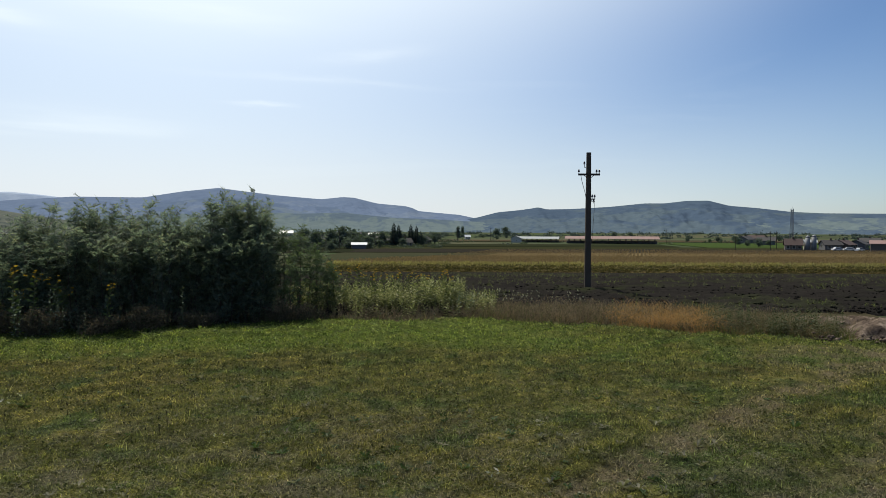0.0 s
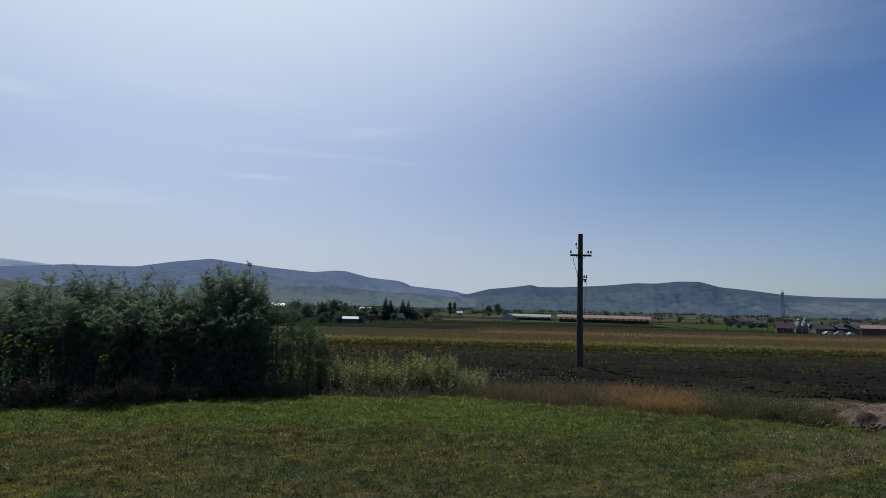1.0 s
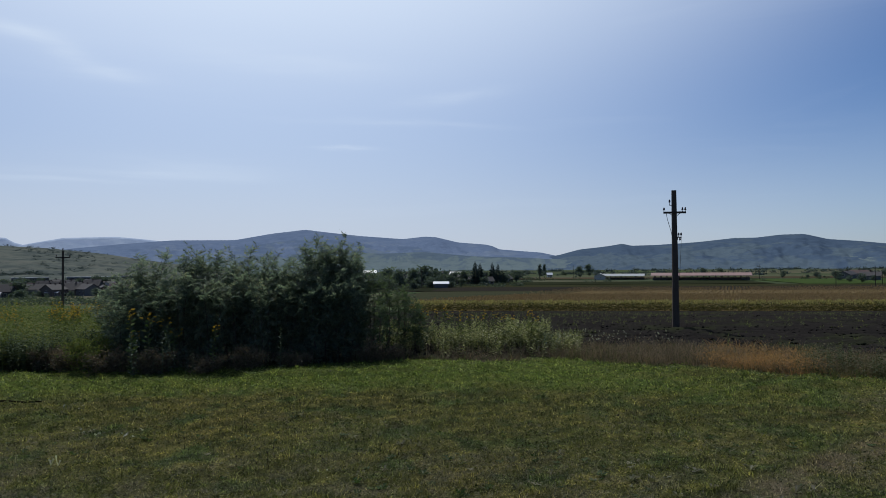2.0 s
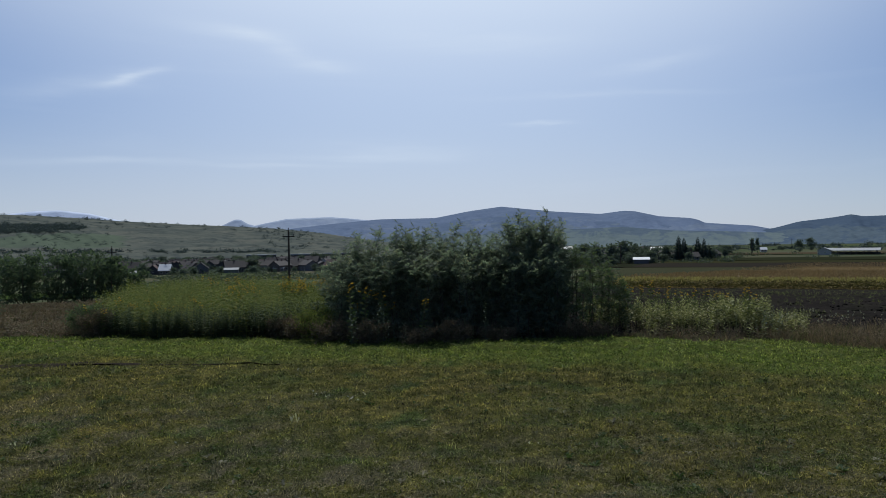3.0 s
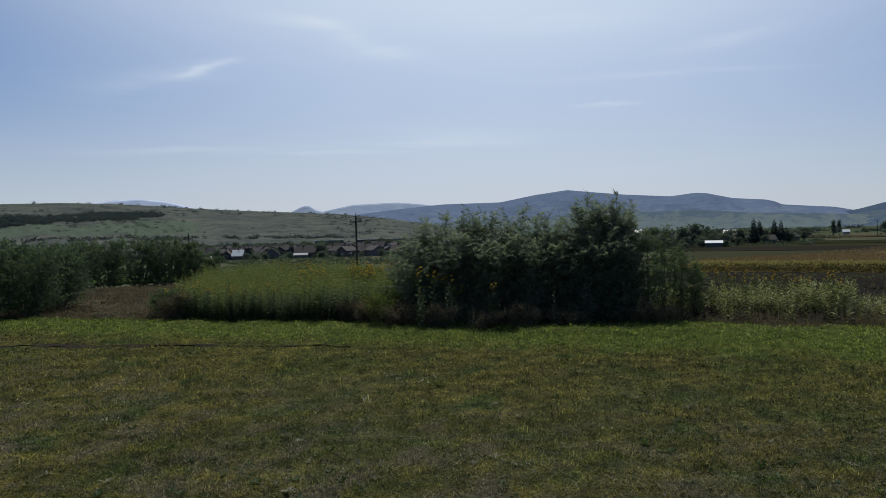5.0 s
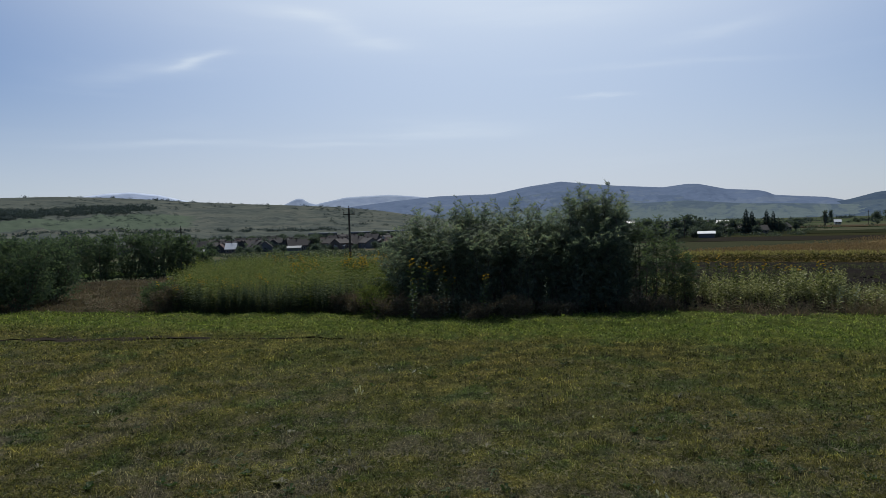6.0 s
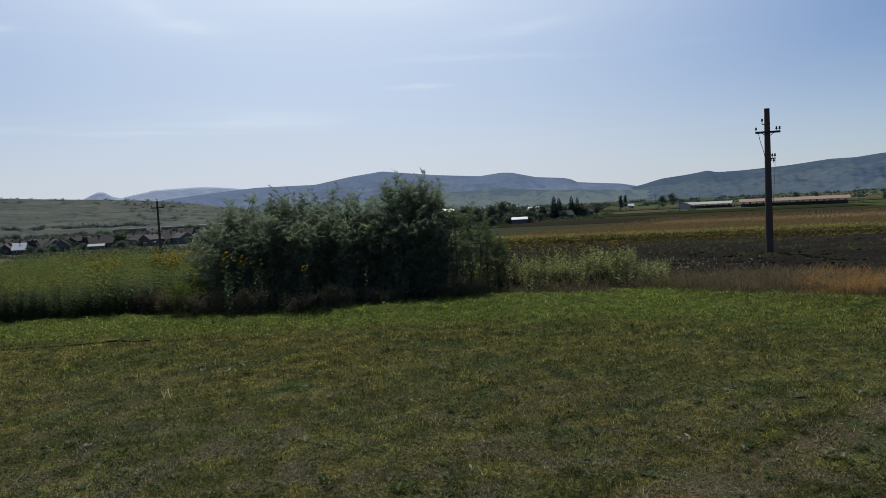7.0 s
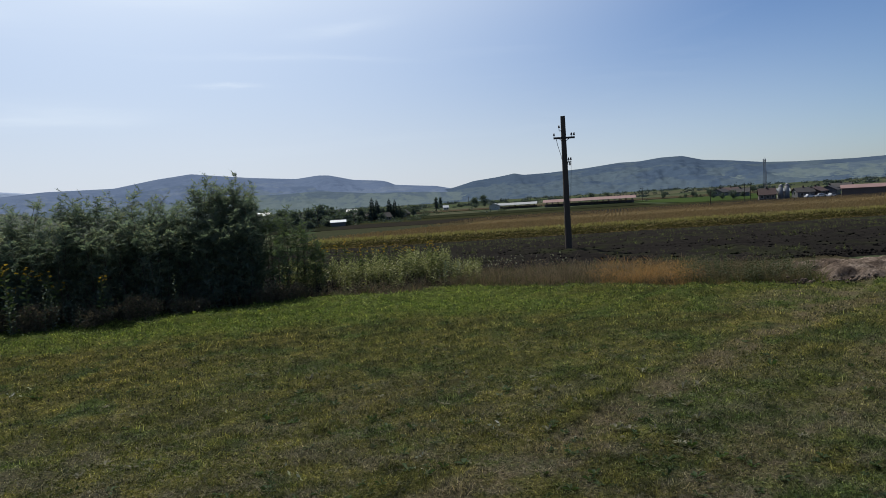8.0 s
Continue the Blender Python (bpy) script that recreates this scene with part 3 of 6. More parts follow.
EDGE_Y = [10, 17.3, 19.8, 21.4, 22.6, 24.5, 25.4, 24.3, 21.6, 21.2, 18]


def edge(x):
    """The far edge of the mown meadow."""
    return np.interp(x, EDGE_X, EDGE_Y) + 0.25 * wave(x, 0 * np.asarray(x), 1.1) + 0.12 * wave(x, 0 * np.asarray(x), 4.0, 2.0)


def structure(name, me, label, category="ground"):
    return tagged(new(name, me), label, category, "", "structure")


# one sheet of ground to the horizon
rad = np.concatenate([[0.0], np.geomspace(2.0, 4950, 110)])
ang = np.radians(np.arange(0, 360.1, 1.5))
R, A = np.meshgrid(rad, ang, indexing="ij")
GX, GY = R * np.sin(A), R * np.cos(A)
GZ = land(GX, GY) - 0.10
structure("ground", np_mesh("ground", np.stack([GX, GY, GZ], -1).reshape(-1, 3), grid_faces(len(rad), len(ang))[:, ::-1], GROUND, True),
          "olive green valley ground with patches of meadow and stubble")

# mown meadow
lx = np.arange(-46, 34.01, 0.25)
lv = np.linspace(0, 1, 170) ** 0.75
LX, LV = np.meshgrid(lx, lv, indexing="ij")
LY = -14 + (edge(LX) + 14) * LV


def lawn_z(x, y):
    s = (x - 2.0) * 0.72 - (y - 8.7) * 0.69
    tr = np.exp(-(s / 0.35) ** 2) + np.exp(-((s - 2.3) / 0.35) ** 2)
    swath = vnoise((x * 0.80 + y * 0.60) * 0.22, (y * 0.80 - x * 0.60) * 1.6, 1.0, 23)
    rim = np.exp(-((edge(x) - y - 1.6) / 1.6) ** 2)
    return land(x, y) + 0.05 + 0.06 * vnoise(x, y, 0.35) + 0.035 * vnoise(x, y, 1.5, 1) - 0.03 * tr + 0.045 * swath * np.clip((21 - y) / 6, 0, 1) + rim * (0.26 * np.abs(vnoise(x * 0.6, y, 1.0, 21)) + 0.05 * vnoise(x, y, 2.0, 22))


lawn = structure("lawn", np_mesh("lawn", np.stack([LX, LY, lawn_z(LX, LY)], -1).reshape(-1, 3), grid_faces(len(lx), len(lv)), LAWN, True),
                 "mown meadow, green and olive with straw patches and wheel tracks", "meadow")

# ploughed field
px = np.arange(-24, 80.01, 0.34)
py = np.concatenate([np.arange(26.5, 50, 0.19), np.arange(50, 97, 0.45)])
PX, PY = np.meshgrid(px, py, indexing="ij")
rng = np.random.default_rng(4)
PZ = land(PX, PY) + 0.05 + 0.05 * np.sin(PY * math.tau / 1.2 + 0.8 * vnoise(PX, PY, 0.2)) + 0.09 * np.abs(vnoise(PX, PY, 1.1, 2)) + 0.09 * np.abs(vnoise(PX, PY, 2.6, 3)) + rng.normal(0, 0.035, PX.shape)
PZ -= 0.3 * smoothstep(-(PY - (26.9 + 1.6 * smoothstep(PX, 5, 20))), 0, 0.8)
structure("ploughed_field", np_mesh("ploughed_field", np.stack([PX, PY, PZ], -1).reshape(-1, 3), grid_faces(len(px), len(py)), SOIL),
          "dark brown ploughed soil in rough clods and furrows", "field")


def drape(name, x0, x1, y0, y1, mat, label, slant=0.0, lift=0.12, steps=40, wob=1.5, category="field"):
    """A field strip laid over the land, with slanting uneven edges."""
    u, v = np.linspace(0, 1, steps), np.linspace(0, 1, 12)
    U, V = np.meshgrid(u, v, indexing="ij")
    X = x0 + (x1 - x0) * U
    Y = y0 + (y1 - y0) * V + slant * (U - 0.5) + wob * wave(X, 0 * X, 0.03, y0)
    structure(name, np_mesh(name, np.stack([X, Y, land(X, Y) + lift], -1).reshape(-1, 3), grid_faces(steps, 12), mat, True), label, category)


drape("field_1", -75, 280, 260, 302, m_strip("dark_tilled", (0.021, 0.019, 0.016), (0.034, 0.030, 0.025)), "dark tilled strip past the ripening crop", 10)
drape("field_2", -60, 300, 303, 330, m_strip("green_stubble", (0.027, 0.030, 0.015), (0.042, 0.040, 0.021)), "olive stubble strip of field", 12)
drape("field_3", -60, 110, 332, 376, m_strip("grey_green_pasture", (0.020, 0.025, 0.014), (0.030, 0.032, 0.018)), "dull green pasture strip", 8)
drape("field_4", 120, 330, 325, 420, m_strip("bright_meadow", (0.039, 0.063, 0.021), (0.054, 0.078, 0.027)), "bright green meadow behind the dark strip", 10)
drape("field_5", -20, 320, 440, 500, m_strip("tan_field", (0.054, 0.044, 0.030), (0.075, 0.059, 0.037)), "tan field behind the long shed", 0, 0.2)
drape("field_9", -40, 75, 120, 258, m_strip("olive_stubble", (0.034, 0.038, 0.022), (0.056, 0.056, 0.034)), "olive brown stubble beside the maize field", 0, 0.02)
drape("field_6", -160, -48, 64, 88, m_strip("left_pasture", (0.036, 0.057, 0.017), (0.049, 0.072, 0.022)), "light green pasture behind the tall weeds", 0)
drape("field_8", -95, -38, 258, 318, m_strip("hamlet_paddock", (0.016, 0.019, 0.012), (0.026, 0.028, 0.017)), "dark green paddock before the hamlet", 0)
drape("field_7", -90, -30, 96, 116, m_strip("left_tilled", (0.030, 0.025, 0.022), (0.048, 0.042, 0.033)), "dark tilled strip before the village", 0)

# ---- hills ----


def hill(name, mat, label, ridge, foot_d, crest_d, foot_z, rough=0.06, back=300, steps=60, step=0.12, seed=1.0, power=1.25):
    """A range of hills: ridge gives (bearing, elevation angle) of its skyline."""
    azs = np.arange(ridge[0][0], ridge[-1][0] + 1e-6, step)
    el = np.interp(azs, [p[0] for p in ridge], [p[1] for p in ridge])
    k = np.exp(-np.linspace(-2, 2, 7) ** 2)
    el = np.convolve(np.pad(el, 3, "edge"), k / k.sum(), "valid")
    crest = EYE[2] + crest_d * np.tan(np.radians(el))
    t = np.concatenate([np.linspace(0, 1, steps), [1.05, 1.3]])
    AZ, T = np.meshgrid(azs, t, indexing="ij")
    D = foot_d + (crest_d - foot_d) * np.minimum(T, 1) + back * np.maximum(T - 1, 0) * 3
    S = np.minimum(T, 1) ** power
    Z = foot_z + (crest[:, None] - foot_z) * S
    amp = (crest[:, None] - foot_z) * rough * np.sin(np.pi * np.minimum(T, 1))
    Z = Z + amp * (wave(AZ, T * 4, 1.1, seed) + 0.5 * wave(AZ, T * 9, 3.7, seed) + 0.3 * wave(AZ, T * 14, 9.0, seed))
    Z = Z - np.where(T > 1, (T - 1) * 3 * (crest[:, None] - foot_z) * 0.6 + 4, 0)
    Z += np.where((T > 0.93) & (T <= 1), 0.4 * crest_d / 3000 * wave(AZ, T, 14.0, seed), 0)
    X, Y = EYE[0] + D * np.sin(np.radians(AZ)), EYE[1] + D * np.cos(np.radians(AZ))
    return structure(name, np_mesh(name, np.stack([X, Y, Z], -1).reshape(-1, 3), grid_faces(len(azs), len(t))[:, ::-1], mat, True), label, "hill")


hill("backdrop_hill_right", HILL_RIGHT, "wooded hills with meadows on their lower slopes, blue haze in their colour",
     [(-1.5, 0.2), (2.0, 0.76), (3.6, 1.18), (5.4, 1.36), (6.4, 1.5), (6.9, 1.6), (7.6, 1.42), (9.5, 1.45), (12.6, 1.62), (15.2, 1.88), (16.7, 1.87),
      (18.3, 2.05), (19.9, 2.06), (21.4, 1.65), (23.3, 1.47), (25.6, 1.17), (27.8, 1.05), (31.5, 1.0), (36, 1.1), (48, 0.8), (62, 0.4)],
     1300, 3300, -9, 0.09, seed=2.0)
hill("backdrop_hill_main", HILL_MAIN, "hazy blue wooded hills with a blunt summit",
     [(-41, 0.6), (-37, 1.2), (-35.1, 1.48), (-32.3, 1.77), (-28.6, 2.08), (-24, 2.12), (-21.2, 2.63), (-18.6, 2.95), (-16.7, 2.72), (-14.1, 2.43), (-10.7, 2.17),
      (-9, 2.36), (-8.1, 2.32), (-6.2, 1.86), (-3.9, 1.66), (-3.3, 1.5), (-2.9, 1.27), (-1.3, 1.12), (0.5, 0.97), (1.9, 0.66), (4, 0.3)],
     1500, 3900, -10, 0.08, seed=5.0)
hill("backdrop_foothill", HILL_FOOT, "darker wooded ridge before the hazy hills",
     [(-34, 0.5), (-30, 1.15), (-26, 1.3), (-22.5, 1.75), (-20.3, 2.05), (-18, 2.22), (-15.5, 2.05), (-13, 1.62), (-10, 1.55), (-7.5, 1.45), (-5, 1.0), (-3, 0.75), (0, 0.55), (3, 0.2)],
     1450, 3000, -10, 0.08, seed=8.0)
hill("backdrop_low_hill", HILL_LOW, "low foothills with meadows and hedges, pale with haze in their colour",
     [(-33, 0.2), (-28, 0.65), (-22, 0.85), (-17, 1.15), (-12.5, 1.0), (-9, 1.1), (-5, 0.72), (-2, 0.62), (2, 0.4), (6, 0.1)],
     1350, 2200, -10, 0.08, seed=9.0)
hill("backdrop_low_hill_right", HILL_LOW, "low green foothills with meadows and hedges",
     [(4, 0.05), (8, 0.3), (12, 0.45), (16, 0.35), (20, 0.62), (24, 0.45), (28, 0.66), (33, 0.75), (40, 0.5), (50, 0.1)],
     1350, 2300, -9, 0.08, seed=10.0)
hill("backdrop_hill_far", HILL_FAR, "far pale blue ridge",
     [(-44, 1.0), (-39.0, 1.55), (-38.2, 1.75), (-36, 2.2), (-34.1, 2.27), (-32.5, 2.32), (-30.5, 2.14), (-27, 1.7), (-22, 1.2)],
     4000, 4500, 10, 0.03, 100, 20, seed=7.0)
hill("backdrop_cone", HILL_FAR, "small cone shaped hill, pale blue with haze in its colour",
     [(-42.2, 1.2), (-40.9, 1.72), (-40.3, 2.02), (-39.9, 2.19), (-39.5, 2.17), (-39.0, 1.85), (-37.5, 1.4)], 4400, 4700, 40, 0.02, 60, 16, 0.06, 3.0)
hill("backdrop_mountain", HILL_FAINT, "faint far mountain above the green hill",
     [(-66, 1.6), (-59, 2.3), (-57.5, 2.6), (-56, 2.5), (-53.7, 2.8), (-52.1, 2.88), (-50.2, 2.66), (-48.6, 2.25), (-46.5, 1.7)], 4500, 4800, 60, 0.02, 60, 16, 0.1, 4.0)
GREEN_RIDGE = [(-85, 1.5), (-70, 2.2), (-60.8, 2.53), (-57.3, 2.6), (-53.7, 2.5), (-49.8, 2.25), (-48.2, 2.1), (-43.1, 1.8), (-40.5, 1.67), (-36.9, 1.46), (-33.3, 1.05), (-31.4, 0.73), (-28, 0.2), (-24, -0.1)]
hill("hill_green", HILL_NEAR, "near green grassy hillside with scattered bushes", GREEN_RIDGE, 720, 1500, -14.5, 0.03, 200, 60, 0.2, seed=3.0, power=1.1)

# ---- shrubs ----


def shrub(name, label, x, y, height, spread, leaf_mat, seed, stems=8, twigs=46, per=34, leaf=0.10, group="", full=0.30, fall=0.30):
    """A many-stemmed shrub: leaning stems, side twigs and small leaves along them."""
    rng = np.random.default_rng(seed)
    root = thing(name, label, "shrub", x, y, float(land(x, y)) - 0.03, 0, group)
    lv, twig = [], Geo()
    for i in range(stems):
        bark = Geo()
        a = math.tau * (i + rng.uniform(-0.3, 0.3)) / stems
        r = spread * math.sqrt(rng.uniform(0.08, 1.0))
        h = height * (1.0 - fall * (r / spread) ** 1.5) * rng.uniform(0.78, 1.02)
        top = np.array([math.cos(a) * r, math.sin(a) * r * 0.8, h])
        base = np.array([math.cos(a) * 0.22 * r, math.sin(a) * 0.22 * r, 0])
        bend = np.array([rng.normal(0, 0.12), rng.normal(0, 0.12), 0]) * h
        ts = np.linspace(0, 1, 7)
        line = base + (top - base) * np.stack([ts ** 0.8, ts ** 0.8, ts], 1) + bend * np.sin(ts * math.pi)[:, None] * 0.5
        bark.tube(line, list(0.035 * (1 - ts * 0.88) * height / 4), 5)
        tt = np.sort(rng.uniform(0.02, 1.0, twigs))
        org = np.stack([np.interp(tt, ts, line[:, c]) for c in range(3)], 1)
        ta = rng.uniform(0, math.tau, twigs)
        reach = (full + 0.85 * np.sqrt(1 - tt) + 0.12 * rng.normal(size=twigs)) * spread * 0.62
        out = np.stack([np.cos(ta), np.sin(ta), 0.55 + 0.6 * tt + rng.normal(0, 0.3, twigs)], 1)
        out /= np.linalg.norm(out, axis=1, keepdims=True)
        for k in range(twigs):
            if k % 3 == 0:
                twig.tube([org[k], org[k] + out[k] * reach[k] * 0.9], [0.010, 0.004], 3)
            u = rng.uniform(0.15, 1.05, per)
            p = org[k] + out[k] * (u * reach[k])[:, None] + rng.normal(0, 0.055, (per, 3)) - np.array([0, 0, 0.12]) * (u ** 2)[:, None] * reach[k]
            g = out[k] * 0.5 + rng.normal(0, 0.8, (per, 3)) - np.array([0, 0, 0.25])
            p[:, 2] = np.maximum(p[:, 2], 0.05)
            lv.append(leaves(rng, p, g, leaf * rng.uniform(0.6, 1.3, per), leaf * 0.45 * rng.uniform(0.7, 1.2, per)))
        part("stem", bark, BARK, root, "thin grey brown stem")
    v, f = joined(lv)
    part("crown", np_mesh("crown", v, f, leaf_mat), None, root)
    part("twig", twig, BARK, root)["kind"] = "stuff"
    return root


def frond(rng, pairs=4, leaflet=0.095):
    """One drooping feathered leaf, one long: leaflets in pairs along a bent rib."""
    t = np.linspace(0.18, 1.0, pairs + 1)
    rib = np.stack([t, 0 * t, 0.10 * np.sin(t * 2.2) - 0.20 * t ** 2], 1)
    pos = np.concatenate([np.repeat(rib[:-1], 2, 0), rib[-1:]])
    side = np.concatenate([np.tile([1.0, -1.0], pairs), [0.0]])
    ah = np.stack([0.55 + 0.45 * (side == 0), side, -0.22 + rng.normal(0, 0.45, len(pos))], 1) + rng.normal(0, 0.2, (len(pos), 3))
    size = leaflet / 0.34 * rng.uniform(0.85, 1.2, len(pos)) * np.concatenate([np.repeat(np.interp(t[:-1], [0.18, 0.5, 1.0], [0.8, 1.15, 0.8]), 2), [1.0]])
    v, f = leaves(rng, pos, ah, size * 1.15, size * 0.48, 0.12, 0.85)
    rv = np.array([[0, 0.012, 0], [0, -0.012, 0], rib[2], rib[-1]])
    return joined([(v, f), (rv, np.array([[0, 1, 2], [1, 3, 2]]))])


def placed(tv, tf, pos, ahead, scale):
    """Copies of a template that lies along x, each turned to its own direction."""
    a = ahead / (np.linalg.norm(ahead, axis=1, keepdims=True) + 1e-9)
    sd_ = np.cross(a, np.array([0.0, 0.0, 1.0]) + 0 * a)
    sd_ /= np.linalg.norm(sd_, axis=1, keepdims=True) + 1e-6
    u = np.cross(sd_, a)
    t = tv[None] * scale[:, None, None]
    v = pos[:, None, :] + t[..., :1] * a[:, None] + t[..., 1:2] * sd_[:, None] + t[..., 2:] * u[:, None]
    f = tf[None] + (np.arange(len(pos)) * len(tv))[:, None, None]
    return v.reshape(-1, 3), f.reshape(-1, 3)


def locust(name, label, x, y, height, spread, leaf_mat, seed, stems=7, twigs=19, per=6, size=0.25, low=0.05, group="", fill=40):
    """A thicket of upright stems with side twigs and feathery drooping leaves, spiky at the top."""
    rng = np.random.default_rng(seed)
    root = thing(name, label, "shrub", x, y, float(land(x, y)) - 0.03, 0, group)
    kinds = [frond(rng) for _ in range(4)]
    lv, twig = [], Geo()
    for i in range(stems):
        bark = Geo()
        a = math.tau * (i + rng.uniform(-0.35, 0.35)) / stems
        r = spread * math.sqrt(rng.uniform(0.02, 1.0)) * (0 if i == 0 else 1)
        h = height * (rng.uniform(0.95, 1.0) if i == 0 else (1.0 - 0.10 * r / spread) * rng.uniform(0.80, 0.99))
        ts = np.linspace(0, 1, 7)
        bend = np.array([rng.normal(0, 0.05), rng.normal(0, 0.05), 0]) * h
        foot = np.array([math.cos(a) * r * 0.4, math.sin(a) * r * 0.4, 0])
        tip = np.array([math.cos(a) * r, math.sin(a) * r, h - 0.18])
        line = foot + (tip - foot) * np.stack([ts, ts, ts], 1) + bend * np.sin(ts * math.pi)[:, None]
        bark.tube(line, list(0.030 * (1 - ts * 0.86) * height / 4), 5)
        part("stem", bark, BARK, root, "thin grey brown stem")
        tt = np.linspace(low, 0.97, twigs) ** 0.85 + rng.normal(0, 0.02, twigs)
        org = np.stack([np.interp(tt, ts, line[:, c]) for c in range(3)], 1)
        ta = np.arange(twigs) * 2.4 + rng.uniform(0, 6)
        reach = (0.40 + 0.40 * np.clip(1.05 - tt, 0, 1) ** 0.5 * rng.uniform(0.5, 1.3, twigs)) * max(spread, 0.7)
        out = np.stack([np.cos(ta), np.sin(ta), 0.95 + rng.normal(0, 0.35, twigs)], 1)
        out /= np.linalg.norm(out, axis=1, keepdims=True)
        for k in range(0, twigs, 2):
            twig.tube([org[k], org[k] + out[k] * reach[k]], [0.010, 0.004], 3)
        u = rng.uniform(0.1, 1.05, (twigs, per))
        pos = (org[:, None] + out[:, None] * (u * reach[:, None])[..., None]).reshape(-1, 3)
        fa = rng.uniform(0, math.tau, twigs * per)
        ah = np.repeat(out, per, 0) * 0.7 + np.stack([np.cos(fa), np.sin(fa), rng.uniform(-0.5, 0.8, len(fa))], 1) * 1.1
        # the spray at the tip
        na = np.arange(9) * 2.4 + rng.uniform(0, 6)
        pos = np.concatenate([pos, line[-1] - np.array([0, 0, 1.0]) * rng.uniform(0, 0.5, 9)[:, None]])
        ah = np.concatenate([ah, np.stack([np.cos(na), np.sin(na), rng.uniform(0.2, 1.3, 9)], 1)])
        which = rng.integers(0, 4, len(pos))
        sc = size * rng.uniform(0.6, 1.3, len(pos))
        for k in range(4):
            m = which == k
            lv.append(placed(*kinds[k], pos[m], ah[m], sc[m]))
        # plain leaves deep inside
        t = rng.uniform(0.10, 0.75, fill)
        c = np.stack([np.interp(t, ts, line[:, q]) for q in range(3)], 1) + rng.normal(0, 0.20, (fill, 3)) * max(spread, 0.7)
        c[:, 2] = np.maximum(c[:, 2], 0.05)
        lv.append(leaves(rng, c, rng.normal(0, 1, (fill, 3)), 0.16 * rng.uniform(0.7, 1.3, fill), 0.075))
    part("crown", np_mesh("crown", *joined(lv), leaf_mat), None, root)
    part("twig", twig, BARK, root)["kind"] = "stuff"
    return root


G1 = "shrubs at the meadow's edge"
LOCUST = "dark green bushy locust shrub at the meadow's edge"
# bearing, distance, height, spread, seed, stems
for az, d, h, sp, sd, st in ((-32.2, 27.0, 3.3, 0.75, 11, 7), (-30.8, 26.8, 3.95, 0.80, 12, 8), (-28.9, 26.9, 4.25, 0.85, 13, 9), (-26.8, 26.8, 4.28, 0.85, 14, 9), (-25.1, 27.0, 4.2, 0.8, 15, 8),
                             (-23.8, 26.6, 3.85, 0.8, 16, 8), (-22.6, 26.8, 4.25, 0.75, 17, 8), (-20.8, 26.7, 4.0, 0.85, 18, 9), (-19.3, 26.8, 3.85, 0.75, 19, 8),
                             (-31.3, 25.7, 2.9, 0.8, 20, 7), (-29.6, 25.6, 3.0, 0.85, 21, 8), (-27.6, 25.7, 3.3, 0.85, 22, 8), (-25.7, 25.6, 3.1, 0.85, 23, 8), (-23.6, 25.7, 3.2, 0.85, 24, 8), (-21.6, 25.6, 3.1, 0.85, 25, 8), (-19.8, 25.8, 3.0, 0.8, 26, 8)):
    gx, gy, gz = at(az, d + 0.3)
    locust("locust_shrub", LOCUST, gx, gy, h * 1.055, sp, SHRUB_LEAF, sd, st, group=G1)
TALL = "tall dark shrub with dense drooping feathery leaves"
for az, d, h, sp, sd in ((-17.4, 26.6, 4.72, 0.55, 31), (-16.3, 26.9, 4.40, 0.65, 32), (-15.2, 26.6, 4.62, 0.60, 33), (-14.2, 26.8, 4.35, 0.5, 36), (-17.0, 25.8, 3.5, 0.85, 34), (-15.2, 25.8, 3.4, 0.9, 35), (-18.2, 26.0, 3.3, 0.7, 37)):
    gx, gy, gz = at(az, d + 0.3)
    locust("tall_shrub", TALL, gx, gy, h * 1.035, sp, SHRUB_LEAF, sd, 8, 21, 7, 0.26, 0.04, G1, 180)
for az, d, h, sp, sd in ((-12.9, 27.0, 3.65, 0.6, 41), (-11.5, 27.2, 3.5, 0.6, 42), (-10.4, 27.4, 2.9, 0.45, 43), (-12.2, 26.3, 2.6, 0.7, 44), (-9.3, 27.6, 2.1, 0.4, 45)):
    gx, gy, gz = at(az, d)
    locust("light_shrub", "lighter loose shrub with thin branches", gx, gy, h, sp, WILLOW_LEAF, sd, 4, 13, 4, 0.25, 0.12, G1, 14)
# low brown brush at the shrubs' feet
for az, d, h, sp, sd in ((-30.0, 24.3, 1.0, 0.8, 51), (-33.0, 24.9, 1.1, 0.8, 59), (-12.4, 25.4, 0.8, 0.8, 55), (-23.0, 24.4, 0.9, 0.8, 53), (-26.2, 24.2, 0.7, 0.7, 61), (-19.4, 24.7, 0.6, 0.7, 57)):
    gx, gy, gz = at(az, d)
    shrub("brush", "low tangled brown brush below the shrubs", gx, gy, h, sp, BROWN, sd, 8, 24, 12, 0.085, G1)
# the hedge to the side
for az, d, h, sp, sd in ((-35.4, 26.6, 0.9, 0.8, 91), (-34.2, 25.8, 1.5, 1.0, 92), (-36.8, 27.4, 0.8, 0.8, 93)):
    gx, gy, gz = at(az, d)
    shrub("brush", "dull brown brush beside the tall weeds", gx, gy, h, sp, BROWN if sd != 92 else FIELD_WEED, sd, 8, 26, 20, 0.09, G1)
for az, d, h, sp, sd in ((-51.0, 33.0, 1.35, 1.0, 95), (-50.3, 31.0, 1.2, 0.9, 97)):
    gx, gy, gz = at(az, d)
    shrub("brush", "brown withered bush at the end of the weeds", gx, gy, h, sp, BROWN if sd == 97 else WILLOW_LEAF, sd, 9, 28, 22, 0.09, G1)
G2 = "shrubs of the side hedge"
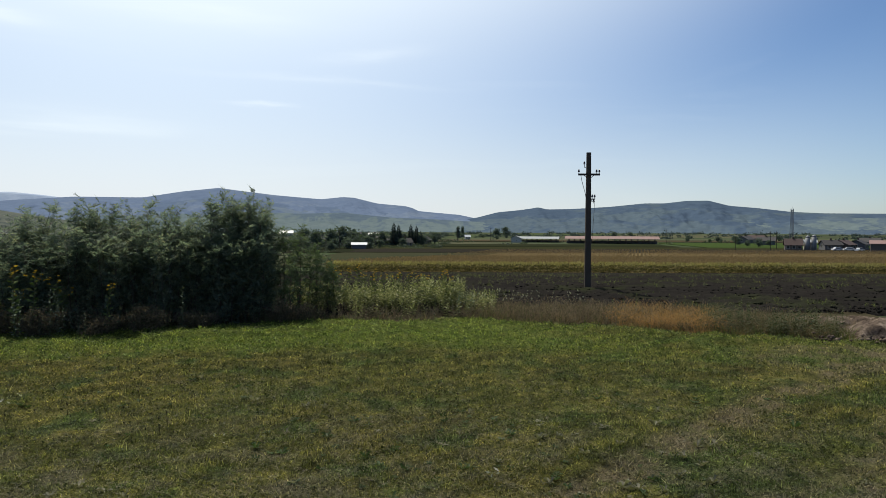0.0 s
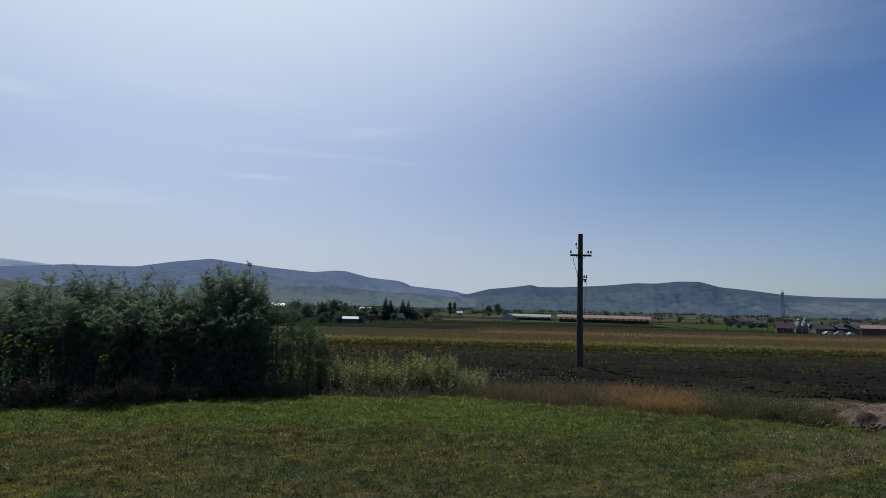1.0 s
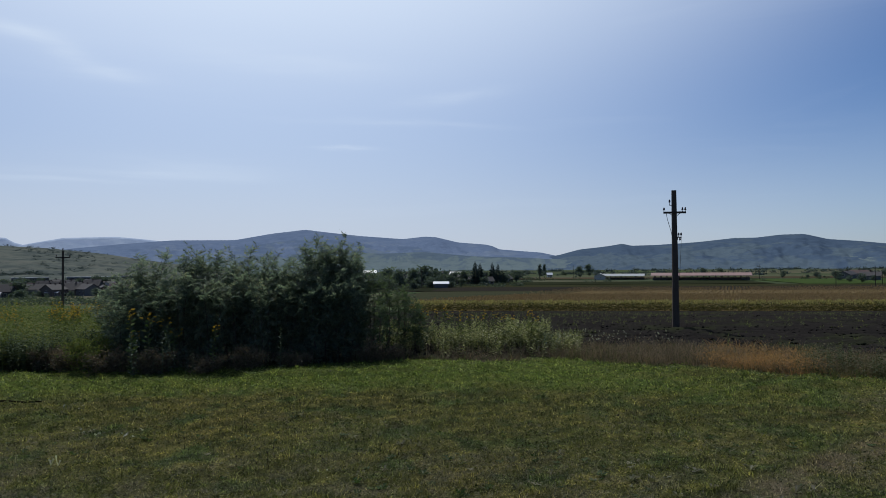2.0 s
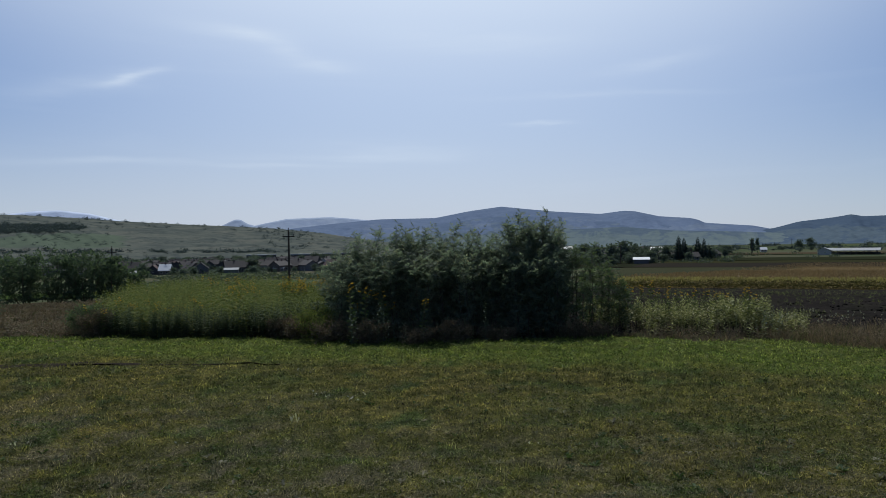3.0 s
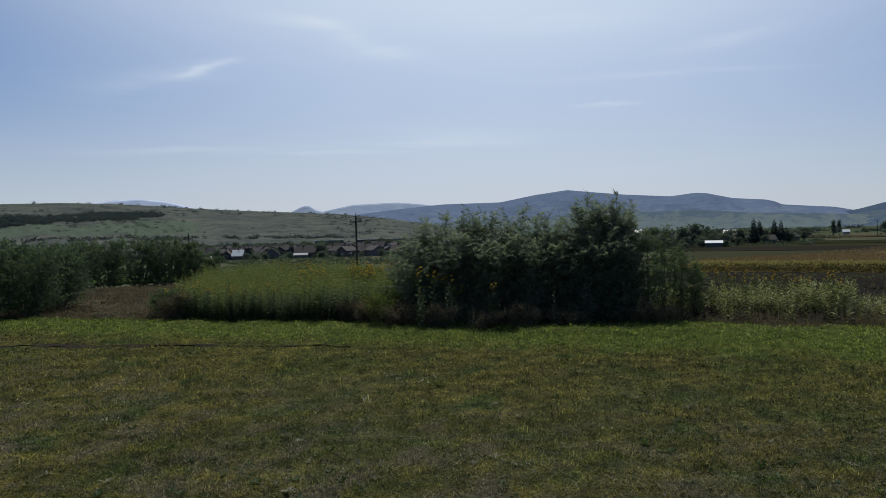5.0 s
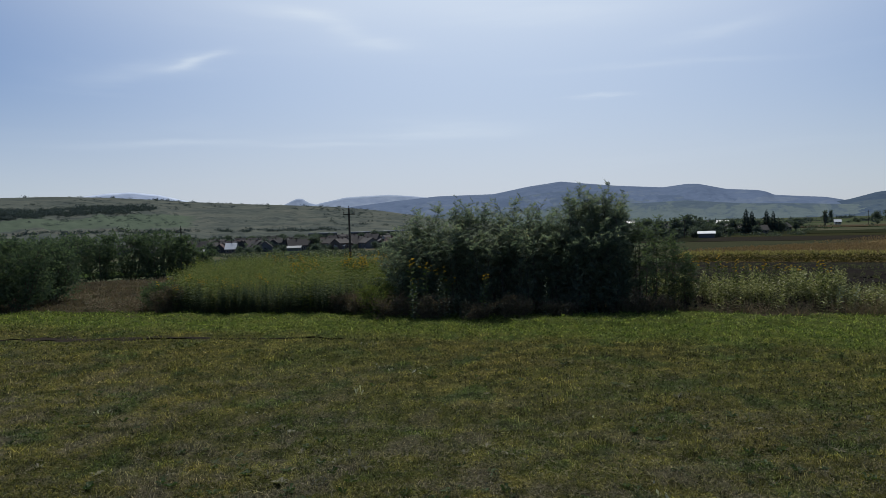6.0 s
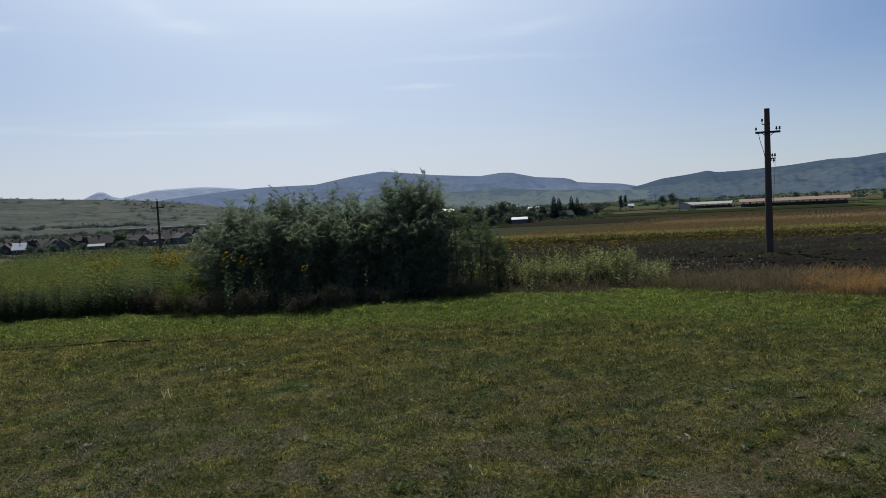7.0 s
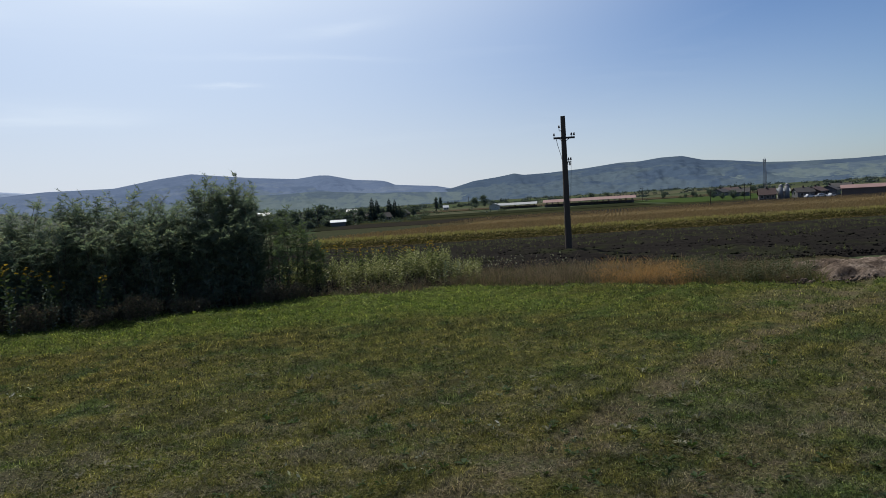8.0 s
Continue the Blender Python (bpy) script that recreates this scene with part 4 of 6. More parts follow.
for az, d, h, sp, sd in ((-63.0, 37, 3.3, 2.0, 61), (-60.2, 38, 3.4, 2.0, 62), (-58.3, 41, 3.2, 1.7, 63), (-66.0, 36, 3.4, 2.0, 64), (-61.5, 43, 3.3, 2.0, 65)):
    gx, gy, gz = at(az, d)
    shrub("hedge_shrub", "rounded dark green shrub beside dry grass", gx, gy, h, sp, HEDGE_LEAF, sd, 10, 34, 20, 0.17, G2, 0.4, 0.15)
for az, d, h, sp, sd in ((-56.8, 69, 4.4, 2.4, 71), (-54.6, 70, 4.7, 2.4, 72), (-52.6, 70, 5.0, 2.4, 73), (-50.8, 69, 4.8, 2.2, 74), (-49.2, 70, 4.2, 2.0, 75), (-59.0, 70, 4.2, 2.4, 76), (-47.9, 71, 3.1, 1.7, 77)):
    gx, gy, gz = at(az, d)
    shrub("hedge_shrub", "dense dark green hedge shrub behind dry grass", gx, gy, h, sp, HEDGE_LEAF, sd, 8, 28, 18, 0.26, G2, 0.4, 0.15)

# ---- tall weeds ----


def weed_template(rng, height, n_leaf, leaf, droop=0.3, bare=0.12):
    """One upright leafy stalk of triangles."""
    st = np.array([[-0.008, 0, 0], [0.008, 0, 0], [0.0, 0.004, height]])
    zs = np.linspace(bare, 1.0, n_leaf) * height
    a = np.arange(n_leaf) * 2.4 + rng.uniform(0, 6)
    pos = np.stack([0 * zs, 0 * zs, zs], 1)
    up = 0.5 - droop + 0.6 * (zs / height) ** 2
    ah = np.stack([np.cos(a), np.sin(a), up], 1)
    size = leaf * (1.15 - 0.65 * (zs / height) ** 2) * rng.uniform(0.8, 1.2, n_leaf)
    return joined([(st, np.array([[0, 1, 2]])), leaves(rng, pos, ah, size, size * 0.45, 0.15, 0.6)])


def weed_patch(name, label, pts, mat, height, n_leaf, leaf, seed, var=0.25, kinds=4, lean=0.10, clumpy=0.0, bare=0.12):
    rng = np.random.default_rng(seed)
    grow = np.clip(1 + clumpy * (vnoise(pts[:, 0], pts[:, 1], 0.45, seed) + 0.6 * vnoise(pts[:, 0], pts[:, 1], 1.3, seed + 1)), 0.4, 1.5)
    which = rng.integers(0, kinds, len(pts))
    out = []
    for k in range(kinds):
        tv, tf = weed_template(rng, height, n_leaf, leaf, bare=bare)
        p = pts[which == k]
        m = len(p)
        out.append(scatter(tv, tf, p, rng.uniform(0, math.tau, m), rng.uniform(1 - var, 1 + var * 0.6, m) * grow[which == k], np.abs(rng.normal(0, lean, m)), rng.uniform(0, math.tau, m)))
    v, f = joined(out)
    return tagged(new(name, np_mesh(name, v, f, mat)), label, "weeds", "", "stuff")


def polar_points(rng, n, az0, az1, d0, d1, keep=None):
    az = np.radians(rng.uniform(az0, az1, n))
    d = np.sqrt(rng.uniform(d0 ** 2, d1 ** 2, n))
    x, y = EYE[0] + d * np.sin(az), EYE[1] + d * np.cos(az)
    p = np.stack([x, y, land(x, y)], 1)
    return p if keep is None else p[keep(x, y)]


rng = np.random.default_rng(7)
mid = polar_points(rng, 470, -12.5, 1.6, 27.0, 30.0, lambda x, y: vnoise(x, y, 0.9, 14) > -0.6)
weed_patch("tall_weeds", "stand of pale green leafy tall weeds beside the ploughed field", mid, WEED_LEAF, 1.05, 22, 0.150, 71, 0.35, lean=0.11, clumpy=0.22, bare=0.34)
mid2 = polar_points(rng, 70, 1.6, 4.2, 27.0, 29.0)
weed_patch("thin_weeds", "thinning pale weeds at the end of the stand", mid2, WEED_LEAF, 0.75, 18, 0.12, 70, 0.45, lean=0.13)
low2 = polar_points(rng, 80, -12, 4, 26.2, 27.6, lambda x, y: y > edge(x) + 0.3)
weed_patch("green_weeds", "low fresh green weeds before the tall stand", low2, WEED_LEAF, 0.5, 14, 0.15, 79, 0.5)
low = polar_points(rng, 240, -12, 4, 25.9, 27.4, lambda x, y: y > edge(x) + 0.2)
weed_patch("low_weeds", "low brownish mixed weeds at the meadow's edge", low, BROWN, 0.38, 12, 0.085, 72, 0.4)
sil = polar_points(rng, 12, 0.6, 3.0, 26.2, 27.6)
weed_patch("silver_weeds", "pale silvery weeds at the end of the stand", sil, SILVER_LEAF, 0.9, 18, 0.12, 73)


def in_patch(x, y):
    d, az = np.hypot(x, y), np.degrees(np.arctan2(x, y))
    front = np.interp(az, [-52, -50, -46, -42, -37, -32], [33, 30, 28.5, 27.8, 27.0, 26.0])
    back = np.interp(az, [-51, -49.8, -48, -45, -37, -32], [31, 38, 52, 58, 50, 42])
    return (d > front) & (d < back) & (az > -50.8) & (az < -31)


big = polar_points(rng, 9000, -52, -31, 26, 60, in_patch)
weed_patch("weed_field", "broad field of tall green flowering weeds", big, FIELD_WEED, 1.34, 20, 0.165, 74, 0.35, lean=0.07, clumpy=0.34)
# shade on the stand's front face is put into a darker leaf colour
front = polar_points(rng, 6500, -50.5, -33.5, 26, 33, lambda x, y: in_patch(x, y) & ~in_patch(x * 0.957, y * 0.957))
weed_patch("nettle_front", "tall leafy weeds along the weed field's front, shade put into their colour", front, m_leaf("dark_nettle_leaf", (0.030, 0.048, 0.028), (0.095, 0.122, 0.066), 0.15), 1.22, 22, 0.12, 69, 0.3, lean=0.09, clumpy=0.25)
skirt = polar_points(rng, 1400, -56, -31, 25, 36, lambda x, y: (y > edge(x) + 0.15) & (np.hypot(x, y) < np.interp(np.degrees(np.arctan2(x, y)), [-56, -50, -42, -32], [37, 32, 29.5, 28])))
weed_patch("skirt_weeds", "low dull weeds in front of the tall stand", skirt, BROWN, 0.5, 14, 0.12, 75, 0.4)
pale = np.concatenate([polar_points(rng, 34, -31.6, -26.6, 23.8, 25.2), polar_points(rng, 8, -24.0, -18.3, 24.2, 25.0)])
weed_patch("nettle_clump", "pale grey leaved nettles before the shrubs", pale, SILVER_LEAF, 1.3, 20, 0.12, 76, 0.45)


def flower_mesh(rng):
    """A daisy-like head: ring of petals and a raised middle."""
    n = 9
    a = np.arange(n) * math.tau / n
    pos = np.stack([np.cos(a) * 0.012, np.sin(a) * 0.012, 0 * a], 1)
    ah = np.stack([np.cos(a), np.sin(a), 0.15 + 0 * a], 1)
    v, f = leaves(rng, pos, ah, 0.042, 0.024, 0.1)
    t = np.arange(6) * math.tau / 6
    cv = np.concatenate([np.stack([np.cos(t) * 0.017, np.sin(t) * 0.017, 0 * t + 0.006], 1), [[0, 0, 0.017]]])
    cf = np.array([[i, (i + 1) % 6, 6] for i in range(6)])
    return np_mesh("flower_head", *joined([(v, f), (cv, cf)]), PETAL)


def flower_stalk(seed, height):
    rng = np.random.default_rng(seed)
    root = thing("flower_stalk", "tall leafy stalk with small yellow daisy flowers", "flower", 0, 0, -50, 0, "yellow flower stalks")
    g = Geo().tube([(0, 0, 0), (0.02, 0.01, height * 0.55), (0, 0.03, height * 0.92)], [0.011, 0.009, 0.005], 5)
    heads = []
    for k in range(7):
        a, r = rng.uniform(0, math.tau), rng.uniform(0.05, 0.26)
        tip = (math.cos(a) * r, 0.03 + math.sin(a) * r, height * rng.uniform(0.86, 1.04))
        g.tube([(0, 0.02, height * 0.78), tip], [0.005, 0.003], 3)
        heads.append(tip)
    part("stem", g, STALK, root)
    n = 22
    zs = np.linspace(0.25, 0.9, n) * height
    a = np.arange(n) * 2.4
    v, f = leaves(rng, np.stack([0 * zs, 0 * zs, zs], 1), np.stack([np.cos(a), np.sin(a), 0.3 + 0 * a], 1), rng.uniform(0.12, 0.22, n), 0.075)
    part("foliage", np_mesh("foliage", v, f, PATCH_LEAF), None, root)
    fm = flower_mesh(rng)
    for p in heads:
        o = part("flower_head", fm, None, root, "yellow daisy flower")
        o.matrix_basis = pose(*p, rng.uniform(-40, 60), rng.uniform(-40, 40), 0) @ Matrix.Scale(rng.uniform(0.65, 1.1), 4)
    return root


stalks = [flower_stalk(90 + k, h) for k, h in enumerate((1.75, 1.6, 1.9))]
spots = []
for az, d in ((-9.2, 27.6), (-8.9, 28.3), (-7.2, 27.8), (-6.6, 28.6), (-6.1, 27.9), (-5.6, 28.4), (-4.9, 28.0), (-4.2, 28.8), (-3.6, 28.2), (-2.0, 27.9), (-1.7, 28.3), (-0.1, 28.0), (0.2, 28.5), (0.5, 27.7), (-7.8, 28.9), (-3.0, 28.9)):
    spots.append((az, d, 0.86))
rng = np.random.default_rng(17)
for k in range(90):
    spots.append((rng.uniform(-36.8, -33.0) if k % 3 else rng.uniform(-41.2, -38.6), rng.uniform(33, 43), rng.uniform(0.8, 1.0)))
for k in range(14):
    spots.append((rng.uniform(-43, -38.5), rng.uniform(45, 50), rng.uniform(0.85, 1.0)))
for k in range(26):
    spots.append((rng.uniform(-51, -43), rng.uniform(29.5, 36), rng.uniform(0.65, 0.80)))
for k in range(6):
    spots.append((rng.uniform(-32.0, -25.5), rng.uniform(24.0, 24.8), rng.uniform(0.85, 1.2)))
for i, (az, d, s) in enumerate(spots):
    gx, gy, gz = at(az, d)
    m = pose(gx, gy, gz, rng.uniform(-5, 5), rng.uniform(-5, 5), rng.uniform(0, 360))
    if i < 3:
        stalks[i].matrix_basis = m
    else:
        c = copy_thing(stalks[i % 3], m)
        c.scale = (s, s, s)

# ---- dry grass ----


def blade_mesh(name, rng, p, h, w, mat, lean=0.35, bend=0.5):
    """Bent blades of two segments each."""
    n = len(p)
    a, l = rng.uniform(0, math.tau, n), np.abs(rng.normal(0, lean, n))
    dirv = np.stack([np.cos(a), np.sin(a)], 1) * (h * l)[:, None]
    side = np.stack([-np.sin(a), np.cos(a)], 1) * (w * 0.5)[:, None]
    t = rng.uniform(0, math.tau, n)
    side = np.stack([np.cos(t), np.sin(t)], 1) * (w * 0.5)[:, None]
    z0 = p[:, 2]
    b1, b2 = p[:, :2] - side, p[:, :2] + side
    m1 = p[:, :2] + dirv * 0.4 - side * 0.7
    m2 = p[:, :2] + dirv * 0.4 + side * 0.7
    tp = p[:, :2] + dirv * (1 + bend)
    v = np.stack([np.column_stack([b1, z0]), np.column_stack([b2, z0]), np.column_stack([m2, z0 + h * 0.6]), np.column_stack([m1, z0 + h * 0.6]), np.column_stack([tp, z0 + h])], 1)
    f = np.array([[0, 1, 2], [0, 2, 3], [3, 2, 4]])[None] + (np.arange(n) * 5)[:, None, None]
    return np_mesh(name, v.reshape(-1, 3), f.reshape(-1, 3), mat)


def dry_strip(name, label, pts, mat, h0, h1, w, seed, lean=0.3, dome=None):
    rng = np.random.default_rng(seed)
    n = len(pts)
    tall = np.clip(0.60 + 0.75 * vnoise(pts[:, 0], pts[:, 1], 0.8, seed) + 0.35 * vnoise(pts[:, 0], pts[:, 1], 2.4, seed + 1), 0.12, 1.25)
    if dome:
        cx, cy, rx, ry = dome
        tall = tall * np.clip(1.15 - ((pts[:, 0] - cx) / rx) ** 2 - ((pts[:, 1] - cy) / ry) ** 2, 0.15, 1.1)
    h = rng.uniform(h0, h1, n) * tall
    return tagged(new(name, blade_mesh(name, rng, pts, h, np.full(n, w), mat, lean)), label, "dry grass", "", "stuff")


rng = np.random.default_rng(23)


def tufts(name, label, mat, n, per, h0, h1, r, w, az0, az1, keep, seed, floor=land, near=21.5):
    """Clumps of dry blades, each leaning out from its own root."""
    rng = np.random.default_rng(seed)
    c = polar_points(rng, n, az0, az1, near, 29.5, keep)
    c[:, 2] = floor(c[:, 0], c[:, 1])
    k = len(c)
    size = rng.uniform(0.45, 1.0, k) ** 1.5
    ci = np.repeat(np.arange(k), per)
    off = rng.normal(0, 1, (k * per, 2)) * (r * (0.5 + size[ci]))[:, None] * 0.5
    h = rng.uniform(h0, h1, k * per) * (0.45 + 0.75 * size[ci])
    base = np.column_stack([c[ci, 0] + off[:, 0], c[ci, 1] + off[:, 1], c[ci, 2] - 0.02])
    out = off * 1.1 + rng.normal(0, 0.42, off.shape) * h[:, None]
    t = rng.uniform(0, math.tau, k * per)
    sd_ = np.column_stack([np.cos(t), np.sin(t)]) * w / 2
    z = base[:, 2]
    v = np.stack([np.column_stack([base[:, :2] - sd_, z]), np.column_stack([base[:, :2] + sd_, z]),
                  np.column_stack([base[:, :2] + out * 0.45 + sd_ * 0.8, z + h * 0.62]), np.column_stack([base[:, :2] + out * 0.45 - sd_ * 0.8, z + h * 0.62]),
                  np.column_stack([base[:, :2] + out * 1.25, z + h])], 1)
    f = np.array([[0, 1, 2], [0, 2, 3], [3, 2, 4]])[None] + (np.arange(k * per) * 5)[:, None, None]
    return tagged(new(name, np_mesh(name, v.reshape(-1, 3), f.reshape(-1, 3), mat)), label, "dry grass", "", "stuff")


def in_band(x, y):
    return (y > edge(x) + 0.35 + 0.7 * vnoise(x, y, 0.8, 51)) & (y < 28.8 - 0.04 * x)


OLIVE = m_leaf("olive_grass", (0.060, 0.070, 0.028), (0.150, 0.150, 0.070), 0.35, (0.16, 0.13, 0.08))
tufts("brown_tussocks", "dull brown tussocks of dead grass beside the ploughed field", STUBBLE, 620, 22, 0.18, 0.46, 0.26, 0.018, 1.0, 31, in_band, 91)
tufts("tan_tussocks", "pale tan tussocks of dry grass with feathery tops", DRY, 420, 22, 0.20, 0.56, 0.24, 0.016, 1.0, 30, lambda x, y: in_band(x, y) & (vnoise(x, y, 0.5, 15) > -0.15), 92)
tufts("olive_tussocks", "olive green tussocks between the dry grass", OLIVE, 480, 24, 0.15, 0.42, 0.26, 0.020, 1.0, 30, lambda x, y: (y > edge(x)) & (y < edge(x) + 2.2) & (vnoise(x, y, 0.45, 16) > 0.0), 93)
tufts("rust_tussocks", "rust orange tussocks of dry grass", RUST, 110, 26, 0.25, 0.60, 0.28, 0.016, 13.5, 21.5, lambda x, y: (y > edge(x) + 0.1) & (vnoise(x, y, 0.6, 17) > -0.3), 94)
tufts("dark_tussocks", "dark brown withered clumps along the front of the dry grass", BROWN, 170, 40, 0.18, 0.42, 0.30, 0.030, -12.0, 27, lambda x, y: (y > edge(x) + 0.1) & (y < edge(x) + 1.1), 95)
band = polar_points(rng, 12000, 1.0, 31, 22.0, 29.5, lambda x, y: (y > edge(x) + 0.5 + 0.8 * vnoise(x, y, 0.8, 51)) & (y < 28.8 - 0.04 * x))
dry_strip("dry_grass_band", "dull brown dry grass along the ploughed field", band, STUBBLE, 0.12, 0.42, 0.020, 81, 0.8)
green_tuft = polar_points(rng, 4500, 1.0, 29, 22.0, 27.0, lambda x, y: (y > edge(x) - 0.1) & (y < edge(x) + 1.6) & (vnoise(x, y, 0.9, 31) > 0.1))
dry_strip("green_tufts", "olive green grass tufts in front of the dry grass", green_tuft, PATCH_LEAF, 0.2, 0.6, 0.012, 87, 0.45)
tan = polar_points(rng, 3500, 3.0, 14.5, 24.6, 28.6, lambda x, y: (y > edge(x) + 0.4) & (vnoise(x, y, 0.7, 41) > -0.1))
dry_strip("tan_grass", "pale tan dry grass with feathery tops", tan, DRY, 0.35, 0.85, 0.016, 88, 0.45)
tuft = polar_points(rng, 7500, 13.6, 25.0, 23.2, 26.8, lambda x, y: (y > edge(x) + 0.1) & (vnoise(x, y, 1.0, 12) > -0.5))
dry_strip("rusty_tuft", "rust orange dry grass tufts", tuft, RUST, 0.30, 0.80, 0.013, 82, 0.7, (7.9, 23.9, 2.2, 1.6))
tuft2 = polar_points(rng, 900, 8.0, 14.0, 24.4, 26.4, lambda x, y: (y > edge(x) + 0.2))
dry_strip("pale_tuft", "pale tan dry grass tufts", tuft2, DRY, 0.3, 0.7, 0.012, 83, 0.45)
fr = polar_points(rng, 16000, -40, -10, 21.0, 28.0, lambda x, y: (y > edge(x) - 0.1) & (y < edge(x) + 1.6) & (vnoise(x, y, 0.35, 18) > -0.25))
dry_strip("brush_fringe", "brown dead grass below the shrubs", fr, MEADOW_DRY, 0.25, 0.80, 0.022, 84)
fr2 = polar_points(rng, 22000, -61, 3, 22, 40, lambda x, y: (y > edge(x) - 0.25) & (y < edge(x) + 0.7))
dry_strip("edge_grass", "longer green grass along the meadow's edge", fr2, PATCH_LEAF, 0.10, 0.32, 0.022, 85, 0.9)
br = polar_points(rng, 34000, -62, -49, 33, 68, lambda x, y: (y > edge(x) + 0.3) & ~in_patch(x, y))
dry_strip("dry_meadow", "brown dry meadow between the hedges", br, MEADOW_DRY, 0.08, 0.32, 0.05, 86, 1.0)
drape("dry_meadow_floor", -66, -24, 27, 52, m_strip("dry_meadow_floor", (0.070, 0.055, 0.038), (0.125, 0.100, 0.066), 0.9), "brown dry ground between the hedges", -18, 0.03, 60, 0.3)


def seed_heads(name, label, pts, mat, h0, h1, size, seed):
    """Loose specks of seeds and small dry leaves among the stalks."""
    rng = np.random.default_rng(seed)
    n = len(pts)
    grow = np.clip(0.7 + 0.7 * vnoise(pts[:, 0], pts[:, 1], 0.8, seed) + 0.3 * vnoise(pts[:, 0], pts[:, 1], 2.2, seed), 0.2, 1.3)
    p = pts + np.column_stack([np.zeros((n, 2)), rng.uniform(h0, h1, n) ** 0.7 * grow])
    v, f = leaves(rng, p, rng.normal(0, 1, (n, 3)) + np.array([0, 0, 0.4]), size * rng.uniform(0.5, 1.3, n), size * 0.42)
    tagged(new(name, np_mesh(name, v, f, mat)), label, "seed heads", "", "stuff")


seed_heads("tan_seed_heads", "tan seed heads and dry leaves over the dry grass", polar_points(rng, 9000, 2.0, 27, 22.5, 29, in_band), DRY, 0.05, 0.5, 0.07, 96)
seed_heads("dark_seed_heads", "dark brown seed heads and leaves in the dry grass", polar_points(rng, 3800, -11.0, 28, 22.5, 29, lambda x, y: (y > edge(x) + 0.2) & (y < 28.8)), BROWN, 0.03, 0.42, 0.08, 97)
seed_heads("rust_seed_heads", "rust orange dry leaves and seeds", polar_points(rng, 9000, 13.0, 24.0, 22.0, 26.5, lambda x, y: (y > edge(x) + 0.1) & (((x - 7.9) / 2.4) ** 2 + ((y - 23.9) / 1.9) ** 2 < rng.uniform(0.05, 1.0, x.shape))), RUST, 0.10, 0.66, 0.075, 98)
wk = polar_points(rng, 420, 20, 29.5, 23, 27.5, lambda x, y: y > edge(x) + 0.3)
weed_patch("dark_weeds", "dark green weeds beside the rusty grass", wk, m_leaf("dark_weed_leaf", (0.045, 0.060, 0.030), (0.10, 0.10, 0.055), 0.25), 0.62, 16, 0.11, 77, 0.6)
fl = polar_points(rng, 60, 2.5, 11.5, 27.0, 28.4)
fv, ff = scatter(*leaves(np.random.default_rng(5), rng.normal(0, 0.012, (14, 3)), rng.normal(size=(14, 3)), 0.035, 0.02), fl + np.array([0, 0, 0.75]) + rng.normal(0, 0.1, fl.shape), rng.uniform(0, 6, len(fl)), rng.uniform(0.5, 1.0, len(fl)))
tagged(new("thistle_down", np_mesh("thistle_down", fv, ff, FLUFF)), "white fluffy seed heads on dry stalks", "seed heads", "", "stuff")
stv = np.array([[-0.006, 0, 0], [0.006, 0, 0], [0, 0, 0.78]])
sv, sf = scatter(stv, np.array([[0, 1, 2]]), fl, rng.uniform(0, 6, len(fl)), np.ones(len(fl)))
tagged(new("thistle_stalks", np_mesh("thistle_stalks", sv, sf, BROWN)), "thin brown thistle stalks", "stalks", "", "stuff")

vx = np.arange(-34, 17.01, 0.4)
VX, VV = np.meshgrid(vx, np.linspace(0, 1, 14), indexing="ij")
VY = edge(VX) - 0.3 + (29.2 - edge(VX) + 0.3) * VV
structure("verge", np_mesh("verge", np.stack([VX, VY, land(VX, VY) + 0.02 + 0.05 * vnoise(VX, VY, 0.9, 19)], -1).reshape(-1, 3), grid_faces(len(vx), 14),
                           m_strip("verge_litter", (0.036, 0.031, 0.020), (0.084, 0.071, 0.044), 1.5), True), "dark earth and plant litter below the weeds", "verge")

# ---- grass of the meadow ----
rng = np.random.default_rng(29)


def spread(rng, n, keep):
    """Places thinning out with distance, seen alike densely everywhere."""
    az = np.radians(rng.uniform(-66, 39, n))
    d = np.exp(rng.uniform(math.log(6.3), math.log(36), n))
    x, y = EYE[0] + d * np.sin(az), EYE[1] + d * np.cos(az)
    k = keep(x, y)
    return np.column_stack([x[k], y[k], lawn_z(x[k], y[k])])


def on_lawn(x, y):
    """Where small leaves grow: not in the rut, few on the wheel tracks."""
    s = (x - 2.0) * 0.72 - (y - 8.7) * 0.69 + 0.8 * vnoise(x, y, 0.35, 61)
    worn = np.maximum(np.exp(-(s / 0.4) ** 2), 0.8 * np.exp(-((s - 2.3) / 0.4) ** 2)) * np.clip(0.55 + vnoise(x, y, 0.9, 62), 0, 1)
    line = y - (13.2 + (x + 23) * 0.30)
    rutted = (line < 0.35) & (line > -0.6) & (x < -16.5) & (vnoise(x, y, 1.2, 63) > 0.0)
    return (y < edge(x) + 0.1) & ~rutted & (worn < rng.uniform(0.15, 1.1, x.shape))


gp = spread(rng, 300000, on_lawn)
gd = np.hypot(gp[:, 0], gp[:, 1])
s = 0.72 + 0.55 * vnoise(gp[:, 0], gp[:, 1], 0.9, 5) + 0.45 * vnoise(gp[:, 0], gp[:, 1], 3.2, 3)
s = s + 2.6 * np.clip(vnoise(gp[:, 0], gp[:, 1], 2.6, 8) - 0.22, 0, 0.6)
gh = rng.uniform(0.02, 0.06, len(gp)) * np.clip(s, 0.25, 2.4) * (0.9 + 0.02 * gd)
gw = gd * 0.0011
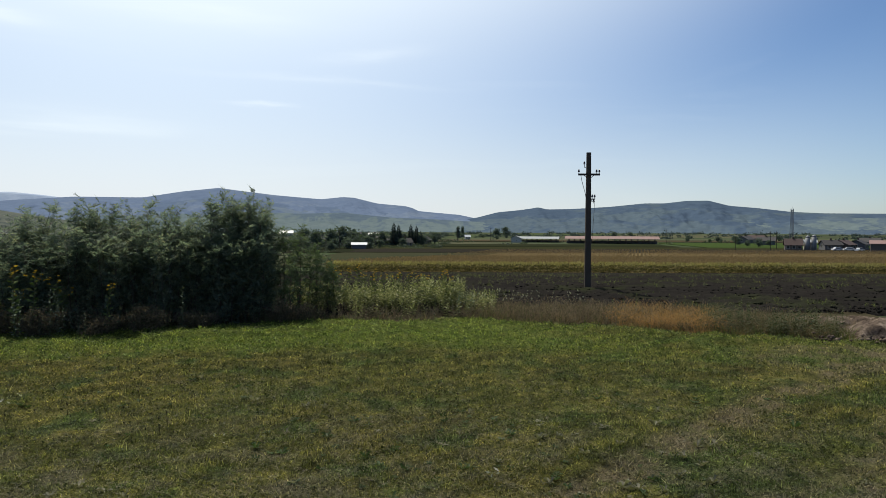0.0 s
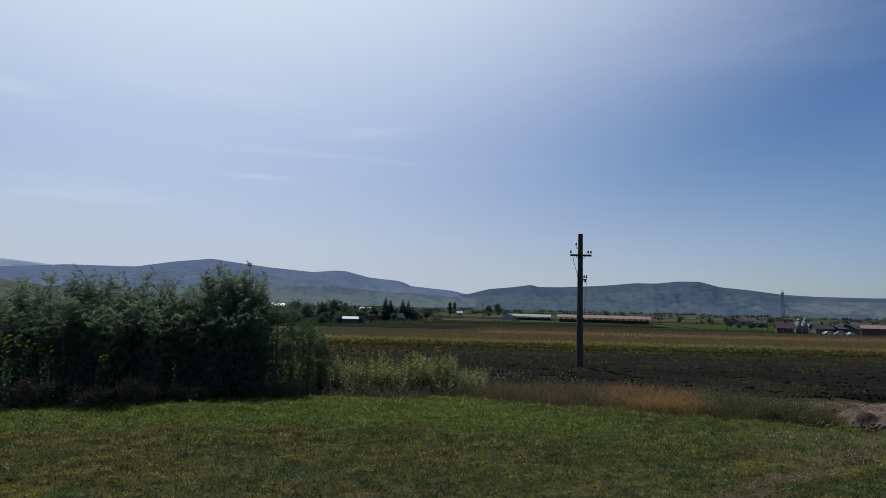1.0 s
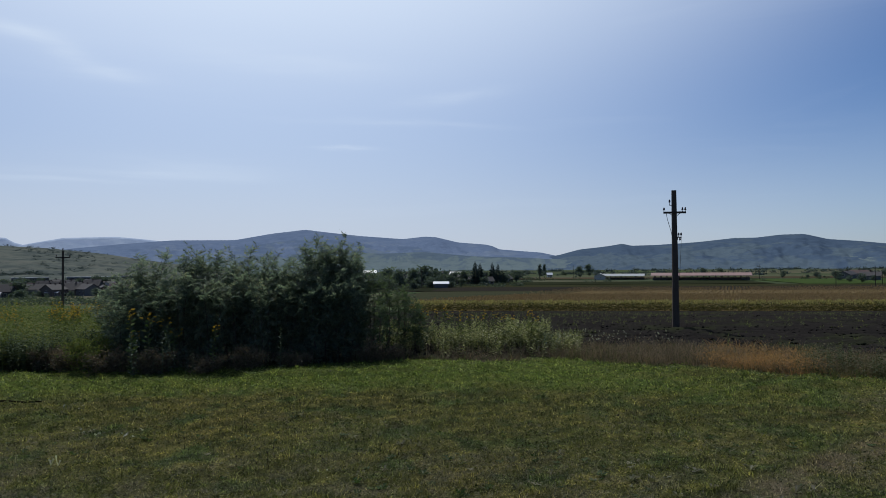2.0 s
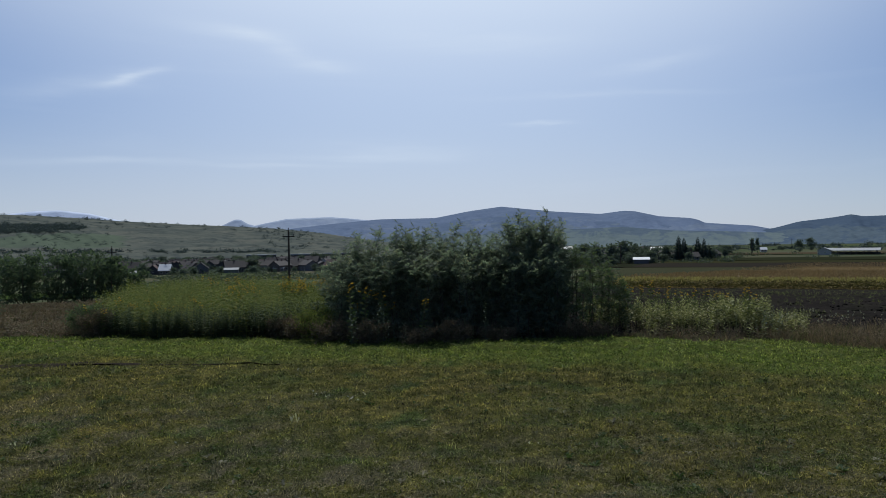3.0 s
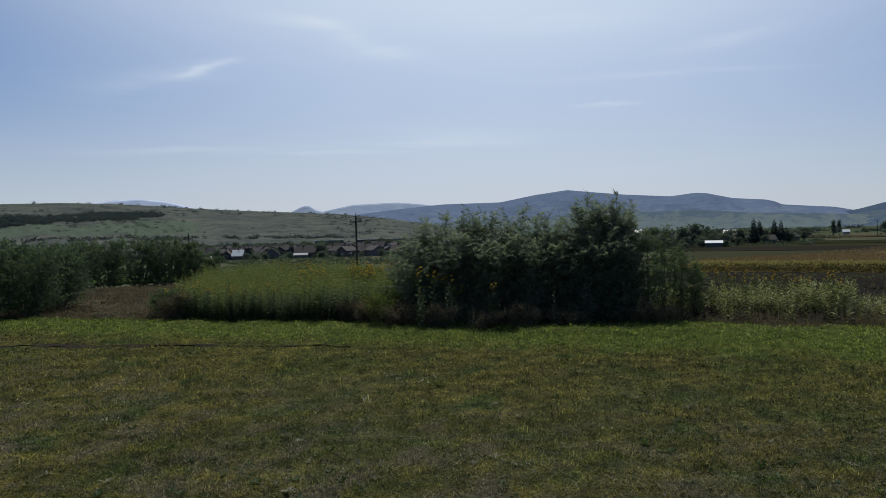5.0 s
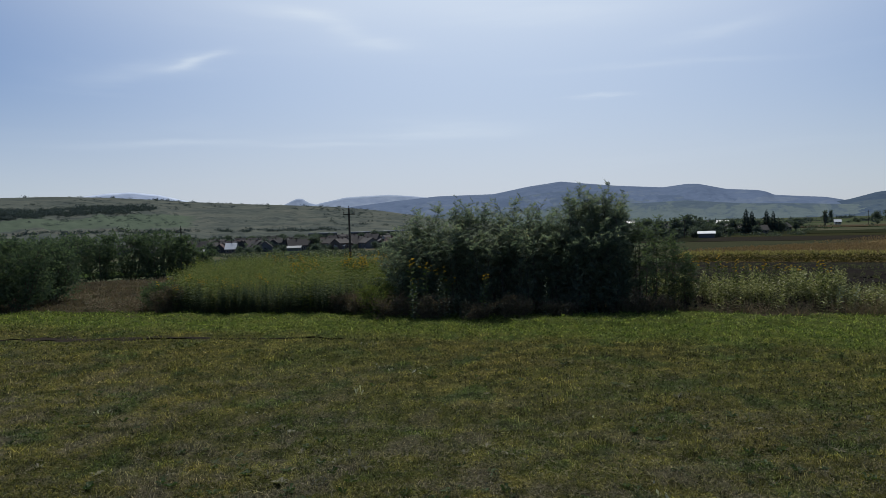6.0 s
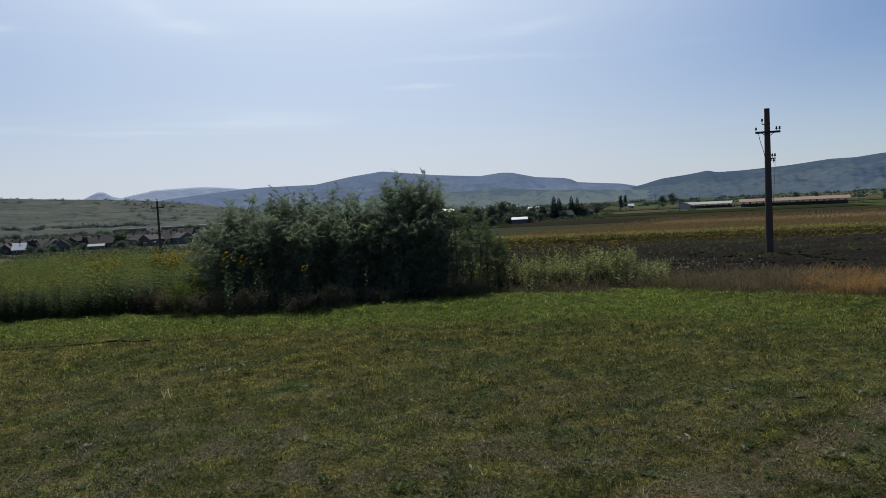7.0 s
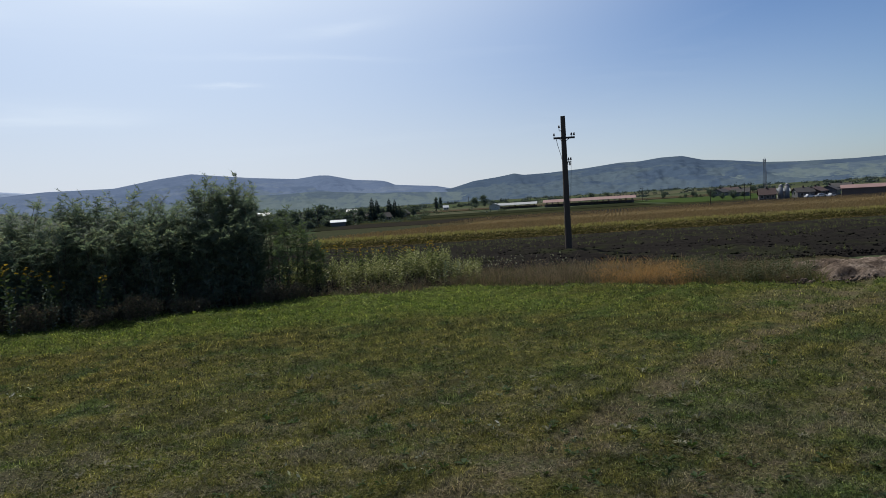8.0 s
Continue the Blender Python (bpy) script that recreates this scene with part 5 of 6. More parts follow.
n = len(gp)
ga, gl, gt = rng.uniform(0, math.tau, n), np.abs(rng.normal(0, 1.2, n)), rng.uniform(0, math.tau, n)
sd = np.column_stack([np.cos(gt) * gw / 2, np.sin(gt) * gw / 2, np.zeros(n)])
tip = gp + np.column_stack([np.cos(ga) * gh * gl, np.sin(ga) * gh * gl, gh])
gv = np.stack([gp - sd, gp + sd, tip], 1).reshape(-1, 3)
tagged(new("grass", np_mesh("grass", gv, np.arange(3 * n).reshape(-1, 3), BLADE)), "short mown grass blades, green and straw coloured", "grass", "", "stuff")
# dead straws lying in the sward
sp_ = polar_points(rng, 46000, -62, 33, 6.4, 17, lambda x, y: (y < edge(x)) & (vnoise(x, y, 0.5, 7) + 0.8 * vnoise(x, y, 2.2, 2) + rng.normal(0, 0.35, x.shape) > 0.05))
m = len(sp_)
sp_[:, 2] = lawn_z(sp_[:, 0], sp_[:, 1]) + rng.uniform(0.02, 0.06, m)
sa, sl = rng.uniform(0, math.tau, m), rng.uniform(0.05, 0.14, m)
sdir = np.column_stack([np.cos(sa) * sl, np.sin(sa) * sl, rng.normal(0.01, 0.02, m)])
swid = np.column_stack([-np.sin(sa), np.cos(sa), np.zeros(m)]) * 0.0035
stw = np.stack([sp_ - swid, sp_ + swid, sp_ + sdir], 1).reshape(-1, 3)
tagged(new("straw", np_mesh("straw", stw, np.arange(3 * m).reshape(-1, 3), m_leaf("dead_straw", (0.085, 0.072, 0.045), (0.25, 0.215, 0.15), 0.2))), "pale dead straws lying in the meadow", "straw", "", "stuff")
CL = Mat("clover_leaf", 0.55, 0.2)
cc = CL.mix(1.0, lawn_tone(CL), CL.ramp(CL.island(), (0.0, (0.24, 0.30, 0.30)), (0.35, (0.66, 0.74, 0.74)), (0.7, (1.20, 1.24, 1.25)), (0.92, (1.6, 1.62, 1.7)), (1.0, (2.2, 2.2, 2.5))), "MULTIPLY")
CLOVER = CL.leafy(cc, 0.45, (1.15, 1.2, 0.75)).m
# broad-leaved clover and plantain among the grass


def lush(x, y, low):
    return 0.7 * vnoise(x, y, 0.5, 4) + 0.8 * vnoise(x, y, 2.2, 1) + rng.normal(0, 0.45, x.shape) > low


cl = spread(rng, 300000, lambda x, y: on_lawn(x, y) & lush(x, y, -0.35))
cl[:, 2] += rng.uniform(0.0, 0.05, len(cl)) * (1 + np.clip(1.2 * vnoise(cl[:, 0], cl[:, 1], 2.2, 1), -0.7, 1.5))
cs = np.hypot(cl[:, 0], cl[:, 1]) * np.clip(0.0021 * rng.lognormal(0, 0.4, len(cl)), 0.001, 0.005)
cs = np.minimum(cs, 0.045 + 0.0012 * np.hypot(cl[:, 0], cl[:, 1]))
cv, cf = leaves(rng, cl, np.column_stack([rng.normal(size=(len(cl), 2)), rng.uniform(-0.1, 1.6, len(cl))]), cs, cs * rng.uniform(0.45, 0.8, len(cl)))
tagged(new("clover", np_mesh("clover", cv, cf, CLOVER)), "dark green clover leaves in the meadow", "clover", "", "stuff")


def rosettes(rng, pts, n_leaf, length, rise):
    """Low plants: leaves spreading from one root, joined there."""
    k = len(pts)
    a = (np.arange(n_leaf) * math.tau / n_leaf)[None] + rng.uniform(0, math.tau, (k, 1)) + rng.normal(0, 0.25, (k, n_leaf))
    ln = length[:, None] * rng.uniform(0.6, 1.2, (k, n_leaf))
    w = ln * rng.uniform(0.12, 0.28, (k, 1))
    up = rise[:, None] * rng.uniform(0.3, 1.5, (k, n_leaf))
    ca, sa = np.cos(a), np.sin(a)
    root = pts[:, None, :]
    tip = np.stack([ca * ln, sa * ln, up * ln * 0.75], -1) + root
    hump = np.stack([ca * ln * 0.55, sa * ln * 0.55, up * ln * 0.85], -1) + root
    side = np.stack([-sa * w, ca * w, 0 * w + 0 * ca], -1)
    v = np.concatenate([root, np.stack([hump + side, tip, hump - side], 2).reshape(k, -1, 3)], 1)
    i = 1 + 3 * np.arange(n_leaf)
    f = np.concatenate([np.stack([0 * i, i + 2, i + 1], 1), np.stack([0 * i, i + 1, i], 1)])
    f = f[None] + (np.arange(k) * v.shape[1])[:, None, None]
    return v.reshape(-1, 3), f.reshape(-1, 3)


def close_spread(rng, n, far, keep):
    """Places that thin out fast with distance."""
    az = np.radians(rng.uniform(-66, 39, n))
    d = 1 / rng.uniform(1 / far, 1 / 6.2, n)
    x, y = EYE[0] + d * np.sin(az), EYE[1] + d * np.cos(az)
    k = keep(x, y)
    return np.column_stack([x[k], y[k], lawn_z(x[k], y[k]) + 0.005])


herbs = close_spread(rng, 52000, 24, lambda x, y: on_lawn(x, y) & lush(x, y, -0.25))
hd_ = np.hypot(herbs[:, 0], herbs[:, 1])
tagged(new("plantain", np_mesh("plantain", *rosettes(rng, herbs, 5, (0.012 + 0.0014 * hd_) * np.clip(rng.lognormal(0, 0.35, len(herbs)), 0.5, 1.7), rng.uniform(0.2, 1.3, len(herbs))), CLOVER)),
       "low broad-leaved herbs in the meadow", "herbs", "", "stuff")
bold = close_spread(rng, 900, 17, lambda x, y: (y < edge(x) - 3) & (vnoise(x, y, 0.4, 71) > 0.0))
BOLD = m_leaf("dark_herb_leaf", (0.034, 0.056, 0.024), (0.066, 0.098, 0.042), 0.3, None, 0.5)
tagged(new("dandelion", np_mesh("dandelion", *rosettes(rng, bold, 8, rng.uniform(0.05, 0.11, len(bold)), rng.uniform(0.2, 0.8, len(bold))), BOLD)),
       "larger dark green leaf rosettes in the meadow", "herbs", "", "stuff")
pale_tuft = close_spread(rng, 520, 15, lambda x, y: (y < edge(x) - 4) & (vnoise(x, y, 0.5, 72) > 0.1))
tagged(new("withered_tufts", np_mesh("withered_tufts", *rosettes(rng, pale_tuft, 9, rng.uniform(0.05, 0.12, len(pale_tuft)), rng.uniform(0.2, 1.2, len(pale_tuft))), m_leaf("bleached_leaf", (0.13, 0.12, 0.085), (0.25, 0.235, 0.18), 0.2))),
       "bleached withered grass tufts in the meadow", "dry grass", "", "stuff")
# longer fresh grass in soft tufts along the far edge
fe = polar_points(rng, 52000, -62, 27, 15, 28, lambda x, y: (y < edge(x) + 0.15) & (y > edge(x) - 4.0) & (vnoise(x * 0.6, y, 1.1, 21) + rng.normal(0, 0.3, x.shape) > 0.0))
fe[:, 2] = lawn_z(fe[:, 0], fe[:, 1]) - 0.01
tagged(new("fresh_grass", blade_mesh("fresh_grass", rng, fe, rng.uniform(0.03, 0.10, len(fe)), np.full(len(fe), 0.018), BLADE, 1.6)), "longer fresh green grass in tufts along the meadow's far edge", "grass", "", "stuff")
tufts("meadow_tufts", "soft mounds of fresh grass near the meadow's far edge", BLADE, 900, 46, 0.05, 0.12, 0.30, 0.013, -40, 24,
      lambda x, y: (y < edge(x)) & (y > edge(x) - 3.2) & (vnoise(x * 0.6, y, 1.0, 21) > 0.1), 99, lawn_z, 18.0)
# one plant with bleached upright leaves
bx, by = -8.17, 10.98
tagged(new("bleached_plant", np_mesh("bleached_plant", *rosettes(rng, np.array([[bx, by, float(lawn_z(bx, by))], [bx + 0.12, by + 0.02, float(lawn_z(bx, by))]]), 4, np.array([0.07, 0.06]), np.array([3.0, 2.6])), FLUFF)), "low plant with whitish upright leaves in the meadow", "plant")
ww = np.concatenate([polar_points(rng, 5, az - 0.8, az + 0.8, d - 0.3, d + 0.3) for az, d in ((-31.2, 15.9), (-34.4, 16.4), (-31.8, 15.5), (-56.0, 14.3), (-35.5, 19.5), (5.3, 9.6), (-17, 11.8), (-12, 8.5), (-45, 13), (-34.0, 16.0), (-1.5, 8.4))])
ww[:, 2] = lawn_z(ww[:, 0], ww[:, 1]) + 0.05
wv, wf = leaves(rng, ww, np.column_stack([rng.normal(size=(len(ww), 2)), rng.uniform(0.3, 1.2, len(ww))]), rng.uniform(0.04, 0.11, len(ww)), 0.035)
tagged(new("pale_blossom", np_mesh("pale_blossom", wv, wf, FLUFF)), "scattered whitish withered leaves and blossoms in the meadow", "blossom", "", "stuff")

# dark knapweed heads on short stalks
kp = np.concatenate([polar_points(rng, 170, -24, -8, 12, 18), polar_points(rng, 120, -4, 12, 12.5, 17), polar_points(rng, 60, -45, -24, 12, 20)])
kp = kp[vnoise(kp[:, 0], kp[:, 1], 0.6, 9) > -0.25]
kp[:, 2] = lawn_z(kp[:, 0], kp[:, 1])
hv = np.array([[-0.004, 0, 0], [0.004, 0, 0], [0, 0, 0.20], [0.013, 0, 0.20], [-0.007, 0.011, 0.20], [-0.007, -0.011, 0.20], [0, 0, 0.175], [0, 0, 0.225]])
hf = np.array([[0, 1, 2], [3, 4, 7], [4, 5, 7], [5, 3, 7], [4, 3, 6], [5, 4, 6], [3, 5, 6]])
kv, kf = scatter(hv, hf, kp, rng.uniform(0, 6, len(kp)), rng.uniform(0.7, 1.3, len(kp)), np.abs(rng.normal(0, 0.15, len(kp))), rng.uniform(0, 6, len(kp)))
tagged(new("knapweed", np_mesh("knapweed", kv, kf, m_leaf("dark_seed_head", (0.020, 0.018, 0.014), (0.045, 0.040, 0.026), 0.05))), "dark dried seed heads on thin stalks in the meadow", "seed heads", "", "stuff")

# ---- bare earth at the field's corner ----
ex, ey = np.meshgrid(np.arange(11.5, 34.01, 0.12), np.arange(20.2, 30.5, 0.12), indexing="ij")
bank = 21.5 + 0.5 * vnoise(ex, ey * 0.2, 0.8, 5) + 0.25 * vnoise(ex, ey * 0.2, 2.5, 6) - 0.05 * (ex - 14)
rise = smoothstep(ex, 12.6, 14.2) * smoothstep(ey, bank - 0.12, bank + 0.22) * (1 - 0.8 * smoothstep(ey, bank + 0.8, bank + 4.5))
ez = land(ex, ey) + 0.03 + rise * (0.40 + 0.24 * vnoise(ex, ey, 0.9, 1) + 0.22 * vnoise(ex, ey, 2.8, 2)) + 0.05 * vnoise(ex, ey, 2.1, 4) + rise * (0.10 * vnoise(ex, ey, 3.6, 7) + 0.07 * vnoise(ex, ey, 7.5, 8)) - 0.09 * rise * np.abs(np.sin(ex * 0.5 + ey * 2.6)) ** 6 + np.random.default_rng(3).normal(0, 0.03, ex.shape)
fade = smoothstep(ex + 0.4 * wave(ex, ey, 1.3), 12.0, 13.0) * smoothstep(ey, bank - 1.0, bank - 0.2) * (1 - smoothstep(ey + 0.4 * wave(ex, ey, 1.1), 26.0, 27.0))
ez = ez * fade + (land(ex, ey) - 0.15) * (1 - fade)
structure("dirt_mound", np_mesh("dirt_mound", np.stack([ex, ey, ez], -1).reshape(-1, 3), grid_faces(*ex.shape), EARTH, True), "low mound of pale bare earth with ruts", "earth")
# dark rut across the meadow: its step's shade is put into the earth colour
rx = np.arange(-42, -12.4, 0.15)
ru, rvv = np.meshgrid(rx, np.linspace(-1, 1, 7), indexing="ij")
wd = 0.50 * smoothstep(-ru, 12.4, 22) * np.clip(0.55 + 1.1 * vnoise(ru, rvv * 0.8, 1.4, 4), 0.02, 1.6)
ry = 13.2 + (ru + 23) * 0.30 + rvv * wd + 0.12 * vnoise(ru, ru * 0, 1.1, 6)
lip = np.interp(rvv, [-1, -0.7, -0.2, 1], [-0.03, 1, 0.8, -0.04])
rz = lawn_z(ru, ry) + lip * 0.045 * np.clip(0.7 + 0.9 * vnoise(ru, ru * 0, 0.7, 9) + 0.5 * vnoise(ru, rvv, 2.6, 10), -0.5, 1.0) + 0.012 * vnoise(ru, ry, 3.0, 3)
structure("rut", np_mesh("rut", np.stack([ru, ry, rz], -1).reshape(-1, 3), grid_faces(*ru.shape), RUT, True), "shallow dark earth rut across the meadow, its shade put into the colour", "rut")

# broken lumps along the foot of the earth bank
rng = np.random.default_rng(34)
cb = np.column_stack([rng.uniform(11.6, 22, 420), np.zeros(420)])
cb[:, 1] = 21.35 + 0.5 * vnoise(cb[:, 0], cb[:, 0] * 0, 0.8, 5) - 0.05 * (cb[:, 0] - 14) + rng.normal(0, 0.30, 420)
cb = np.column_stack([cb, land(cb[:, 0], cb[:, 1]) + 0.02 + 0.22 * rng.uniform(0, 1, 420) ** 2])
lv_ = np.array([[1, 0.1, 0], [0.3, 1, 0.1], [-0.9, 0.4, 0], [-0.5, -0.9, 0.1], [0.6, -0.8, 0], [0.2, 0.1, 0.7], [-0.3, -0.2, 0.6], [0, 0, -0.6]]) * 0.16
lf_ = np.array([[0, 1, 5], [1, 2, 5], [2, 6, 5], [2, 3, 6], [3, 4, 6], [4, 5, 6], [4, 0, 5], [1, 0, 7], [2, 1, 7], [3, 2, 7], [4, 3, 7], [0, 4, 7]])
tagged(new("earth_lumps", np_mesh("earth_lumps", *scatter(lv_, lf_, cb, rng.uniform(0, 6, 420), rng.uniform(0.18, 0.66, (420, 3))), EARTH)), "broken lumps of pale earth along the bank", "clods", "", "stuff")

# clods of turned earth
rng = np.random.default_rng(35)
kp = np.column_stack([rng.uniform(-12, 34, 9500), 27.5 + 30 * rng.uniform(0, 1, 9500) ** 1.5])
kp = np.column_stack([kp, land(kp[:, 0], kp[:, 1]) + 0.10])
ov = np.array([[1, 0, 0], [0, 1, 0], [-1, 0, 0], [0, -1, 0], [0.2, 0.1, 0.8], [0, 0, -0.8]]) * 0.075
of = np.array([[0, 1, 4], [1, 2, 4], [2, 3, 4], [3, 0, 4], [1, 0, 5], [2, 1, 5], [3, 2, 5], [0, 3, 5]])
kv, kf = scatter(ov, of, kp, rng.uniform(0, 6, len(kp)), rng.uniform(0.4, 1.5, (len(kp), 3)), np.abs(rng.normal(0, 0.3, len(kp))), rng.uniform(0, 6, len(kp)))
tagged(new("earth_clods", np_mesh("earth_clods", kv, kf, SOIL)), "dark clods of turned earth on the ploughed field", "clods", "", "stuff")
gw_ = np.column_stack([rng.uniform(-10, 40, 5200), rng.uniform(28.5, 66, 5200)])
gw_ = np.column_stack([gw_, land(gw_[:, 0], gw_[:, 1]) + 0.08])[vnoise(gw_[:, 0] * 0.35, gw_[:, 1], 0.5, 8) > 0.0]
weed_patch("field_weeds", "small green weeds sprouting in the ploughed soil", gw_, FIELD_WEED, 0.15, 6, 0.085, 78, 0.5)

# ---- crop field ----
rng = np.random.default_rng(37)


def crop_template(rng, height, n_leaf):
    st = np.array([[-0.015, 0, 0], [0.015, 0, 0], [0, 0.01, height]])
    zs = np.linspace(0.18, 0.85, n_leaf) * height
    a = np.arange(n_leaf) * 2.6 + rng.uniform(0, 6)
    pos = np.stack([0 * zs, 0 * zs, zs], 1)
    ah = np.stack([np.cos(a), np.sin(a), rng.uniform(-0.2, 0.8, n_leaf)], 1)
    size = rng.uniform(0.4, 0.65, n_leaf)
    top = leaves(rng, np.repeat([[0, 0, height * 0.9]], 4, 0), np.column_stack([rng.normal(0, 0.3, (4, 2)), np.ones(4)]), 0.38, 0.11)
    return joined([(st, np.array([[0, 1, 2]])), leaves(rng, pos, ah, size, size * 0.16)]), top


def crop_left(yy):
    return -0.175 * yy if yy < 115 else -20 + (yy - 115) * 0.266


def crop(name, label, y0, y1, dy, dx, mat, n_leaf, height, seed, top_mat=None):
    rng = np.random.default_rng(seed)
    ys = np.arange(y0, y1, dy)
    out = []
    for yy in ys:
        xs = np.arange(crop_left(yy), 0.70 * yy + 6, dx)
        out.append(np.column_stack([xs + rng.normal(0, 0.1, len(xs)), yy + rng.normal(0, 0.08, len(xs))]))
    p = np.concatenate(out)
    p = np.column_stack([p, land(p[:, 0], p[:, 1])])
    kind = rng.integers(0, 4, len(p))
    vs, tops = [], []
    for k in range(4):
        (tv, tf), (uv, uf) = crop_template(rng, height, n_leaf)
        q = p[kind == k]
        m = len(q)
        how = (q, rng.uniform(0, math.tau, m), rng.uniform(0.8, 1.1, m), np.abs(rng.normal(0, 0.06, m)), rng.uniform(0, math.tau, m))
        vs.append(scatter(tv, tf, *how))
        (tops if top_mat else vs).append(scatter(uv, uf, *how))
    if top_mat:
        v, f = joined(tops)
        tagged(new("crop_tassels", np_mesh("crop_tassels", v, f, top_mat)), "bright yellow tops of the front maize rows", "crop", "", "stuff")
    v, f = joined(vs)
    return tagged(new(name, np_mesh(name, v, f, mat)), label, "crop", "", "stuff")


crop("crop_rows", "front rows of ripening yellow green maize", 95, 99.4, 0.7, 0.24, CORN, 9, 1.32, 1, CORN_TOP)
crop("crop_field", "wide field of dry ochre maize tops", 99.4, 180, 1.5, 0.62, CORN_DRY, 4, 1.2, 2)
crop("crop_field_far", "far part of the ochre maize field", 180, 258, 2.8, 1.1, CORN_DRY, 4, 1.45, 3)
fy = np.linspace(95.5, 262, 60)
FU, FY = np.meshgrid(np.linspace(0, 1, 30), fy, indexing="ij")
FL = np.array([crop_left(v) for v in fy])[None] + 1.0
FX = FL + (0.72 * FY + 8 - FL) * FU
structure("crop_floor", np_mesh("crop_floor", np.stack([FX, FY, land(FX, FY) + 0.06], -1).reshape(-1, 3), grid_faces(30, 60), m_strip("crop_floor", (0.12, 0.09, 0.045), (0.17, 0.125, 0.065)), True), "straw coloured floor of the maize field", "field")

# ---- power poles ----


def insulator(parent, x, y, z, s=1.0):
    g = Geo().tube([(x, y, z), (x, y, z + 0.10 * s)], [0.012 * s] * 2, 6)
    part("insulator_pin", g, IRON, parent)
    g = Geo().tube([(x, y, z + 0.07 * s), (x, y, z + 0.10 * s), (x, y, z + 0.13 * s), (x, y, z + 0.17 * s), (x, y, z + 0.21 * s)], [0.05 * s, 0.055 * s, 0.035 * s, 0.045 * s, 0.02 * s], 8)
    part("insulator", g, CERAMIC, parent, "small brown ceramic insulator", True)


px_, py_ = 7.46, 36.0
pz_ = float(land(px_, py_)) - 0.05
pole = thing("power_pole", "dark weathered power pole with one crossarm, standing in soil", "power pole", px_, py_, pz_)
H = 7.27 - pz_
OCT = ((-1, -0.7), (-0.7, -1), (0.7, -1), (1, -0.7), (1, 0.7), (0.7, 1), (-0.7, 1), (-1, 0.7))
shaft = Geo()
rings = 9
sv = [(sx * w, sy * w * 0.8, z) for z, w in ((H * k / (rings - 1), 0.165 - 0.055 * k / (rings - 1)) for k in range(rings)) for sx, sy in OCT]
shaft.add(sv, [(r * 8 + k, r * 8 + (k + 1) % 8, r * 8 + (k + 1) % 8 + 8, r * 8 + k + 8) for r in range(rings - 1) for k in range(8)] + [tuple(range((rings - 1) * 8, rings * 8))])
part("shaft", shaft, POLE_WOOD, pole)
za = 6.14 - pz_
arm = Geo().box(-0.55, 0.55, -0.16, -0.10, za - 0.05, za + 0.05)
for s in (-1, 1):
    part("brace", Geo().tube([(s * 0.30, -0.13, za), (s * 0.11, -0.12, za - 0.16)], [0.015, 0.015], 4), IRON, pole)
part("crossarm", arm, IRON, pole, "iron crossarm")
for ix in (-0.52, 0.38, 0.52):
    insulator(pole, ix, -0.13, za + 0.05)
part("bracket", Geo().tube([(-0.09, 0, za + 0.38), (-0.22, 0, za + 0.38), (-0.22, 0, za + 0.46)], [0.02] * 3, 6), IRON, pole)
insulator(pole, -0.22, 0, za + 0.46)
zb = 4.9 - pz_
part("bracket", Geo().box(0.09, 0.34, -0.03, 0.03, zb - 0.03, zb + 0.02), IRON, pole)
part("clamp", Geo().box(0.10, 0.16, -0.05, 0.05, zb - 0.14, zb - 0.032), IRON, pole)
insulator(pole, 0.20, 0, zb + 0.02)
insulator(pole, 0.32, 0, zb + 0.02)
insulator(pole, 0.26, 0, zb - 0.22)
part("hanging_wire", Geo().tube([(-0.42, -0.14, za), (-0.36, -0.14, za - 0.35), (-0.20, -0.12, za - 0.9), (-0.13, -0.10, za - 1.25)], [0.012] * 4, 4), IRON, pole, "loose dark wire")
part("down_wire", Geo().tube([(0.33, 0, zb), (0.30, -0.02, zb - 0.6), (0.24, -0.04, zb - 1.5), (0.19, -0.06, zb - 2.2)], [0.008] * 4, 4), IRON, pole, "thin dangling wire")


def small_pole(az, d, h, arm=True, label="distant dark power pole with a short crossarm"):
    x, y, z = at(az, d)
    root = thing("power_pole", label, "power pole", x, y, z - 0.1, -az, "distant power poles")
    part("shaft", Geo().box(-0.14, 0.14, -0.12, 0.12, 0, h, 0.7), POLE_WOOD, root)
    if arm:
        part("crossarm", Geo().box(-0.7, 0.7, -0.2, -0.12, h - 0.82, h - 0.70), IRON, root)
        for ix in (-0.62, 0.62):
            insulator(root, ix, -0.16, h - 0.70, 1.3)
        insulator(root, 0, 0, h, 1.3)
    return root


small_pole(-36.0, 85, 7.5)
small_pole(-48.9, 120, 7.3)
for az, d, h in ((-9.2, 300, 8), (0.4, 420, 9), (16.9, 430, 8), (21.9, 300, 6), (24.3, 330, 8), (24.7, 345, 8), (3.1, 520, 9)):
    small_pole(az, d, h, True, "thin far power pole in the valley")

# ---- buildings ----


def gable_house(name, label, az, d, w, l, wall_h, roof_h, turn, wall, roof, windows=3, chimney=True, sink=0.3, cat="house", base=None, group=""):
    x, y, z = at(az, d)
    z = z if base is None else base
    root = thing(name, label, cat, x, y, z - sink, turn, group)
    g = Geo()
    hw, hl = w / 2, l / 2
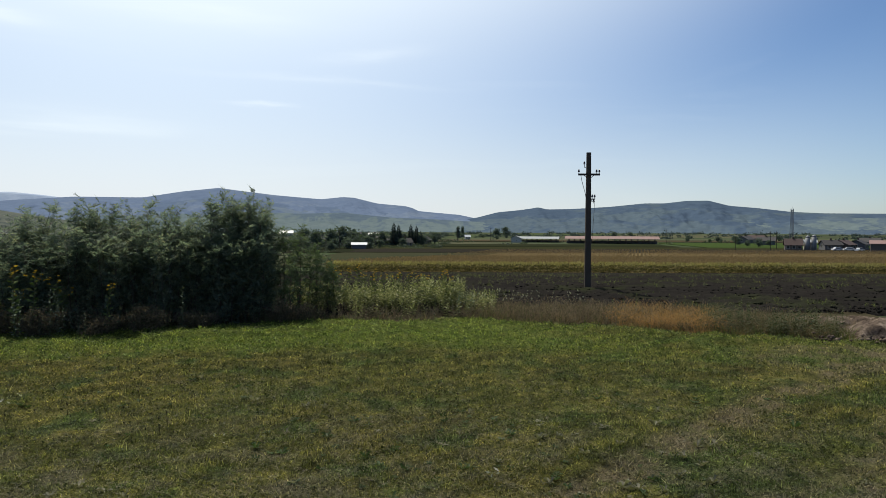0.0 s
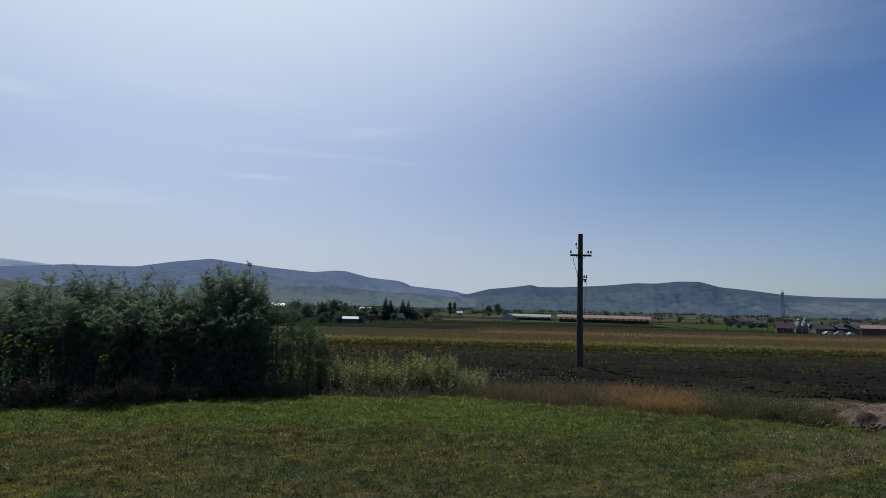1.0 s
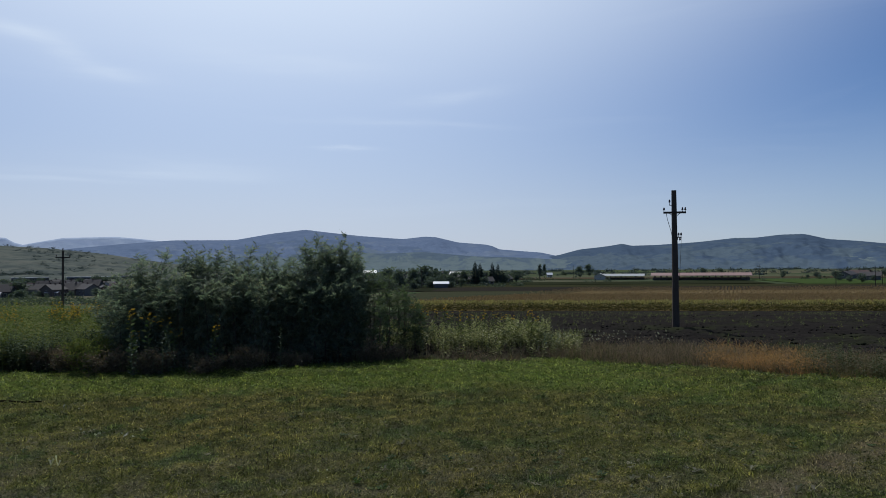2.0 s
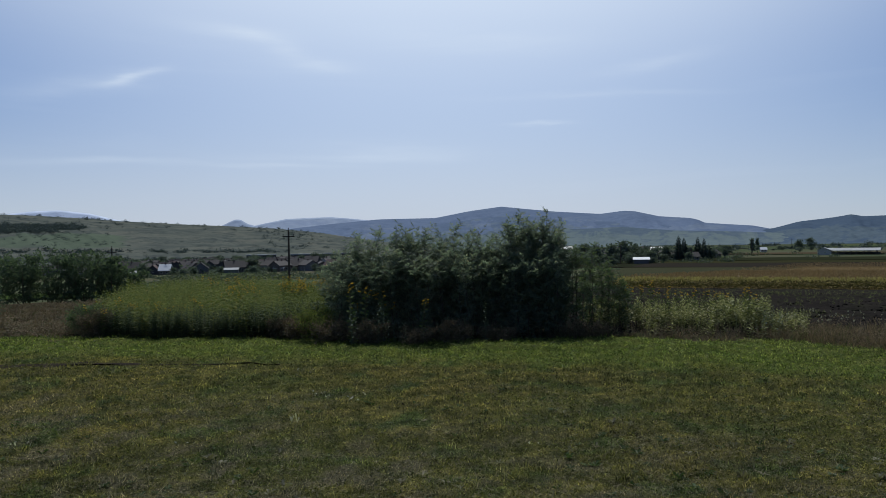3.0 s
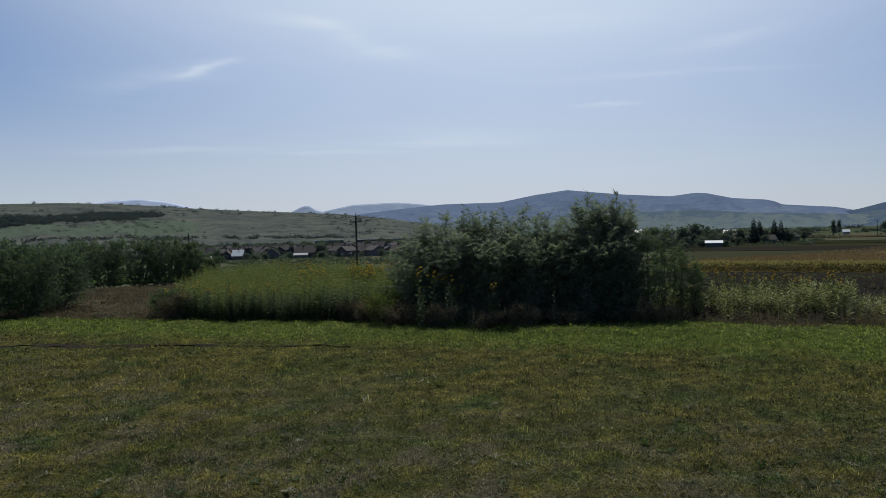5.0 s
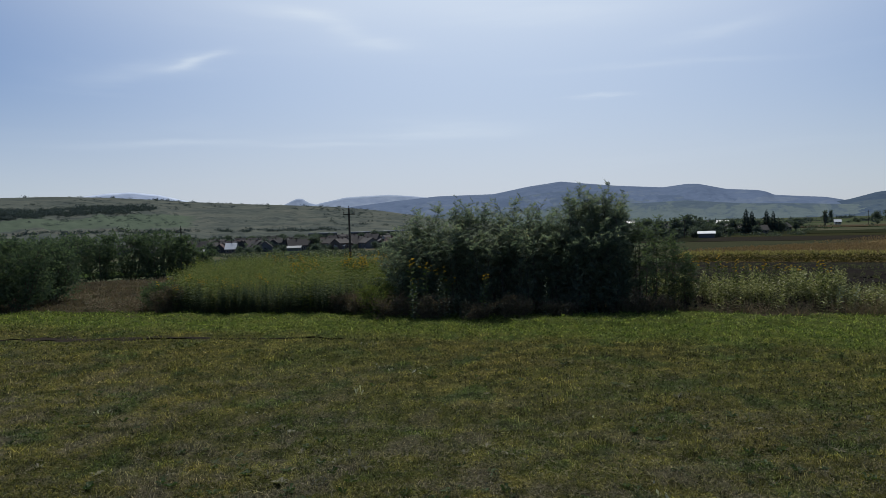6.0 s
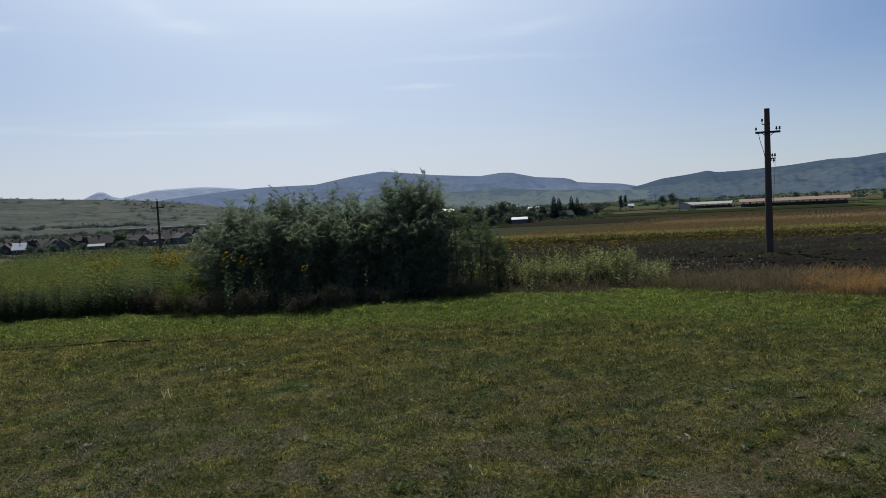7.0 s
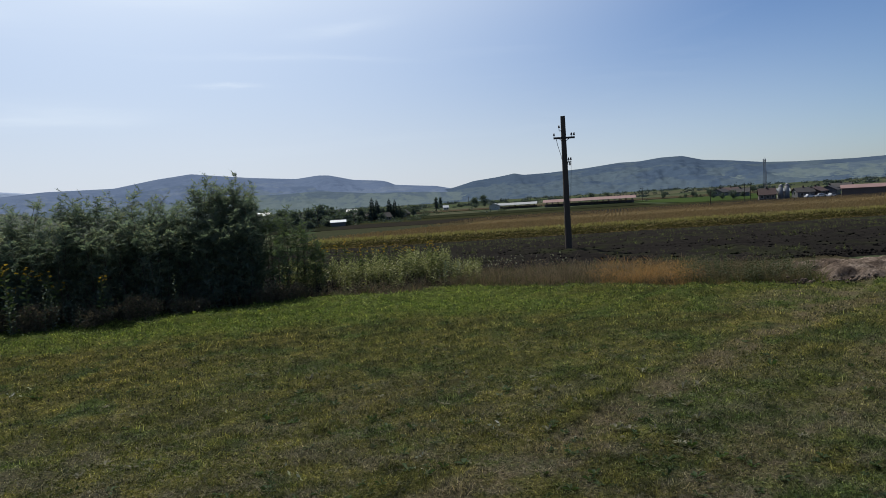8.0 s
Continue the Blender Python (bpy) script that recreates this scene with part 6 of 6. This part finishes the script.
    g.add([(-hl, -hw, 0), (hl, -hw, 0), (hl, hw, 0), (-hl, hw, 0), (-hl, -hw, wall_h), (hl, -hw, wall_h), (hl, hw, wall_h), (-hl, hw, wall_h), (-hl, 0, wall_h + roof_h), (hl, 0, wall_h + roof_h)],
          [(0, 1, 5, 4), (2, 3, 7, 6), (1, 2, 6, 9, 5), (3, 0, 4, 8, 7), (3, 2, 1, 0)])
    part("wall", g, wall, root)
    o, t = 0.45, 0.16
    k = roof_h / hw
    r = Geo()
    for s in (-1, 1):
        e = [(-hl - o, s * (hw + o), wall_h - k * o), (hl + o, s * (hw + o), wall_h - k * o), (hl + o, 0, wall_h + roof_h), (-hl - o, 0, wall_h + roof_h)]
        up = [(a, b, c + t) for a, b, c in e]
        q = [(0, 1, 2, 3), (7, 6, 5, 4), (0, 4, 5, 1), (1, 5, 6, 2), (2, 6, 7, 3), (3, 7, 4, 0)]
        r.add(e + up, q if s > 0 else [f[::-1] for f in q])
    part("roof", r, roof, root)
    if windows:
        fm = Geo().box(-0.65, 0.65, -0.05, 0.05, 0, 1.4).mesh("window", PLASTER)
        pm = Geo().box(-0.52, 0.52, -0.07, 0.07, 0.13, 1.27).mesh("pane", DARK_GLASS)
        for i in range(windows):
            for s in (-1, 1):
                win = part("window", fm, None, root)
                win.matrix_basis = pose((i + 0.5) / windows * l - hl, s * (hw + 0.02), wall_h * 0.32)
                part("pane", pm, None, win)
        if wall_h > 2.4:
            for s in (-1, 1):
                win = part("window", fm, None, root)
                win.matrix_basis = pose(s * (hl + 0.02), 0, wall_h * 0.55, 0, 0, 90)
                part("pane", pm, None, win)
    if chimney:
        part("chimney", Geo().box(-0.3, 0.3, -0.3, 0.3, wall_h + roof_h * 0.5, wall_h + roof_h + 0.9), TILE_RED, root)
    return root


GV = "houses of the far village"
rng = np.random.default_rng(55)
VL = "small far village house with a dark tiled roof"
gable_house("house", "village house whose steep roof side shines white in the sun", -45.1, 430, 7, 6, 3.0, 3.2, 30, PLASTER_BROWN, SHEET_WHITE, 2, True, 0.3, "house", None, GV)
for k in range(95):
    az = -48.6 + 17.8 * (k + rng.uniform(0.1, 0.9)) / 95
    d = rng.uniform(430, 690)
    wall = PLASTER if k % 13 == 5 else (PLASTER_DARK, PLASTER_BROWN, PLASTER_GREY, PLASTER_DARK)[rng.integers(0, 4)]
    roof = (TILE, TILE, TILE_RED, TILE, TILE, TILE)[rng.integers(0, 6)]
    gable_house("house", VL if roof is TILE else "small far village house with a red tiled roof", az, d, rng.uniform(6.5, 9), rng.uniform(8, 13), rng.uniform(2.6, 4.2), rng.uniform(2.4, 3.8),
                rng.uniform(0, 180), wall, roof, 3, True, 0.4, "house", None, GV)
for az, d, l in ((-47.7, 400, 7), (-40.3, 425, 8), (-36.6, 430, 6)):
    gable_house("barn", "low pale roofed outbuilding in the village", az, d, 6, l, 2.4, 1.0, rng.uniform(-20, 20) - az, PLASTER_GREY, SHEET_GREY, 0, False, 0.4, "barn", None, GV)
# houses on the far left, partly behind the hedge
for k in range(12):
    gable_house("house", VL, -61 + k * 1.05, rng.uniform(420, 560), 8, 11, 3, 3, rng.uniform(0, 180), PLASTER_GREY, TILE, 3, True, 0.4, "house", None, GV)


def flats(az, d, l, h, turn):
    x, y, z = at(az, d)
    root = thing("apartment_block", "grey flat roofed apartment block behind the village", "apartment block", x, y, z - 0.5, turn)
    part("wall", Geo().box(-l / 2, l / 2, -6, 6, 0, h), PLASTER_DARK, root)
    part("roof", Geo().box(-l / 2 - 0.4, l / 2 + 0.4, -6.4, 6.4, h, h + 0.7), SHEET_GREY, root)
    fm = Geo().box(-0.9, 0.9, -0.06, 0.06, 0, 1.5).mesh("window", PLASTER)
    pm = Geo().box(-0.75, 0.75, -0.09, 0.09, 0.12, 1.38).mesh("pane", DARK_GLASS)
    n, s = int(l / 4), int(h / 2.9)
    for i in range(n):
        for j in range(s):
            win = part("window", fm, None, root)
            win.matrix_basis = pose(-l / 2 + (i + 0.5) * l / n, -6.02, 0.9 + j * 2.9)
            part("pane", pm, None, win)


flats(-34.4, 650, 30, 8.7, 34)
flats(-38.0, 660, 26, 8.7, 38)
flats(-32.0, 690, 26, 8.7, 30)

# the middle hamlet
gable_house("barn", "long low barn with a bright white sheet roof", -7.6, 300, 5, 6.0, 2.0, 0.8, 8, PLASTER_GREY, SHEET_WHITE, 0, False, 0.2, "barn")
for az, d, w, l, h, rh, tn, wall, roof in ((-9.4, 330, 6, 7, 2.4, 2.0, 20, PLASTER_GREY, TILE), (-10.6, 360, 6, 7, 2.6, 2.2, 70, PLASTER_BROWN, TILE), (-11.4, 330, 6, 7, 2.6, 2.2, 30, PLASTER_BROWN, TILE),
                                           (-5.6, 352, 6, 8, 2.6, 2.0, -10, PLASTER_GREY, TILE), (-3.9, 340, 5, 6, 2.2, 1.8, 25, PLASTER_GREY, TILE), (-2.4, 380, 6, 7, 2.4, 2, 60, PLASTER_GREY, TILE),
                                           (-8.3, 420, 8, 12, 3, 3, 10, PLASTER_GREY, TILE), (-6.4, 520, 6, 8, 3, 2, 0, PLASTER, SHEET_WHITE), (-13.4, 800, 8, 14, 4, 2.5, 10, PLASTER, SHEET_WHITE), (-9.8, 395, 8, 10, 3, 3, 45, PLASTER_BROWN, TILE_RED)):
    gable_house("house", "small far farmhouse among dark trees", az, d, w, l, h, rh, tn, wall, roof, 3, True, 0.3, "house", None, "farmhouses in the valley")
gable_house("house", "tiny white walled far house", 1.2, 560, 3.6, 4, 2.0, 1.4, 10, PLASTER, SHEET_WHITE, 2, False, 0.3, "house")

# long open sheds


def open_shed(label, az0, az1, d, wall_h, roof_h, width, roof, posts):
    x0, y0, z0 = at(az0, d / math.cos(radians(az0 - 12)))
    x1, y1, z1 = at(az1, d / math.cos(radians(az1 - 12)))
    l = math.hypot(x1 - x0, y1 - y0)
    root = thing("open_shed", label, "shed", (x0 + x1) / 2, (y0 + y1) / 2, (z0 + z1) / 2 - 0.2, math.degrees(math.atan2(y1 - y0, x1 - x0)))
    pm = Geo().box(-0.18, 0.18, -0.18, 0.18, 0, wall_h).mesh("post", PLASTER_BROWN)
    for i in range(posts):
        for s in (-1, 1):
            part("post", pm, None, root).matrix_basis = pose(-l / 2 + (i + 0.5) * l / posts, s * (width / 2 - 0.3), 0)
    r = Geo()
    for s in (-1, 1):
        e = [(-l / 2 - 0.5, s * (width / 2 + 0.6), wall_h - 0.2), (l / 2 + 0.5, s * (width / 2 + 0.6), wall_h - 0.2), (l / 2 + 0.5, 0, wall_h + roof_h), (-l / 2 - 0.5, 0, wall_h + roof_h)]
        r.add(e + [(a, b, c + 0.15) for a, b, c in e], [(0, 1, 2, 3), (7, 6, 5, 4), (0, 4, 5, 1), (1, 5, 6, 2), (2, 6, 7, 3), (3, 7, 4, 0)])
    part("roof", r, roof, root)
    part("back_wall", Geo().box(-l / 2, l / 2, width / 2 - 0.25, width / 2 - 0.05, 0, wall_h * 0.55), PLASTER_GREY, root)
    return root


open_shed("long open cattle shed with a faded red roof on posts", 9.2, 16.3, 412, 2.9, 1.3, 11, SHEET_PINK, 16)
open_shed("long low shed with a pale grey roof", 5.5, 8.6, 430, 2.4, 1.1, 9, SHEET_GREY, 8)
gable_house("barn", "small white ended barn beside the long shed", 5.2, 425, 6, 6, 2.6, 1.4, 80, PLASTER, SHEET_GREY, 0, False, 0.2, "barn")

# farm yard on the other side
gable_house("house", "dark farm building with a red tiled roof", 25.8, 335, 6, 6.5, 2.6, 2.4, -20, PLASTER_BROWN, TILE_RED, 3, True, 0.2, "house", None, "farm yard buildings")
gable_house("house", "pale walled farm building", 26.9, 338, 5, 4.5, 3.6, 1.0, -20, PLASTER, SHEET_GREY, 2, False, 0.2, "house", None, "farm yard buildings")
gable_house("barn", "broad brown hall with a faded red roof", 32.2, 330, 11, 18, 3.6, 1.2, -30, PLASTER_BROWN, SHEET_PINK, 0, False, 0.2, "hall", None, "farm yard buildings")
for az, d, l, roof in ((28.2, 345, 7, TILE), (29.0, 350, 9, TILE_RED), (29.9, 360, 8, TILE), (24.0, 420, 9, TILE), (22.6, 450, 10, TILE), (30.6, 420, 10, TILE), (34.5, 360, 12, TILE), (23.3, 520, 10, TILE_RED)):
    gable_house("house", "low far farm house beside the yard", az, d, 7, l, 2.6, 1.8, rng.uniform(-60, 60), (PLASTER_GREY, PLASTER, PLASTER_BROWN)[int(d) % 3], roof, 2, True, 0.2, "house", None, "farm yard buildings")
for az, h in ((26.75, 5.6), (27.15, 5.9)):
    x, y, z = at(az, 333)
    silo = thing("silo", "tall grey steel silo with a domed cap", "silo", x, y, z - 0.1, 0, "silos")
    part("barrel", Geo().tube([(0, 0, 0), (0, 0, h)], [0.95, 0.95], 18), STEEL, silo, "", True)
    part("cap", Geo().tube([(0, 0, h), (0, 0, h + 0.5), (0, 0, h + 0.9)], [1.0, 0.7, 0.1], 18), STEEL, silo, "", True)
x, y, z = at(25.7, 340)
mast = thing("lattice_mast", "thin steel lattice radio mast", "mast", x, y, z - 0.1)
MH = 18.9
for cx, cy in ((-1, -1), (1, -1), (1, 1), (-1, 1)):
    part("mast_leg", Geo().tube([(cx * 0.8, cy * 0.8, 0), (cx * 0.3, cy * 0.3, MH * 0.92)], [0.10, 0.07], 4), STEEL, mast)
g = Geo()
for i in range(14):
    za_, zb_ = MH * 0.92 * i / 14, MH * 0.92 * (i + 1) / 14
    ra, rb = 0.8 - 0.5 * i / 14, 0.8 - 0.5 * (i + 1) / 14
    for sx, sy, tx, ty in ((-1, -1, 1, -1), (1, -1, 1, 1), (1, 1, -1, 1), (-1, 1, -1, -1)):
        g.tube([(sx * ra, sy * ra, za_), (tx * rb, ty * rb, zb_)], [0.045, 0.045], 3)
part("bracing", g, STEEL, mast)
for s in (-1, 1):
    part("antenna", Geo().box(s * 0.5 - 0.15, s * 0.5 + 0.15, -0.1, 0.1, MH * 0.84, MH * 0.95), SHEET_GREY, mast)
part("rod", Geo().tube([(0, 0, MH * 0.9), (0, 0, MH)], [0.06, 0.03], 5), STEEL, mast)
# parked cars in the yard
CAR = m_plain("white_car_paint", (0.7, 0.7, 0.7), (0.75, 0.75, 0.75), 1.0, 0.25, 0.0, 0.0, 0.5)
RUBBER = m_plain("black_rubber", (0.02, 0.02, 0.02), (0.03, 0.03, 0.03), 4)
car0 = None
for az, d, tn in ((28.6, 336, 10), (29.35, 338, -15), (30.0, 335, 30)):
    x, y, z = at(az, d)
    if car0 is None:
        car0 = thing("car", "small white parked car in the yard", "car", x, y, z, tn, "parked cars")
        part("body", Geo().box(-2.1, 2.1, -0.85, 0.85, 0.3, 0.95, 0.96).box(-1.3, 1.5, -0.78, 0.78, 0.95, 1.5, 0.78), CAR, car0)
        part("window", Geo().box(-1.2, 1.4, -0.80, 0.80, 1.02, 1.38, 0.84), DARK_GLASS, car0)
        wm = Geo().tube([(0, -0.1, 0), (0, 0.1, 0)], [0.32, 0.32], 12).mesh("wheel", RUBBER)
        for wx in (-1.35, 1.35):
            for wy in (-0.8, 0.8):
                part("wheel", wm, None, car0).matrix_basis = pose(wx, wy, 0.32)
    else:
        copy_thing(car0, pose(x, y, z, 0, 0, tn))

# ---- far trees ----


def tree_template(kind, seed, leaf_mat):
    """A far tree about 1 high for its crown's clumps: trunk, limbs and uneven crown."""
    rng = np.random.default_rng(seed)
    root = thing("far_" + kind, "far dark green " + kind.replace("_", " ") + " in the valley", "tree", 0, 0, -50, 0, "valley trees")
    g = Geo().tube([(0, 0, 0), (0.1, 0, 2.0), (0, 0.1, 4.5)], [0.25, 0.18, 0.08], 6)
    lv = []
    if kind == "conifer":
        n = 1300
        t = 0.02 + 0.98 * (1 - np.sqrt(rng.uniform(0, 1, n)))
        r = (1 - t) ** 0.8 * 1.7 * rng.uniform(0.1, 1.15, n) * (0.8 + 0.3 * np.sin(t * 40))
        a = rng.uniform(0, math.tau, n)
        p = np.stack([np.cos(a) * r, np.sin(a) * r, 0.8 + t * 9.0], 1)
        lv.append(leaves(rng, p, np.stack([np.cos(a), np.sin(a), -0.3 + 0 * a], 1), rng.uniform(0.5, 0.95, n) * (1 - 0.6 * t), 0.32))
        g.tube([(0, 0, 4), (0, 0, 9)], [0.1, 0.03], 5)
    else:
        for k in range(16):
            a, h = rng.uniform(0, math.tau), rng.uniform(2.0, 6.6)
            r = rng.uniform(0.2, 2.2) * math.sin(min(1, (h - 0.8) / 6.2) * math.pi) ** 0.5 if kind != "poplar" else rng.uniform(0, 0.7)
            if kind == "poplar":
                h = rng.uniform(1.5, 9.5)
            c = np.array([math.cos(a) * r, math.sin(a) * r, h])
            g.tube([(0, 0, min(h * 0.5, 4)), c], [0.07, 0.02], 4)
            n = 40
            p = c + rng.normal(0, 1, (n, 3)) * np.array([0.75, 0.75, 0.6]) * (1 if kind != "poplar" else 0.7)
            lv.append(leaves(rng, p, rng.normal(0, 1, (n, 3)), rng.uniform(0.5, 1.0, n), 0.52))
    part("trunk", g, BARK, root)
    part("crown", np_mesh("crown", *joined(lv), leaf_mat), None, root)
    return root


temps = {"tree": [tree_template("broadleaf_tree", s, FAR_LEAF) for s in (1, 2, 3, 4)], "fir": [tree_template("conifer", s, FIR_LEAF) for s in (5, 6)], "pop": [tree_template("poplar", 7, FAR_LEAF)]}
used = set()


def plant(kind, az, d, s, rng, wide=1.0):
    x, y, z = at(az, d)
    ts = temps[kind]
    t = ts[rng.integers(0, len(ts))]
    m = pose(x, y, z - 0.3, 0, 0, rng.uniform(0, 360))
    if t.name not in used:
        used.add(t.name)
        t.matrix_basis = m
        t.scale = (s * wide, s * wide, s)
        return
    c = copy_thing(t, m)
    c.scale = (s * wide, s * wide, s)


rng = np.random.default_rng(66)
for kind, az, d, s, w in (("tree", -11.0, 300, 1.15, 1.3), ("tree", -9.9, 320, 1.2, 1.2), ("tree", -8.75, 330, 1.35, 1.3), ("tree", -8.2, 340, 1.1, 1.2), ("tree", -5.6, 345, 1.0, 1.2), ("fir", -4.8, 335, 1.2, 1.2), ("fir", -4.4, 338, 1.1, 1.25),
                          ("tree", -4.0, 345, 0.95, 1.2), ("fir", -3.4, 345, 1.12, 1.2), ("fir", -2.95, 342, 1.05, 1.2), ("fir", -2.6, 350, 0.8, 1.2), ("tree", -6.6, 350, 0.85, 1.2), ("tree", -7.4, 345, 0.8, 1.2), ("tree", -12.0, 340, 1.2, 1.2),
                          ("pop", 0.45, 520, 1.1, 1.0), ("pop", 0.8, 760, 1.2, 1.0), ("tree", 3.6, 700, 1.2, 1.3), ("tree", 4.3, 690, 1.3, 1.3), ("tree", -1.5, 380, 0.7, 1.2), ("tree", 13.0, 520, 0.9, 1.2), ("tree", 14.2, 540, 0.8, 1.2)):
    plant(kind, az, d, s, rng, w)
for k in range(34):
    plant("tree", rng.uniform(-13.5, -1.0), rng.uniform(318, 480), rng.uniform(0.4, 0.85), rng, 1.4)
for k in range(22):
    plant("tree", rng.uniform(-14.0, -6.5), rng.uniform(285, 325), rng.uniform(0.35, 0.75), rng, 1.4)
for k in range(70):
    plant("tree", rng.uniform(-49, -30), rng.uniform(440, 700), rng.uniform(0.6, 1.15), rng, 1.5)
for k in range(40):
    plant("tree", rng.uniform(-48.5, -31), rng.uniform(385, 450), rng.uniform(0.3, 0.62), rng, 1.6)
for k in range(30):
    plant("tree", rng.uniform(-48, -32), rng.uniform(560, 720), rng.uniform(0.8, 1.4), rng, 1.3)
for k in range(24):
    plant("tree", rng.uniform(-62, -48), rng.uniform(380, 560), rng.uniform(0.6, 1.0), rng, 1.3)
for k in range(22):
    plant("tree", rng.uniform(17, 34), rng.uniform(370, 560), rng.uniform(0.3, 0.65), rng, 1.4)
for k in range(12):
    plant("tree", rng.uniform(-2, 12), rng.uniform(470, 700), rng.uniform(0.3, 0.6), rng, 1.6)


def clumps(name, label, pts, size, mat, seed, per=60, fine=1.0):
    """Many far bushes and trees as clumps of leaves."""
    rng = np.random.default_rng(seed)
    n = len(pts)
    s = rng.uniform(0.5, 1.2, n) * size
    c = np.repeat(pts, per, 0)
    sc = np.repeat(s, per)[:, None]
    off = rng.normal(0, 0.42, (n * per, 3)) * np.array([1.2, 1.2, 0.75]) * sc
    off[:, 2] = np.abs(off[:, 2])
    v, f = leaves(rng, c + off, rng.normal(0, 1, (n * per, 3)), sc[:, 0] * rng.uniform(0.25, 0.45, n * per) * fine, sc[:, 0] * 0.25 * fine)
    return tagged(new(name, np_mesh(name, v, f, mat)), label, "trees", "", "stuff")


# haze over the hillside is put into this bluish leaf colour
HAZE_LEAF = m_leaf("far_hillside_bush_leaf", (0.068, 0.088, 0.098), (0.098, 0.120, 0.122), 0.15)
# bushes on the green hillside, standing on its slope
hs = bpy.data.objects["hill_green"]
co = np.empty(len(hs.data.vertices) * 3, np.float32)
hs.data.vertices.foreach_get("co", co)
co = co.reshape(-1, 3)
haz = np.degrees(np.arctan2(co[:, 0], co[:, 1]))
hd = np.hypot(co[:, 0], co[:, 1])
ok = (haz > -64) & (haz < -30) & (hd < 1500)
base = co[ok]
rng = np.random.default_rng(77)
pick = base[rng.integers(0, len(base), 1500)]
pick = pick[vnoise(pick[:, 0], pick[:, 1], 0.009, 2) + 0.25 * rng.normal(size=len(pick)) > 0.12]
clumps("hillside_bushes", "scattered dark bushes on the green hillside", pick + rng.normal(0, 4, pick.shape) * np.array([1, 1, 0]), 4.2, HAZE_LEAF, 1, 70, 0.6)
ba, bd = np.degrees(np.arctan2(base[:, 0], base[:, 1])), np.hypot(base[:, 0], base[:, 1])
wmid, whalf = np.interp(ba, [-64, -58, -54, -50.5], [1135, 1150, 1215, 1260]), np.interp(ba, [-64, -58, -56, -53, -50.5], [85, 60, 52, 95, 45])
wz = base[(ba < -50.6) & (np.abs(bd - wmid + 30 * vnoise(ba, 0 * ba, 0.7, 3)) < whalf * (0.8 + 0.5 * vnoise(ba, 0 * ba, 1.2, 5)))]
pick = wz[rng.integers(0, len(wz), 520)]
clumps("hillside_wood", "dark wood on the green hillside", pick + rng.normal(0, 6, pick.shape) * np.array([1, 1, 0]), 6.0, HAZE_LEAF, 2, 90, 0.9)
hedge = []
for d, a0, a1, n in ((720, -62, -31, 260), (800, -62, -31, 150), (905, -62, -36, 120)):
    az = np.radians(rng.uniform(a0, a1, n))
    dd = d + rng.normal(0, 8, n)
    x, y = dd * np.sin(az), dd * np.cos(az)
    i = np.array([np.argmin((co[:, 0] - a) ** 2 + (co[:, 1] - b) ** 2) for a, b in zip(x, y)])
    hedge.append(np.column_stack([x, y, co[i, 2] - 0.5]))
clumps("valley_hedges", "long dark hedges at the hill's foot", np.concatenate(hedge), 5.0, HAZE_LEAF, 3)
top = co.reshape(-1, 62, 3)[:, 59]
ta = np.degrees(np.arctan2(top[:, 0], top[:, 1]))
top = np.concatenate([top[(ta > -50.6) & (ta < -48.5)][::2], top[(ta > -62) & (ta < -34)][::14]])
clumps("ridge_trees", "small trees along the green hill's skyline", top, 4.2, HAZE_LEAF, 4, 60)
az = np.radians(rng.uniform(-49, -30, 230))
dd = rng.uniform(425, 700, 230)
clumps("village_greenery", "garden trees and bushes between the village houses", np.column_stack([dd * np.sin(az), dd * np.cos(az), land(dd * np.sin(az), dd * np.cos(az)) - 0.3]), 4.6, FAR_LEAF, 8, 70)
# hedges and woods of the valley floor
pts = []
for d, a0, a1, n in ((640, -30, 30, 60), (760, -30, 34, 120), (920, -30, 34, 150), (1120, -30, 40, 200), (1300, -25, 45, 200)):
    az = np.radians(rng.uniform(a0, a1, n))
    dd = d + rng.normal(0, 25, n)
    x, y = dd * np.sin(az), dd * np.cos(az)
    keep = wave(np.degrees(az), dd * 0 + d, 0.8, 1.0) > -0.25
    pts.append(np.column_stack([x, y, land(x, y) - 0.3])[keep])
pts2 = []
for d, a0, a1, n, s in ((250, -46, -32, 60, 0), (320, -49, -30, 70, 0), (370, -49, -30, 60, 0), (300, -14, -9, 40, 0), (322, -14, -1, 70, 1), (385, -14, 6, 80, 1), (440, -14, 34, 44, 1), (490, -12, 34, 34, 1)):
    az = np.radians(rng.uniform(a0, a1, n))
    dd = d + rng.normal(0, 10, n)
    x, y = dd * np.sin(az), dd * np.cos(az)
    keep = (vnoise(np.degrees(az), dd * 0 + d, 0.6, 1) > -0.2) | (s == 0)
    pts2.append(np.column_stack([x, y, land(x, y) - 0.3])[keep])
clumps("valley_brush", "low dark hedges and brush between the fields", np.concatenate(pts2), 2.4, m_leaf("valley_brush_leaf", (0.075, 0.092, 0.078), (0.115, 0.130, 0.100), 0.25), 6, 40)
# these far leaves are paled by haze mixed into their colour
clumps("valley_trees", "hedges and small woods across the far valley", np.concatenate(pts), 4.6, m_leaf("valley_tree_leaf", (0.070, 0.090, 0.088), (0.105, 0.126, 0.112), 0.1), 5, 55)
